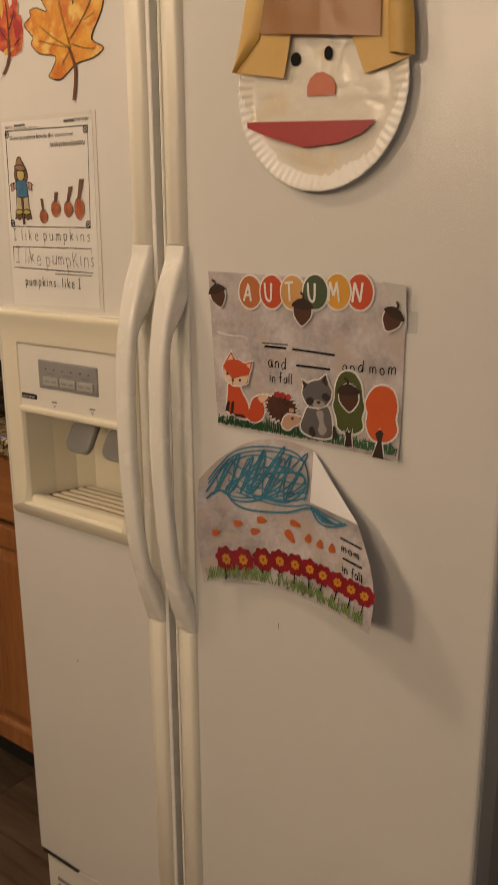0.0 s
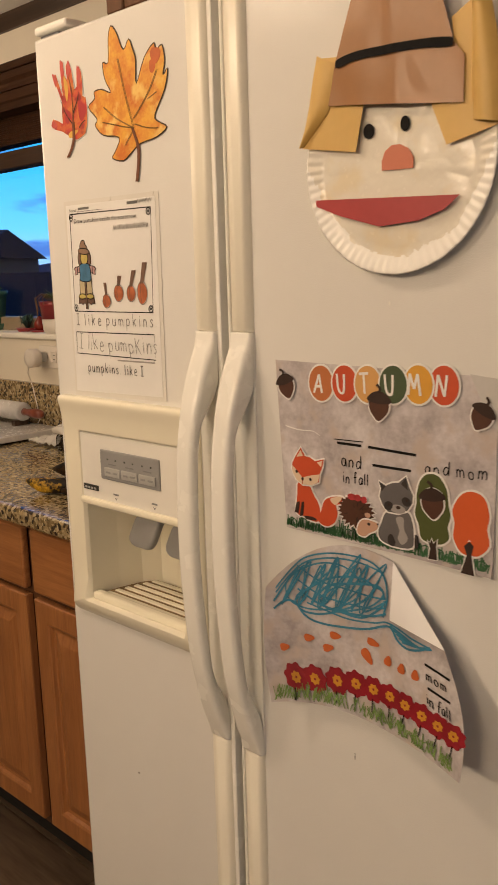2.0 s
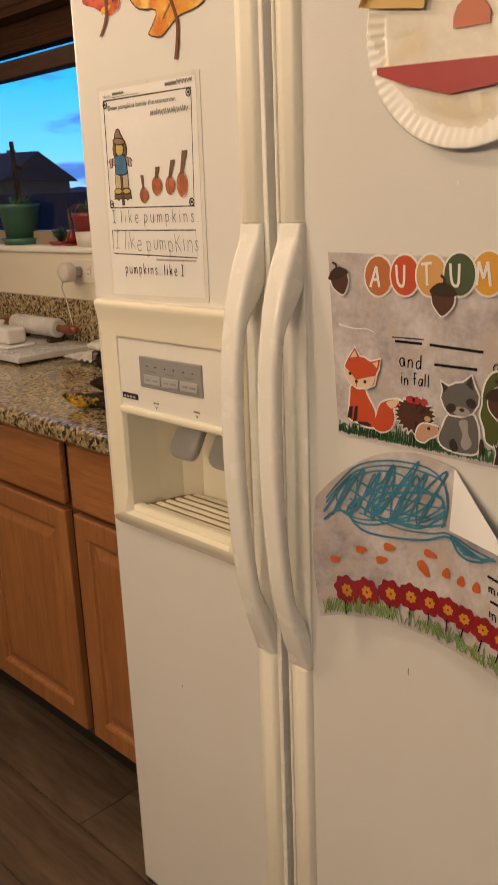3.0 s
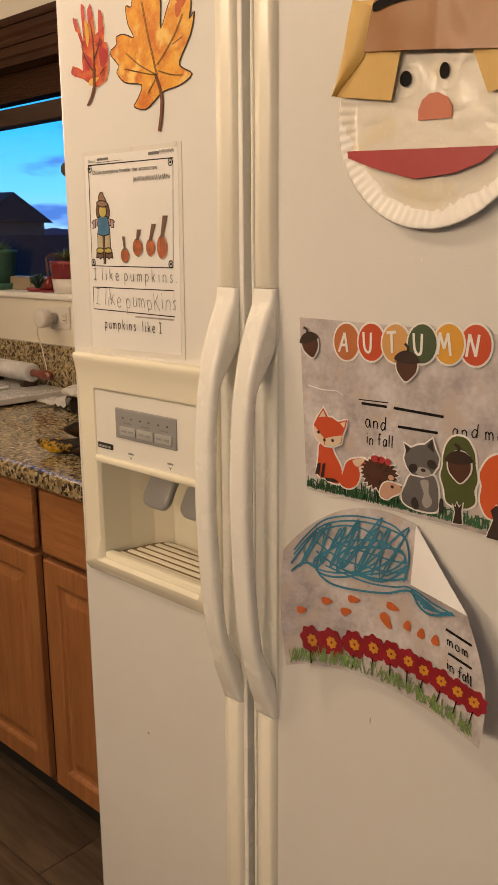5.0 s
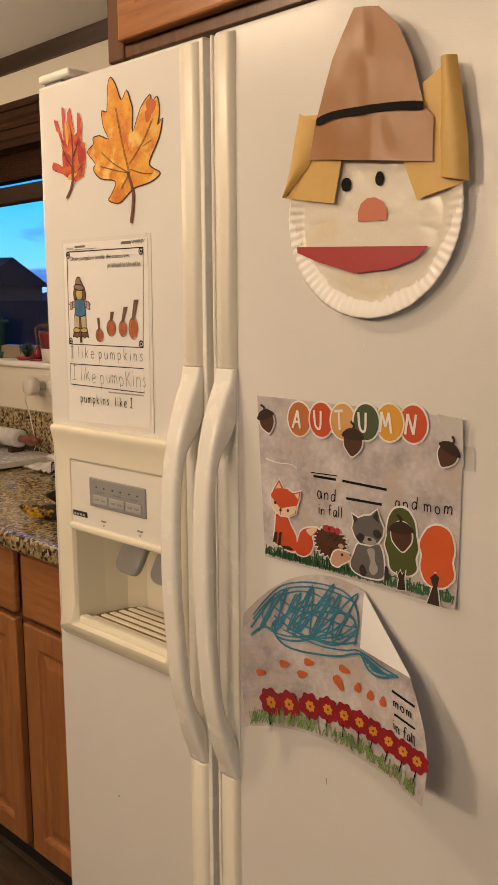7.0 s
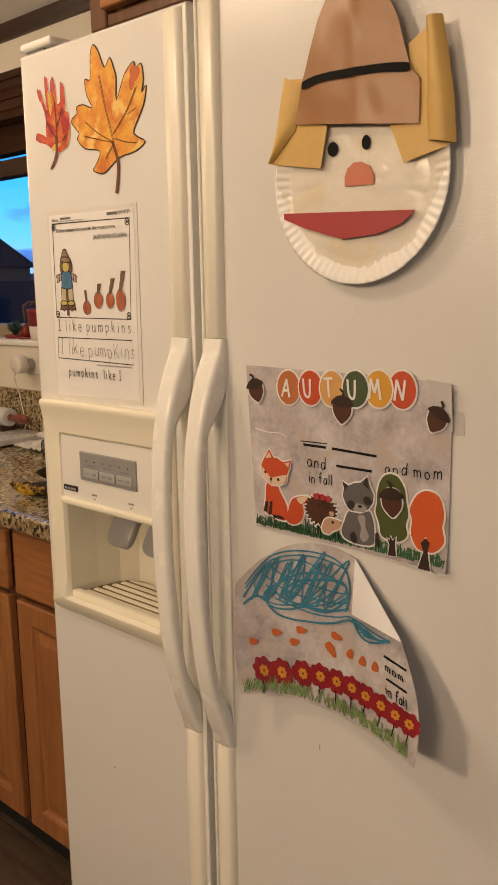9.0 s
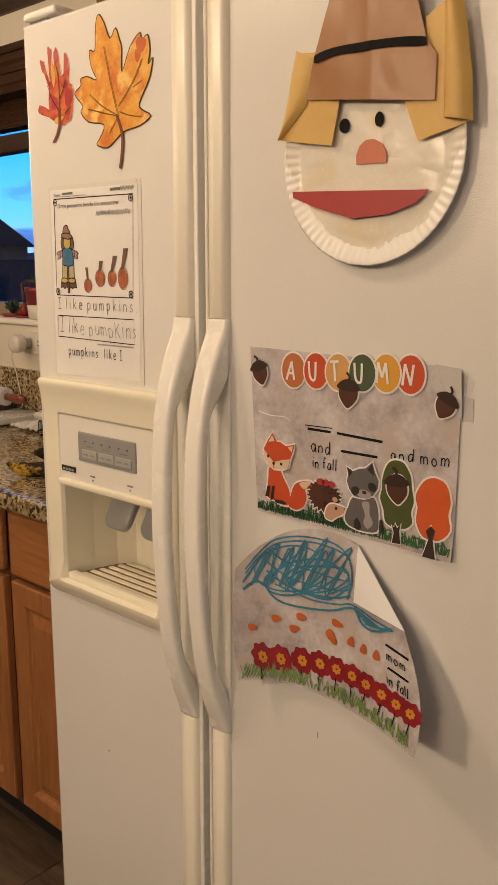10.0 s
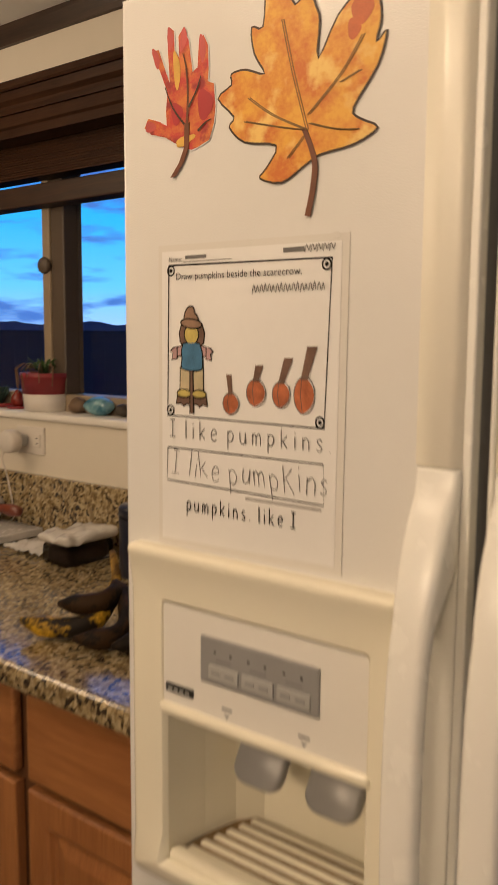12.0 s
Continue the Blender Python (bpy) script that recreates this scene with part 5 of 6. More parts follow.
sub("stalk", cut(grown(smooth([(0.157, 1.582), (0.167, 1.557), (0.166, 1.535), (0.161, 1.513)], 5, False), 0.0) + [(x - 0.0055, z + 0.001) for x, z in reversed(smooth([(0.157, 1.582), (0.167, 1.557), (0.166, 1.535), (0.161, 1.513)], 5, False))], 0.0021, 0.0006), STEMC, leaf, "brown paper stalk")

# the small handprint leaf
HAND = [(-0.016, 1.677), (-0.011, 1.677), (-0.002, 1.656), (0.003, 1.645), (0.0, 1.687), (0.003, 1.694), (0.008, 1.69), (0.009, 1.673), (0.015, 1.665), (0.014, 1.684), (0.019, 1.689), (0.026, 1.679), (0.031, 1.65), (0.037, 1.653), (0.039, 1.677), (0.044, 1.679), (0.049, 1.67), (0.05, 1.649), (0.049, 1.639), (0.056, 1.636), (0.058, 1.616), (0.056, 1.602), (0.051, 1.589), (0.036, 1.584), (0.029, 1.583), (0.015, 1.588), (-0.003, 1.598), (-0.021, 1.603), (-0.03, 1.61), (-0.025, 1.618), (-0.01, 1.613), (-0.001, 1.608), (-0.002, 1.621), (0.0, 1.638), (-0.01, 1.659)]
hand = paper_thing("handprint_leaf_cutout", "small red painted paper leaf with finger-shaped lobes", "paper leaf", cut(grown(HAND, 0.0010), 0.0010, 0.0005), PAPER)
sub("painted_face", cut(HAND, 0.0013, 0.0002), HANDRED, hand, "red and orange watercolour face")
wash_h = 0.0014
for cx, cz, rx, rz, rot, mat in ((0.004, 1.684, 0.0035, 0.010, 0.1, HANDPINK), (0.020, 1.680, 0.004, 0.010, -0.2, HANDPINK), (0.043, 1.668, 0.0035, 0.012, 0.1, HANDPINK), (-0.014, 1.670, 0.0035, 0.010, 0.35, HANDPINK), (-0.022, 1.610, 0.007, 0.005, -0.2, HANDPINK), (0.012, 1.655, 0.004, 0.017, 0.1, LEAFGOLD), (0.046, 1.620, 0.009, 0.013, 0.1, CRIMSON), (0.012, 1.617, 0.007, 0.010, 0.2, CRIMSON), (0.022, 1.592, 0.012, 0.004, 0.2, LEAFGOLD)):
    wash_h = wash_h + 0.00004
    sub("wash", cut(oval(cx, cz, rx, rz, 36, rot, 3, 0.12), wash_h, 0.00002), mat, hand)
hs = [(0.025, 1.607), (0.024, 1.585), (0.018, 1.573), (0.007, 1.561)]
sub("stalk", cut([(x + 0.003, z) for x, z in hs] + [(x - 0.003, z) for x, z in reversed(hs)], 0.0022, 0.0003), STEMC, hand)
sub("midrib", line(smooth([(0.024, 1.60), (0.026, 1.628), (0.024, 1.655), (0.020, 1.668)], 4, False), 0.0032, 0.0021, taper=True), STEMC, hand)
for p in ([(0.022, 1.606), (0.008, 1.622), (-0.002, 1.642)], [(0.027, 1.62), (0.037, 1.634), (0.042, 1.645)], [(0.038, 1.598), (0.047, 1.604), (0.054, 1.606)]):
    sub("vein", line(smooth(p, 4, False), 0.0022, 0.0023, taper=True), LEAFINK, hand)

# ---- the laminated worksheet
def ws_place(x, z, h):
    return Vector((x, -h - 0.0002 - 0.001 * max(0.0, (1.50 - z)), z))


page = paper_thing("worksheet", "laminated school worksheet with a coloured scarecrow and pumpkins", "worksheet", cut([(-0.013, 1.500), (0.199, 1.498), (0.197, 1.217), (-0.014, 1.213)], 0.0006, 0.0006, ws_place), LAMINATE)
sub("sheet", cut([(-0.008, 1.494), (0.192, 1.492), (0.190, 1.223), (-0.009, 1.219)], 0.0010, 0.0003, ws_place), PAPER, page, "white printed sheet")
for x in (0.095, 0.186):
    sub("tape", cut(oval(x, 1.4965, 0.0045, 0.0028, 10), 0.0012, 0.0003, ws_place), LAMINATE, page, "clear tape")
H1, H2, H3, H4 = 0.0013, 0.0016, 0.0019, 0.0022
sub("picture_frame", line([(0.001, 1.481), (0.183, 1.479), (0.178, 1.339), (-0.001, 1.340)], 0.0016, H1, ws_place, closed=True), INK, page)
sub("answer_frame", line([(-0.001, 1.309), (0.178, 1.309), (0.179, 1.274), (-0.002, 1.277)], 0.0013, H1, ws_place, closed=True), INK, page)
for x, z in ((0.004, 1.476), (0.178, 1.474), (0.003, 1.345), (0.174, 1.344)):
    sub("corner_curl", line(oval(x, z, 0.0042, 0.0045, 14), 0.0016, H2, ws_place, closed=True), INK, page)
    sub("corner_dot", cut(oval(x, z, 0.0018, 0.002, 10), H2, 0.0002, ws_place), INK, page)
lettering("printed_words", "Draw pumpkins beside the scarecrow.", 0.010, 1.4675, 0.0088, INK, page, H2, -0.004, 1.05, ws_place)
lettering("printed_words", "Name:", 0.001, 1.484, 0.0065, INK_SOFT, page, H2, 0, 1.0, ws_place)
bar("written_bar", 0.022, 1.4875, 0.026, 0.0032, INK_SOFT, page, H2, 0, ws_place)
bar("rule", 0.020, 1.4835, 0.058, 0.0007, INK_SOFT, page, H2, 0, ws_place)
bar("printed_bar", 0.134, 1.4875, 0.022, 0.004, INK_SOFT, page, H2, 0, ws_place)
for k in range(5):
    sub("scrawl", line(smooth([(0.156 + 0.006 * k, 1.4845), (0.158 + 0.006 * k, 1.491), (0.160 + 0.006 * k, 1.486), (0.162 + 0.006 * k, 1.4905)], 3, False), 0.0008, H2, ws_place), INK_SOFT, page)
for k in range(9):
    x = 0.101 + 0.0085 * k
    sub("scrawl", line(smooth([(x, 1.452 + 0.001 * (k % 3)), (x + 0.002, 1.460), (x + 0.004, 1.453), (x + 0.006, 1.459 + 0.002 * (k % 2)), (x + 0.007, 1.454)], 3, False), 0.0009, H2, ws_place), INK_SOFT, page)
written("printed_word", "I like pumpkins.", 0.002, 1.3195, 0.0168, 0.00105, INK_SOFT, page, H2, 0.0, 1.02, ws_place, 0.37, 0.0, 3)
written("written_word", "I like pumpKins", 0.004, 1.2835, 0.0225, 0.00085, INK_SOFT, page, H2, -0.012, 0.98, ws_place, 0.19, 0.09, 5)
written("printed_word", "pumpkins. like I", 0.0235, 1.2500, 0.0142, 0.00115, INK, page, H2, 0.0, 0.90, ws_place, 0.31, 0.0, 7)
bar("printed_bar", 0.095, 1.2700, 0.082, 0.0022, GREYL, page, H2, 0.0, ws_place)

figure = sub("scarecrow_drawing", cut([(0.0195, 1.386), (0.041, 1.386), (0.0435, 1.364), (0.017, 1.364)], H2 - 0.0002, 0.0001, ws_place), KHAKI, page, "crayoned scarecrow in blue shirt")


def fig(name, pts, mat, h):
    pts = [(x, 1.350 + (z - 1.350) * 0.868) for x, z in pts]
    o = sub(name, cut(grown(pts, 0.0011), h - 0.0001, 0.0001, ws_place), INK, figure)
    sub(name, cut(grown(pts, -0.0003), h, 0.0001, ws_place), mat, figure)
    return o


fig("pole", [(0.0285, 1.388), (0.0315, 1.388), (0.0322, 1.342), (0.0285, 1.342)], MUD, H3)
for s in (-1, 1):
    cx = 0.030 + s * 0.008
    fig("leg", [(cx - 0.006, 1.392), (cx + 0.006, 1.392), (cx + 0.0065, 1.366), (cx - 0.0065, 1.366)], KHAKI, H2)
    fig("cuff", oval(cx + s * 0.0015, 1.3635, 0.0085, 0.004, 12), STRAW, H3)
    fig("straw_foot", [(cx + s * 0.002 + a, 1.3605 + b) for a, b in ((-0.008, 0), (0.008, 0), (0.0095, -0.0095), (0.004, -0.0075), (0, -0.0105), (-0.004, -0.0075), (-0.0095, -0.009))], MUD, H2)
    fig("sleeve", [(0.030 + s * a, 1.410 + b) for a, b in ((0.008, 0.006), (0.0185, 0.003), (0.0185, -0.006), (0.009, -0.006))], PINKL, H2)
    fig("straw_cuff", [(0.030 + s * a, 1.408 + b) for a, b in ((0.0185, 0.006), (0.023, 0.004), (0.0265, 0.001), (0.023, -0.001), (0.0245, -0.008), (0.0185, -0.007))], PINKL, H3)
fig("shirt", smooth([(0.0195, 1.417), (0.040, 1.417), (0.0435, 1.398), (0.042, 1.390), (0.030, 1.3885), (0.018, 1.391), (0.0185, 1.40)], 2), BLUEC, H3)
fig("hair", smooth([(0.0175, 1.438), (0.0425, 1.438), (0.0445, 1.418), (0.036, 1.416), (0.022, 1.416), (0.016, 1.419)], 2), MUD, H2)
fig("head", oval(0.030, 1.427, 0.0085, 0.0105, 16), STRAW, H3)
fig("hat_brim", oval(0.030, 1.4385, 0.0130, 0.0045, 16, -0.12), HATTAN, H4)
fig("hat_crown", smooth([(0.0225, 1.441), (0.022, 1.449), (0.026, 1.4555), (0.032, 1.4555), (0.0335, 1.450), (0.037, 1.446), (0.0375, 1.440)], 3), HATTAN, H3)
for cx, cz, rx, rz, sx, top, w in ((0.077, 1.355, 0.0088, 0.0095, 0.075, 1.381, 0.0055), (0.1055, 1.366, 0.0100, 0.0115, 0.1095, 1.390, 0.008), (0.133, 1.3655, 0.0090, 0.0110, 0.141, 1.397, 0.0085), (0.157, 1.366, 0.0100, 0.0150, 0.165, 1.407, 0.0095)):
    pk = sub("pumpkin_drawing", cut(oval(cx, cz, rx, rz, 18, 0, 3, 0.05), H2, 0.0002, ws_place), PUMPKIN, page, "orange crayoned pumpkin with tall brown stalk")
    sub("outline", line(oval(cx + 0.001, cz, rx * 1.08, rz * 1.06, 20), 0.0009, H3, ws_place, closed=True), INK_SOFT, pk)
    sub("rib", line([(cx - 0.002, cz + rz * 0.9), (cx - 0.003, cz), (cx - 0.001, cz - rz * 0.9)], 0.0008, H3, ws_place), MUD, pk)
    sub("stalk", cut([(cx - w * 0.32, cz + rz * 0.85), (cx + w * 0.4, cz + rz * 0.85), (sx + w * 0.6, top), (sx - w * 0.5, top)], H3, 0.0002, ws_place), MUD, pk)

# ---- paper plate face
PX, PZ = 0.574, 1.4945
plate_bm = bmesh.new()
rings = []
for r, y in ((0.004, 0.010), (0.012, 0.010), (0.02, 0.010), (0.028, 0.010), (0.036, 0.010), (0.044, 0.010), (0.052, 0.010), (0.06, 0.010), (0.068, 0.010), (0.076, 0.0100), (0.083, 0.0100), (0.0845, 0.0100), (0.086, 0.0100), (0.0875, 0.0101), (0.089, 0.0102), (0.0905, 0.0103), (0.092, 0.0104), (0.0935, 0.0106), (0.095, 0.0110), (0.0965, 0.0114), (0.098, 0.0118), (0.100, 0.0124), (0.104, 0.0136), (0.108, 0.0146), (0.1110, 0.0150), (0.1126, 0.0147), (0.1120, 0.0140)):
    ring = []
    for k in range(432):
        a = 2 * math.pi * k / 432
        x, z = PX + r * math.cos(a), PZ + r * math.sin(a)
        flute = 0.00050 * math.cos(72 * a + 0.6 * math.sin(3 * a)) * max(0.0, min(1.0, (r - 0.092) / 0.010))
        wrinkle = 0.0016 * abs(noise.noise((x * 40, z * 60, 1.5))) * max(0.0, min(1.0, (0.10 - r) / 0.02))
        rag = 1 + (0.004 * noise.noise((9 * math.cos(a), 9 * math.sin(a), 2)) if r > 0.1 else 0.0)
        ring.append(plate_bm.verts.new((PX + r * rag * math.cos(a), -y - flute - wrinkle, PZ + r * rag * math.sin(a))))
    rings.append(ring)
for a, b in zip(rings, rings[1:]):
    for k in range(432):
        plate_bm.faces.new((a[k], a[(k + 1) % 432], b[(k + 1) % 432], b[k]))
plate_bm.faces.new(rings[0])
plate = tagged(part("paper_plate_face", plate_bm, PLATE, smooth=True), "paper plate scarecrow face with craft paper hat and hair", "paper plate craft")
plate.modifiers.new("card", "SOLIDIFY").thickness = 0.0012
# the lower rim is painted whiter where its slope catches light, with a ragged edge
plate.data.materials.append(RIMWHITE)
for p in plate.data.polygons:
    q = p.center - Vector((PX, 0, PZ))
    if math.hypot(q.x, q.z) > 0.0925 + 0.007 * noise.noise(p.center * 38) + 0.003 * noise.noise(p.center * 150) + 0.25 * max(0.0, q.z + 0.055):
        p.material_index = 1
sub("backing_tab", box(PX - 0.02, PX + 0.02, -0.0095, -0.0002, PZ - 0.02, PZ + 0.02), PAPER, plate)


def creased(left, right, high, bulge, n=22, k=4, rough=0.0012, seed=0.0):
    """A sheet of paper between two edge lines, swollen in the middle and a little creased."""
    bm, rows = bmesh.new(), []
    for (a, b), (c, d) in zip(zip(left, right), zip(left[1:], right[1:])):
        for q in range(k):
            t = q / k
            rows.append(((a[0] + (c[0] - a[0]) * t, a[1] + (c[1] - a[1]) * t), (b[0] + (d[0] - b[0]) * t, b[1] + (d[1] - b[1]) * t)))
    rows.append((left[-1], right[-1]))
    grid = []
    for p, q in rows:
        line_v = []
        for i in range(n + 1):
            u = i / n
            x, z = p[0] + (q[0] - p[0]) * u, p[1] + (q[1] - p[1]) * u
            line_v.append(bm.verts.new((x, -high - bulge(x, z, u) - rough * noise.noise((x * 38 + seed, z * 30, seed)), z)))
        grid.append(line_v)
    for a, b in zip(grid, grid[1:]):
        for i in range(n):
            bm.faces.new((a[i], a[i + 1], b[i + 1], b[i]))
    return bm


def paper_piece(name, bm, mat, label=""):
    return sub(name, thicken(bm, 0.0005), mat, plate, label, True)


def hat_swell(x, z, u=0.0):
    """The hat stands out along its middle, with one soft upright crease."""
    across = max(0.0, 1 - ((x - 0.574) / 0.082) ** 2)
    return 0.0050 * across + 0.0014 * max(0.0, 1 - abs(x - 0.579 + 0.10 * (z - 1.6)) / 0.010)


paper_piece("hair", creased([(0.4806, 1.6073), (0.4689, 1.5564), (0.4571, 1.5192)], [(0.5129, 1.6034), (0.5384, 1.5525), (0.5286, 1.5075)], 0.0164, lambda x, z, u: 0.001 * u), YELLOWP, "folded yellow paper hair")
paper_piece("hair_fold", creased([(0.4806, 1.6093), (0.4747, 1.5858), (0.4698, 1.5613), (0.4571, 1.5192)], [(0.51, 1.5956), (0.5051, 1.5809), (0.4933, 1.5515), (0.4591, 1.5197)], 0.0178, lambda x, z, u: 0.0055 * math.sin(math.pi * min(1.0, u * 0.9 + 0.1)), 14, 5, 0.0006, 2.0), YELLOWP, "yellow paper folded back")
paper_piece("hair", creased([(0.6372, 1.6152), (0.6421, 1.5858), (0.6284, 1.5525), (0.6167, 1.5417), (0.6343, 1.5026)], [(0.6735, 1.6347), (0.6793, 1.5956), (0.6852, 1.5525), (0.6872, 1.5271), (0.6872, 1.5143)], 0.0160, lambda x, z, u: 0.0008), YELLOWP, "yellow paper hair")
paper_piece("hair_roll", creased([(0.6578, 1.6338), (0.6598, 1.5956), (0.6598, 1.5564), (0.6627, 1.5212)], [(0.6754, 1.6347), (0.6833, 1.5956), (0.6901, 1.5564), (0.6931, 1.5153)], 0.0172, lambda x, z, u: 0.0095 * math.sin(math.pi * u) ** 0.8, 16, 6, 0.0012, 5.0), YELLOWP, "yellow paper rolled forward")
paper_piece("hat", creased([(0.557, 1.7023), (0.5423, 1.6808), (0.5286, 1.6582), (0.5168, 1.6289), (0.5051, 1.5985), (0.5002, 1.578), (0.4953, 1.5574)], [(0.5873, 1.6974), (0.6108, 1.6749), (0.6275, 1.6426), (0.6421, 1.5927), (0.6529, 1.5799), (0.6529, 1.5584), (0.6529, 1.5378)], 0.0188, hat_swell, 26, 5, 0.0016, 1.0), KRAFT, "brown craft paper hat")
sub("hat_band", cut(smooth([(0.507, 1.5961), (0.51, 1.6003), (0.5325, 1.6032), (0.5717, 1.6022), (0.6108, 1.6003), (0.6392, 1.5969), (0.6422, 1.5927), (0.6392, 1.5885), (0.6108, 1.5919), (0.5717, 1.5938), (0.5325, 1.5948), (0.51, 1.5919)], 5), 0.0, 0.0002, lambda x, z, h: Vector((x, -0.0208 - h - hat_swell(x, z), z))), INK, plate, "black marker hat band")
sub("mouth", cut([(0.4747, 1.4634), (0.649, 1.4556), (0.6324, 1.4429), (0.603, 1.4341), (0.557, 1.4311), (0.507, 1.4448), (0.4757, 1.4566)], 0.0163, 0.0006), CRIMSON, plate, "crimson paper mouth")
sub("nose", cut([(0.5575, 1.4865), (0.5575, 1.4964), (0.5614, 1.5052), (0.5693, 1.5102), (0.5792, 1.5102), (0.589, 1.5052), (0.5949, 1.4964), (0.5949, 1.4855)], 0.0122, 0.0006), PEACH, plate, "salmon paper nose")
for ex, ez, rx in [(0.5417, 1.5269, 0.0066), (0.5851, 1.5289, 0.0052)]:
    sub("eye_ring", line(oval(ex + 0.003, ez - 0.003, 0.013, 0.014, 24), 0.0006, 0.0131, closed=True), PLATE, plate)
    sub("eye", cut(oval(ex, ez, rx, 0.0074, 18), 0.0129, 0.0008), INK, plate, "black paper eye")

# ---- the mottled collage with stickers
def co_place(x, z, h):
    corner = max(0.0, (x - 0.630) / 0.06) * max(0.0, (z - 1.225) / 0.06)
    low = max(0.0, (1.13 - z) / 0.06) * max(0.0, (x - 0.56) / 0.13)
    return Vector((x, -h - 0.0015 - 0.007 * corner * corner - 0.006 * low * low, z))


def quad_sheet(tl, tr, br, bl, n, m, place, h, wave=0.0):
    bm = bmesh.new()
    grid = []
    for j in range(m + 1):
        row_v = []
        for i in range(n + 1):
            u, v = i / n, j / m
            x = (tl[0] * (1 - u) + tr[0] * u) * (1 - v) + (bl[0] * (1 - u) + br[0] * u) * v
            z = (tl[1] * (1 - u) + tr[1] * u) * (1 - v) + (bl[1] * (1 - u) + br[1] * u) * v
            row_v.append(bm.verts.new(place(x, z, h)))
        grid.append(row_v)
    for j in range(m):
        for i in range(n):
            bm.faces.new((grid[j][i], grid[j][i + 1], grid[j + 1][i + 1], grid[j + 1][i]))
    return bm


coll = tagged(part("autumn_collage", thicken(quad_sheet((0.399, 1.285), (0.6885, 1.2805), (0.688, 1.075), (0.412, 1.0775), 40, 30, co_place, 0.0008)), MOTTLED, smooth=True), "mottled grey paper with autumn animal stickers and handwriting", "collage")
sub("corner_patch", cut([(0.658, 1.2825), (0.690, 1.2795), (0.6905, 1.228), (0.682, 1.2325)], 0.0014, 0.0003, co_place), TAPE, coll, "taped translucent corner")
sub("tape", cut([(0.684, 1.252), (0.701, 1.250), (0.702, 1.226), (0.685, 1.225)], 0.0009, 0.0004, lambda x, z, h: Vector((x, -h, z))), TAPE, coll, "clear tape")
sub("crease", line(smooth([(0.414, 1.206), (0.435, 1.203), (0.455, 1.2035), (0.466, 1.199)], 6, False), 0.0016, 0.0016, lambda x, z, h: co_place(x, z, h) + Vector((0, -0.0002, 0)), taper=True), STICKER, coll)


def sticker(name, label, outline, mat, h=0.0020, border=0.0022):
    s = sub(name, cut(grown(outline, border), h, 0.0006, co_place), STICKER, coll, label)
    sub("face", cut(outline, h + 0.0004, 0.0002, co_place), mat, s)
    return s


def on(s, name, outline, mat, h=0.0028):
    return sub(name, cut(outline, h, 0.0002, co_place), mat, s)


ovals = [(0.469, 1.261), (0.503, 1.263), (0.535, 1.264), (0.568, 1.266), (0.599, 1.268), (0.629, 1.269)]
for (x, z), mat, ch, lift in zip(ovals, (RUSTC, REDORANGE, TANC, GREENC, AMBER, REDORANGE), "AUTUMN", (0.0, 0.0005, 0.0010, 0.0015, 0.0010, 0.0005)):
    s = sticker("letter_sticker", "oval letter sticker with white edge", oval(x, z, 0.0172, 0.0205, 28), mat, 0.0020 + lift)
    written("letter", ch, x - 0.0112 * STROKES[ch][0] / 0.64 * 0.92, z - 0.0112, 0.0222, 0.0030, STICKER, s, 0.0030 + lift, 0.0, 0.95, co_place, 0.1, 0.05, ord(ch))


def acorn(cx, cz, rot, k=1.0):
    c, s_ = math.cos(rot), math.sin(rot)

    def t(p):
        return [(cx + k * (c * 1.18 * u - s_ * v), cz + k * (s_ * 1.18 * u + c * v)) for u, v in p]

    body = t(smooth([(-0.0095, 0.003), (-0.009, -0.006), (-0.004, -0.0135), (0.0, -0.0165), (0.004, -0.0135), (0.009, -0.006), (0.0095, 0.003), (0.006, 0.010), (-0.006, 0.010)], 3))
    a = sticker("acorn_sticker", "brown acorn sticker", body, BROWNC, 0.0034, 0.0017)
    on(a, "cap", t(smooth([(-0.0115, 0.003), (-0.010, 0.008), (-0.004, 0.0125), (0.004, 0.0125), (0.010, 0.008), (0.0115, 0.003), (0.0, 0.0005)], 3)), BARK, 0.0042)
    sub("stalk", line(t(smooth([(0.0, 0.012), (0.0005, 0.016), (-0.003, 0.0195)], 4, False)), 0.0028 * k, 0.0042, co_place), BARK, a)


for (x, z), rot, k in zip([(0.417, 1.256), (0.55, 1.243), (0.673, 1.242), (0.618, 1.144)], (0.30, -0.05, -0.45, 0.10), (1.02, 1.12, 1.0, 1.15)):
    acorn(x, z, rot, k)

fox = sticker("fox_sticker", "orange fox sticker with white edge", smooth([(0.433, 1.138), (0.449, 1.137), (0.455, 1.128), (0.464, 1.115), (0.466, 1.103), (0.462, 1.094), (0.449, 1.094), (0.442, 1.097), (0.432, 1.098), (0.429, 1.104), (0.431, 1.125)], 3), REDORANGE)
tail = [(0.464, 1.095), (0.468, 1.109), (0.473, 1.122), (0.484, 1.128), (0.499, 1.13), (0.497, 1.122), (0.49, 1.119), (0.492, 1.11), (0.488, 1.098), (0.476, 1.091)]
on(fox, "tail_edge", grown(smooth(tail, 3), 0.0020), STICKER, 0.0022)
on(fox, "tail", smooth(tail, 3), REDORANGE, 0.0029)
on(fox, "tail_tip", smooth([(0.481, 1.125), (0.49, 1.129), (0.499, 1.13), (0.494, 1.123), (0.488, 1.119)], 2), CREAMC, 0.0032)
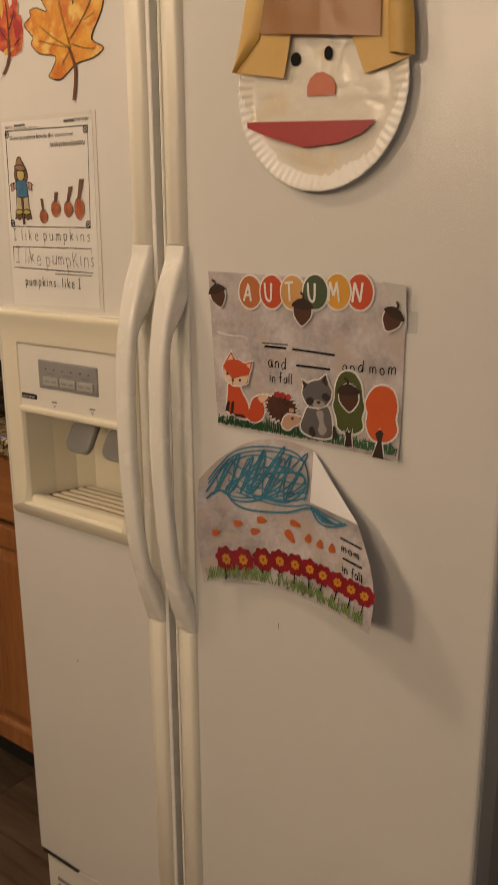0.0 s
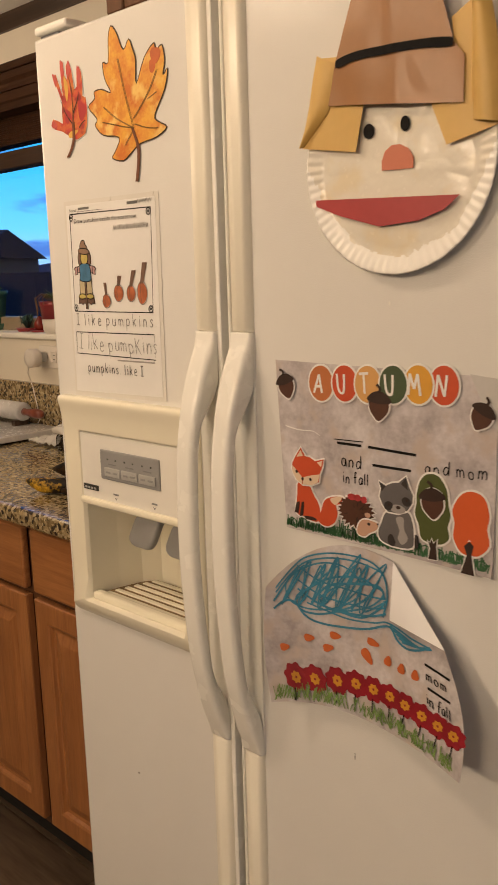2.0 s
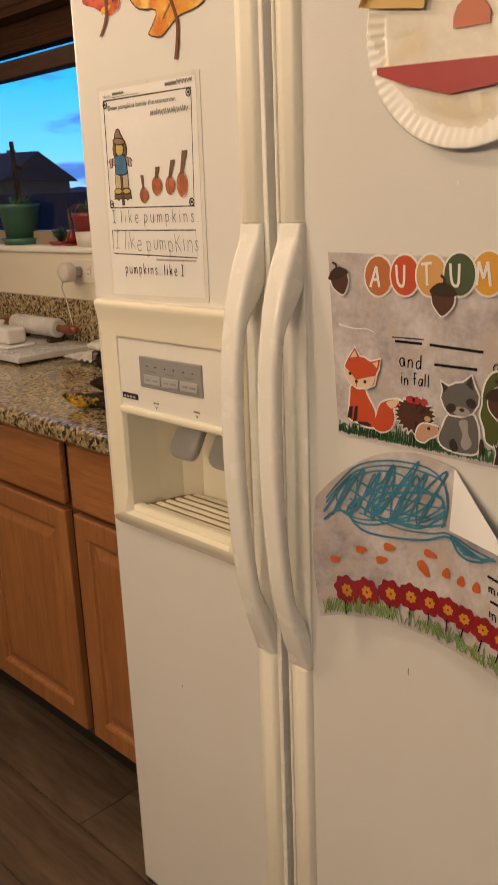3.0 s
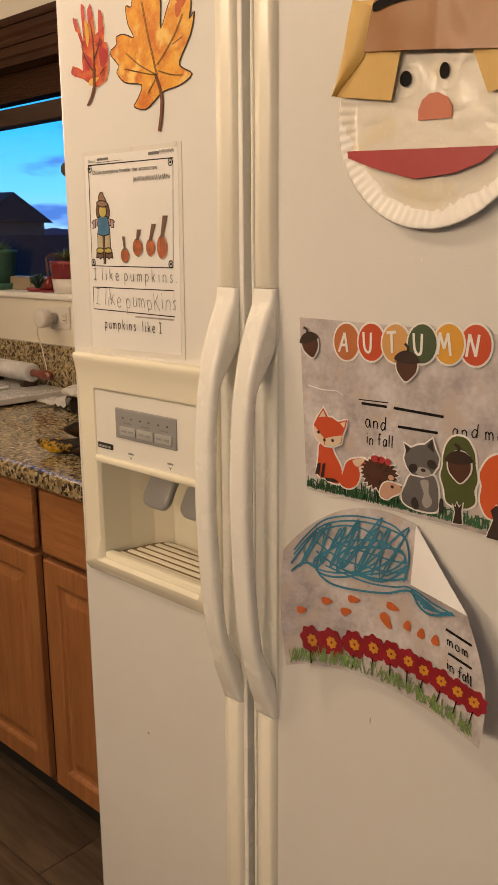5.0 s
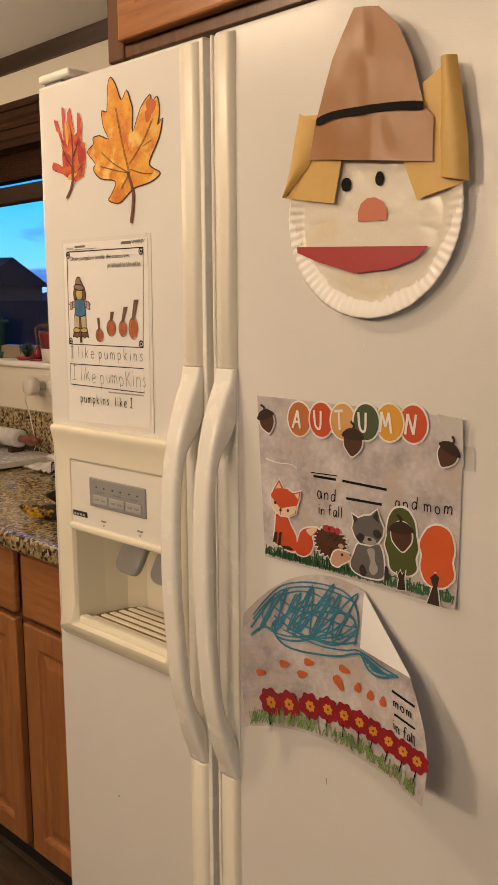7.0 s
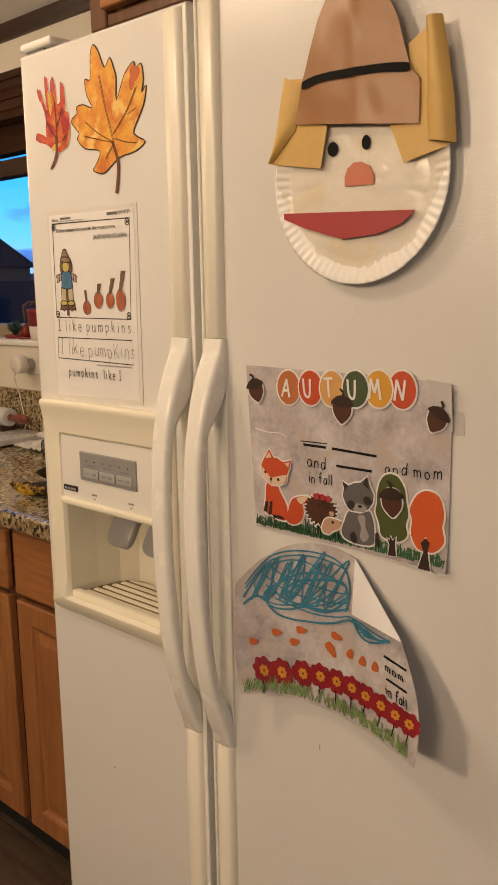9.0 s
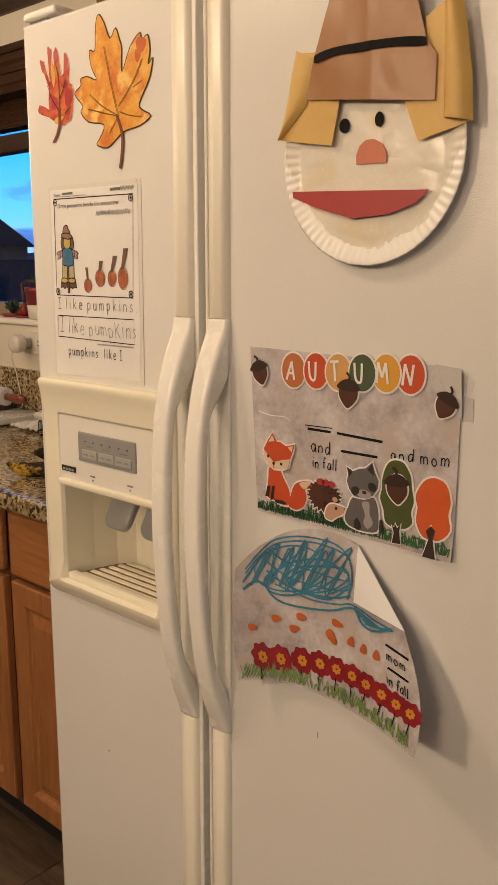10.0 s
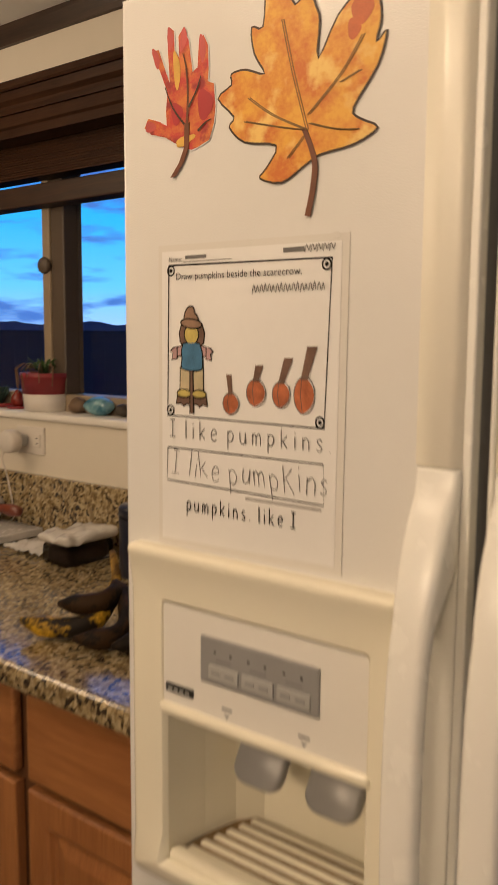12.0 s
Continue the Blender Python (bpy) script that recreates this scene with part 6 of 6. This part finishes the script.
for pts in ([(0.43, 1.113), (0.435, 1.115), (0.433, 1.1), (0.427, 1.1)], [(0.438, 1.114), (0.442, 1.116), (0.44, 1.098), (0.435, 1.096)], [(0.441, 1.098), (0.455, 1.099), (0.461, 1.097), (0.46, 1.095), (0.445, 1.094)]):
    on(fox, "leg", pts, BARK, 0.0032)
fox_head = [(0.438, 1.182), (0.445, 1.172), (0.451, 1.172), (0.46, 1.168), (0.473, 1.172), (0.471, 1.163), (0.467, 1.154), (0.465, 1.143), (0.454, 1.138), (0.441, 1.137), (0.43, 1.143), (0.424, 1.155), (0.425, 1.162), (0.431, 1.172)]
on(fox, "head_edge", grown(fox_head, 0.0020), STICKER, 0.0032)
on(fox, "head", fox_head, REDORANGE, 0.0036)
for pts in ([(0.425, 1.159), (0.432, 1.153), (0.44, 1.146), (0.44, 1.137), (0.431, 1.142), (0.425, 1.151)], [(0.441, 1.137), (0.442, 1.146), (0.454, 1.15), (0.467, 1.153), (0.464, 1.143), (0.454, 1.138)]):
    on(fox, "cheek", pts, CREAMC, 0.0039)
for pts in ([(0.438, 1.179), (0.442, 1.172), (0.432, 1.17)], [(0.471, 1.17), (0.469, 1.162), (0.463, 1.167)]):
    on(fox, "ear", pts, CREAMC, 0.0039)
for x, z, rx, rz in ((0.4320, 1.1520, 0.0020, 0.0020), (0.4530, 1.1450, 0.0020, 0.0020), (0.4410, 1.1440, 0.0020, 0.0020)):
    on(fox, "eye", oval(x, z, rx, rz, 12), BARK, 0.0043)

hog_x, hog_z, hog_rx, hog_rz = 0.5180, 1.1160, 0.0260, 0.0190
spikes = []
for k in range(44):
    a = 2 * math.pi * k / 44
    r = rnd.uniform(0.98, 1.10) if k % 2 else rnd.uniform(0.78, 0.86)
    spikes.append((hog_x + hog_rx * r * math.cos(a), hog_z + hog_rz * r * math.sin(a)))
hog = sticker("hedgehog_sticker", "spiky brown hedgehog sticker with a pale face", spikes, BROWNC, 0.0026)
for k in range(26):
    a, q = rnd.uniform(0, 6.28), rnd.uniform(0.2, 0.8)
    x, z = hog_x + hog_rx * q * math.cos(a), hog_z + hog_rz * q * math.sin(a)
    sub("spine", line([(x, z), (x + 0.005 * math.cos(a), z + 0.005 * math.sin(a))], 0.0012, 0.0032, co_place, taper=True), BARK, hog)
hog_face = smooth([(0.523, 1.103), (0.53, 1.109), (0.542, 1.109), (0.549, 1.107), (0.547, 1.1), (0.537, 1.094), (0.53, 1.089), (0.521, 1.092)], 3)
on(hog, "face_edge", grown(hog_face, 0.0018), STICKER, 0.0034)
on(hog, "face", hog_face, PINKC, 0.0038)
for x, z, rx, rz in ((0.5370, 1.1050, 0.0020, 0.0020), (0.5490, 1.1070, 0.0010, 0.0010)):
    on(hog, "eye", oval(x, z, rx, rz, 10), BARK, 0.0042)
on(hog, "ear", oval(0.5350, 1.1150, 0.0040, 0.0030, 14), PINKC, 0.0038)
for x, z, rx, rz in ((0.5130, 1.1330, 0.0060, 0.0040), (0.5210, 1.1330, 0.0050, 0.0040), (0.5300, 1.1320, 0.0040, 0.0040)):
    on(hog, "petal", oval(x, z, rx, rz, 14), CRIMSON, 0.0036)

rac = sticker("raccoon_sticker", "grey raccoon sticker with dark eye mask", smooth([(0.561, 1.124), (0.585, 1.128), (0.593, 1.117), (0.595, 1.101), (0.593, 1.088), (0.574, 1.085), (0.555, 1.088), (0.549, 1.096), (0.553, 1.109)], 3), GREYC, 0.0024)
on(rac, "belly", smooth([(0.572, 1.118), (0.582, 1.12), (0.583, 1.107), (0.588, 1.097), (0.581, 1.089), (0.575, 1.095), (0.577, 1.105)], 3), GREYL, 0.0031)
rac_head = [(0.55, 1.157), (0.559, 1.153), (0.567, 1.157), (0.576, 1.159), (0.585, 1.167), (0.589, 1.156), (0.594, 1.147), (0.593, 1.138), (0.587, 1.129), (0.575, 1.124), (0.562, 1.124), (0.555, 1.131), (0.551, 1.14), (0.553, 1.149)]
on(rac, "head_edge", grown(rac_head, 0.0020), STICKER, 0.0032)
on(rac, "head", rac_head, GREYC, 0.0036)
for pts in ([(0.551, 1.156), (0.559, 1.152), (0.554, 1.146)], [(0.585, 1.166), (0.579, 1.158), (0.588, 1.152)]):
    on(rac, "ear", pts, GREYD, 0.0039)
on(rac, "muzzle", oval(0.5750, 1.1290, 0.0100, 0.0050, 16), GREYL, 0.0039)
for x, z, rx, rz, rot in ((0.5630, 1.1310, 0.0060, 0.0050, 0.5), (0.5860, 1.1390, 0.0060, 0.0050, -0.4)):
    on(rac, "mask", oval(x, z, rx, rz, 16, rot), GREYD, 0.0041)
    on(rac, "eye", oval(x + 0.001, z + 0.0015, 0.0014, 0.0016, 10), BARK, 0.0044)
on(rac, "nose", oval(0.5760, 1.1310, 0.0030, 0.0020, 12), BARK, 0.0044)
for pts in ([(0.562, 1.095), (0.567, 1.099), (0.572, 1.09), (0.569, 1.085), (0.563, 1.087)], [(0.597, 1.103), (0.601, 1.102), (0.601, 1.09), (0.597, 1.088)]):
    on(rac, "paw", smooth(pts, 2), GREYD, 0.0034)

t1 = sticker("tree_sticker", "olive green tree sticker with dark trunk", smooth([(0.615, 1.174), (0.607, 1.171), (0.601, 1.162), (0.598, 1.149), (0.598, 1.139), (0.596, 1.128), (0.601, 1.115), (0.604, 1.102), (0.615, 1.098), (0.629, 1.099), (0.638, 1.107), (0.636, 1.119), (0.639, 1.131), (0.636, 1.146), (0.634, 1.159), (0.628, 1.169), (0.623, 1.173)], 3), OLIVE)
trunk_1 = [(0.613, 1.101), (0.616, 1.098), (0.617, 1.103), (0.62, 1.098), (0.624, 1.104), (0.623, 1.095), (0.625, 1.081), (0.614, 1.08), (0.616, 1.092)]
on(t1, "trunk_edge", grown(trunk_1, 0.0016), STICKER, 0.0026)
on(t1, "trunk", trunk_1, BARK, 0.0032)
ring_x, ring_z, ring_rx, ring_rz = 0.6180, 1.1440, 0.0150, 0.0160
on(t1, "ring", oval(ring_x, ring_z, ring_rx, ring_rz, 24), STICKER, 0.0028)
t2 = sticker("tree_sticker", "orange tree sticker with dark trunk", smooth([(0.663, 1.162), (0.677, 1.157), (0.683, 1.139), (0.681, 1.124), (0.684, 1.108), (0.672, 1.095), (0.653, 1.095), (0.643, 1.11), (0.644, 1.126), (0.641, 1.139), (0.65, 1.156)], 3), ORANGE)
on(t2, "trunk_edge", grown([(0.656, 1.103), (0.662, 1.109), (0.667, 1.105), (0.665, 1.095), (0.67, 1.074), (0.654, 1.074), (0.66, 1.094)], 0.0016), STICKER, 0.0024)
on(t2, "trunk", [(0.656, 1.103), (0.662, 1.109), (0.667, 1.105), (0.665, 1.095), (0.67, 1.074), (0.654, 1.074), (0.66, 1.094)], BARK, 0.0032)

# names are left as plain strokes of their size
bar("written_bar", 0.491, 1.1935, 0.034, 0.0030, INK, coll, 0.0014, 0.0, co_place)
bar("strike", 0.487, 1.1975, 0.040, 0.0012, INK, coll, 0.0016, 0.02, co_place)
bar("written_bar", 0.534, 1.1935, 0.062, 0.0030, INK, coll, 0.0014, -0.03, co_place)
written("written_word", "and", 0.497, 1.1660, 0.0150, 0.0013, INK, coll, 0.0014, 0.03, 1.05, co_place, 0.18, 0.06, 2)
bar("written_bar", 0.5400, 1.1735, 0.050, 0.0030, INK, coll, 0.0014, 0.0, co_place)
written("written_word", "and mom", 0.607, 1.1735, 0.0140, 0.0013, INK, coll, 0.0014, 0.03, 1.12, co_place, 0.22, 0.06, 4)
written("written_word", "in fall", 0.499, 1.1480, 0.0130, 0.0012, INK, coll, 0.0014, 0.03, 0.92, co_place, 0.17, 0.06, 6)
grass = bmesh.new()
for k in range(260):
    x = 0.414 + 0.270 * k / 260 + rnd.uniform(-0.001, 0.001)
    z = 1.0795 + rnd.uniform(0, 0.003)
    hgt = rnd.uniform(0.006, 0.016) * (1.25 if 0.2 < k / 260 < 0.45 else 0.9)
    line([(x, z), (x + rnd.uniform(-0.003, 0.003), z + hgt)], 0.0015, 0.0013, co_place, grass)
for k in range(16):
    x = 0.422 + 0.017 * k
    line(oval(x, 1.087 + rnd.uniform(-0.002, 0.002), 0.006, 0.005, 12), 0.0014, 0.0014, co_place, grass, True)
sub("grass_scribble", grass, GREENINK, coll, "green pen grass")

# ---- the curling drawing
def curl(x, z, h):
    """The curled sheet: its sides lift off the door, and where it lifts it also draws sideways and up."""
    left = max(0.0, (0.490 - x) / 0.125)
    right = max(0.0, (x - 0.525) / 0.125)
    low = max(0.0, min(1.2, (1.07 - z) / 0.235))
    d = 0.002 + 0.026 * left * left + 0.052 * right ** 1.5 * (0.45 + 0.55 * low) + 0.010 * low * low + h
    return Vector((x + 1.2755 * d * (1.111 - x), -d, z + 1.2755 * d * (1.375 - z)))


def sheet_xy(u, v):
    """A point of the drawing: u across from 0 to 1, v down from 0 to 1."""
    xt = 0.371 + u * 0.261
    zt = 1.0725 - 3.75 * (xt - 0.520) ** 2 if xt < 0.566 else 1.0646 - 1.345 * (xt - 0.566)
    xb = 0.376 + u * 0.275
    zb = 0.858 - 1.55 * (xb - 0.512) ** 2 - (0.0 if xb < 0.6 else 0.0)
    x = xt + (xb - xt) * v + math.sin(math.pi * v) * (0.013 * u - 0.008 * (1 - u))
    return x, zt + (zb - zt) * v


dbm = bmesh.new()
grid = [[dbm.verts.new(curl(*sheet_xy(i / 56, j / 40), 0.0)) for i in range(57)] for j in range(41)]
for j in range(40):
    for i in range(56):
        dbm.faces.new((grid[j][i], grid[j][i + 1], grid[j + 1][i + 1], grid[j + 1][i]))
draw = tagged(part("curling_drawing", thicken(dbm, 0.0003), MOTTLED, smooth=True), "curling grey paper drawing of red flowers under blue scribble", "drawing")
fold = bmesh.new()
tri = []
for i in range(13):
    t = i / 12
    a = Vector((0.5655 + t * 0.0665, 1.0652 - t * 0.0875))
    row_v = []
    for j in range(9):
        s = j / 8
        q = Vector((0.561, 0.994))
        p = a.lerp(q, s)
        row_v.append(fold.verts.new(curl(p.x, p.y, 0.0015 + 0.005 * math.sin(math.pi * min(1, s * 0.85)))))
    tri.append(row_v)
for a, b in zip(tri, tri[1:]):
    for j in range(8):
        fold.faces.new((a[j], a[j + 1], b[j + 1], b[j]))
sub("folded_corner", thicken(fold, 0.0003), FOLDW, draw, "white back of the folded corner", True)

HD = 0.0012
scrib = []


def cloud_top(x):
    return 1.0725 - 3.75 * (x - 0.520) ** 2 - 0.004


def cloud_low(x):
    return 0.968 + 0.022 * max(0.0, (x - 0.38) / 0.18)


# long slanting strokes across the cloud, then loose loops
for k, (first, last, step, lean) in enumerate(((0.384, 0.520, 0.0105, 0.034), (0.398, 0.535, 0.0150, 0.018), (0.420, 0.548, 0.0190, 0.046))):
    x, pts, high = first, [], False
    while x < last:
        lo_z, hi_z = cloud_low(x), cloud_top(min(x + (lean if high else 0.0), 0.556))
        f = rnd.uniform(0.74, 0.96) if high else rnd.uniform(0.03, 0.20)
        pts.append((x + (lean if high else 0.0), lo_z + (hi_z - lo_z) * f))
        x += step * rnd.uniform(0.6, 1.4)
        high = not high
    scrib.append(smooth(pts, 8, False))
for k in range(4):
    cx, cz = rnd.uniform(0.46, 0.515), rnd.uniform(1.004, 1.022)
    ring_pts = oval(cx, cz, rnd.uniform(0.040, 0.066), rnd.uniform(0.016, 0.030), 9, rnd.uniform(0.1, 0.5))
    scrib.append(smooth([(px + rnd.uniform(-0.004, 0.004), pz + rnd.uniform(-0.003, 0.003)) for px, pz in ring_pts], 6))
# the rounded top and the long sweeps of the cloud
for dz in (0.0, 0.006):
    scrib.append(smooth([(0.388, 0.992 - dz), (0.410, 1.018 - dz), (0.436, 1.042 - dz), (0.470, 1.055 - dz), (0.505, 1.060 - dz), (0.536, 1.058 - dz), (0.553, 1.045), (0.558, 1.02), (0.552, 0.995)], 6, False))
for dz in (0.0, 0.012, 0.03):
    scrib.append(smooth([(0.425, 1.0 + dz), (0.46, 0.988 + dz), (0.50, 0.987 + dz), (0.535, 0.992 + dz * 0.8), (0.556, 1.0 + dz * 0.6)], 6, False))
scrib.append(smooth([(0.384, 0.963), (0.402, 0.978), (0.420, 0.981), (0.432, 0.970), (0.448, 0.964), (0.470, 0.964), (0.492, 0.967), (0.515, 0.971), (0.534, 0.976), (0.552, 0.984), (0.563, 0.985), (0.572, 0.972), (0.585, 0.966), (0.600, 0.969), (0.614, 0.976)], 6, False))
scrib.append(smooth([(0.440, 0.985), (0.470, 0.982), (0.505, 0.980), (0.540, 0.985), (0.556, 0.990), (0.572, 0.987), (0.590, 0.980), (0.612, 0.975)], 6, False))
for k in range(5):
    scrib.append(smooth([(0.562 + 0.004 * k, 0.988 - 0.004 * k), (0.580, 0.980 - 0.002 * k), (0.600, 0.972), (0.616 - 0.002 * k, 0.974)], 6, False))
for i, pts in enumerate(scrib):
    pts = [p for p in pts if p[1] < cloud_top(p[0]) and p[0] < 0.618 and (p[0] < 0.559 or p[1] < 0.992)]
    sub("marker_scribble", line(pts, 0.0021 if i % 3 else 0.0027, HD + 0.00006 * i, curl), BLUEINK, draw)
for k, (x, z) in enumerate([(0.401, 0.915), (0.442, 0.939), (0.472, 0.934), (0.483, 0.953), (0.538, 0.96), (0.53, 0.941), (0.559, 0.943), (0.577, 0.939), (0.595, 0.937)]):
    turn = (0.35, 0.25, 0.35, 0.15, -0.15, -0.9, 1.3, 1.4, 1.5)[k]
    sh = oval(x, z, 0.0105 if k == 5 else 0.0085 if k < 5 else 0.0065, 0.0062 if k == 5 else 0.0048, 24, turn, 3, 0.12)
    sub("falling_leaf", cut(sh, HD, 0.0003, curl), ORANGEINK, draw)
for k, (x, z) in enumerate([(0.42, 0.879), (0.451, 0.886), (0.486, 0.895), (0.514, 0.9), (0.539, 0.901), (0.562, 0.9), (0.582, 0.896), (0.604, 0.891), (0.624, 0.886), (0.643, 0.881)]):
    r = 0.0195 - 0.0045 * min(1, k / 5)
    fl = sub("flower", cut(oval(x, z, r, r * 0.98, 40, 0.3 * k, 8, 0.09), HD, 0.0003, curl), REDINK, draw, "red marker flower with yellow centre")
    sub("stalk", line([(x - 0.001, z - r * 0.8), (x - 0.002 + (0.0 if k < 6 else -0.003), z - r * 0.8 - 0.017)], 0.0036 if k == 0 else 0.0014, HD + 0.0002, curl), INK, fl)
    sub("centre", cut(oval(x, z, r * 0.40, r * 0.40, 30, 0.2, 7, 0.14), HD + 0.0005, 0.0002, curl), YELLOWINK, fl)
    sub("dot", cut(oval(x, z, r * 0.10, r * 0.10, 8), HD + 0.0008, 0.0002, curl), REDINK, fl)
gb = bmesh.new()
for k in range(170):
    u = rnd.uniform(0.02, 0.97)
    x, z = sheet_xy(u, rnd.uniform(0.955, 0.985))
    dx = rnd.choice((-1, 1)) * rnd.uniform(0.002, 0.008)
    line([(x, z), (x + dx * 0.5, z + 0.007), (x + dx, z + rnd.uniform(0.010, 0.020))], 0.0013, HD + 0.0003, curl, gb)
sub("grass_scribble", gb, LIGHTGREEN, draw, "light green crayon grass")
bar("written_bar", 0.607, 0.9550, 0.031, 0.0030, INK, draw, HD, -0.30, curl)
written("written_word", "mom", 0.609, 0.9370, 0.0120, 0.0012, INK, draw, HD, -0.30, 1.0, curl, 0.2, 0.08, 3)
bar("written_bar", 0.611, 0.9275, 0.028, 0.0030, INK, draw, HD, -0.30, curl)
written("written_word", "in fall", 0.6105, 0.9080, 0.0130, 0.0012, INK, draw, HD, -0.32, 0.80, curl, 0.14, 0.08, 8)

# small marks and specks on the doors; the white drip is a painted glint
SCUFF = material("scuff", (0.10, 0.085, 0.07), 0.7, scale=80, vary=0.2)
for nm, x, z, w, h, d, mat in (("speck", 0.087, 0.605, 0.0015, 0.0015, fdoor, SCUFF), ("scratch", 0.513, 0.803, 0.0005, 0.005, rdoor, INK_SOFT), ("glint_drip", 0.560, 1.352, 0.0010, 0.0022, rdoor, PANEL_WHITE), ("speck", 0.353, 0.985, 0.0010, 0.0012, rdoor, SCUFF)):
    sub(nm, cut(oval(x, z, w, h, 10), 0.0005, 0.0004), mat, d)
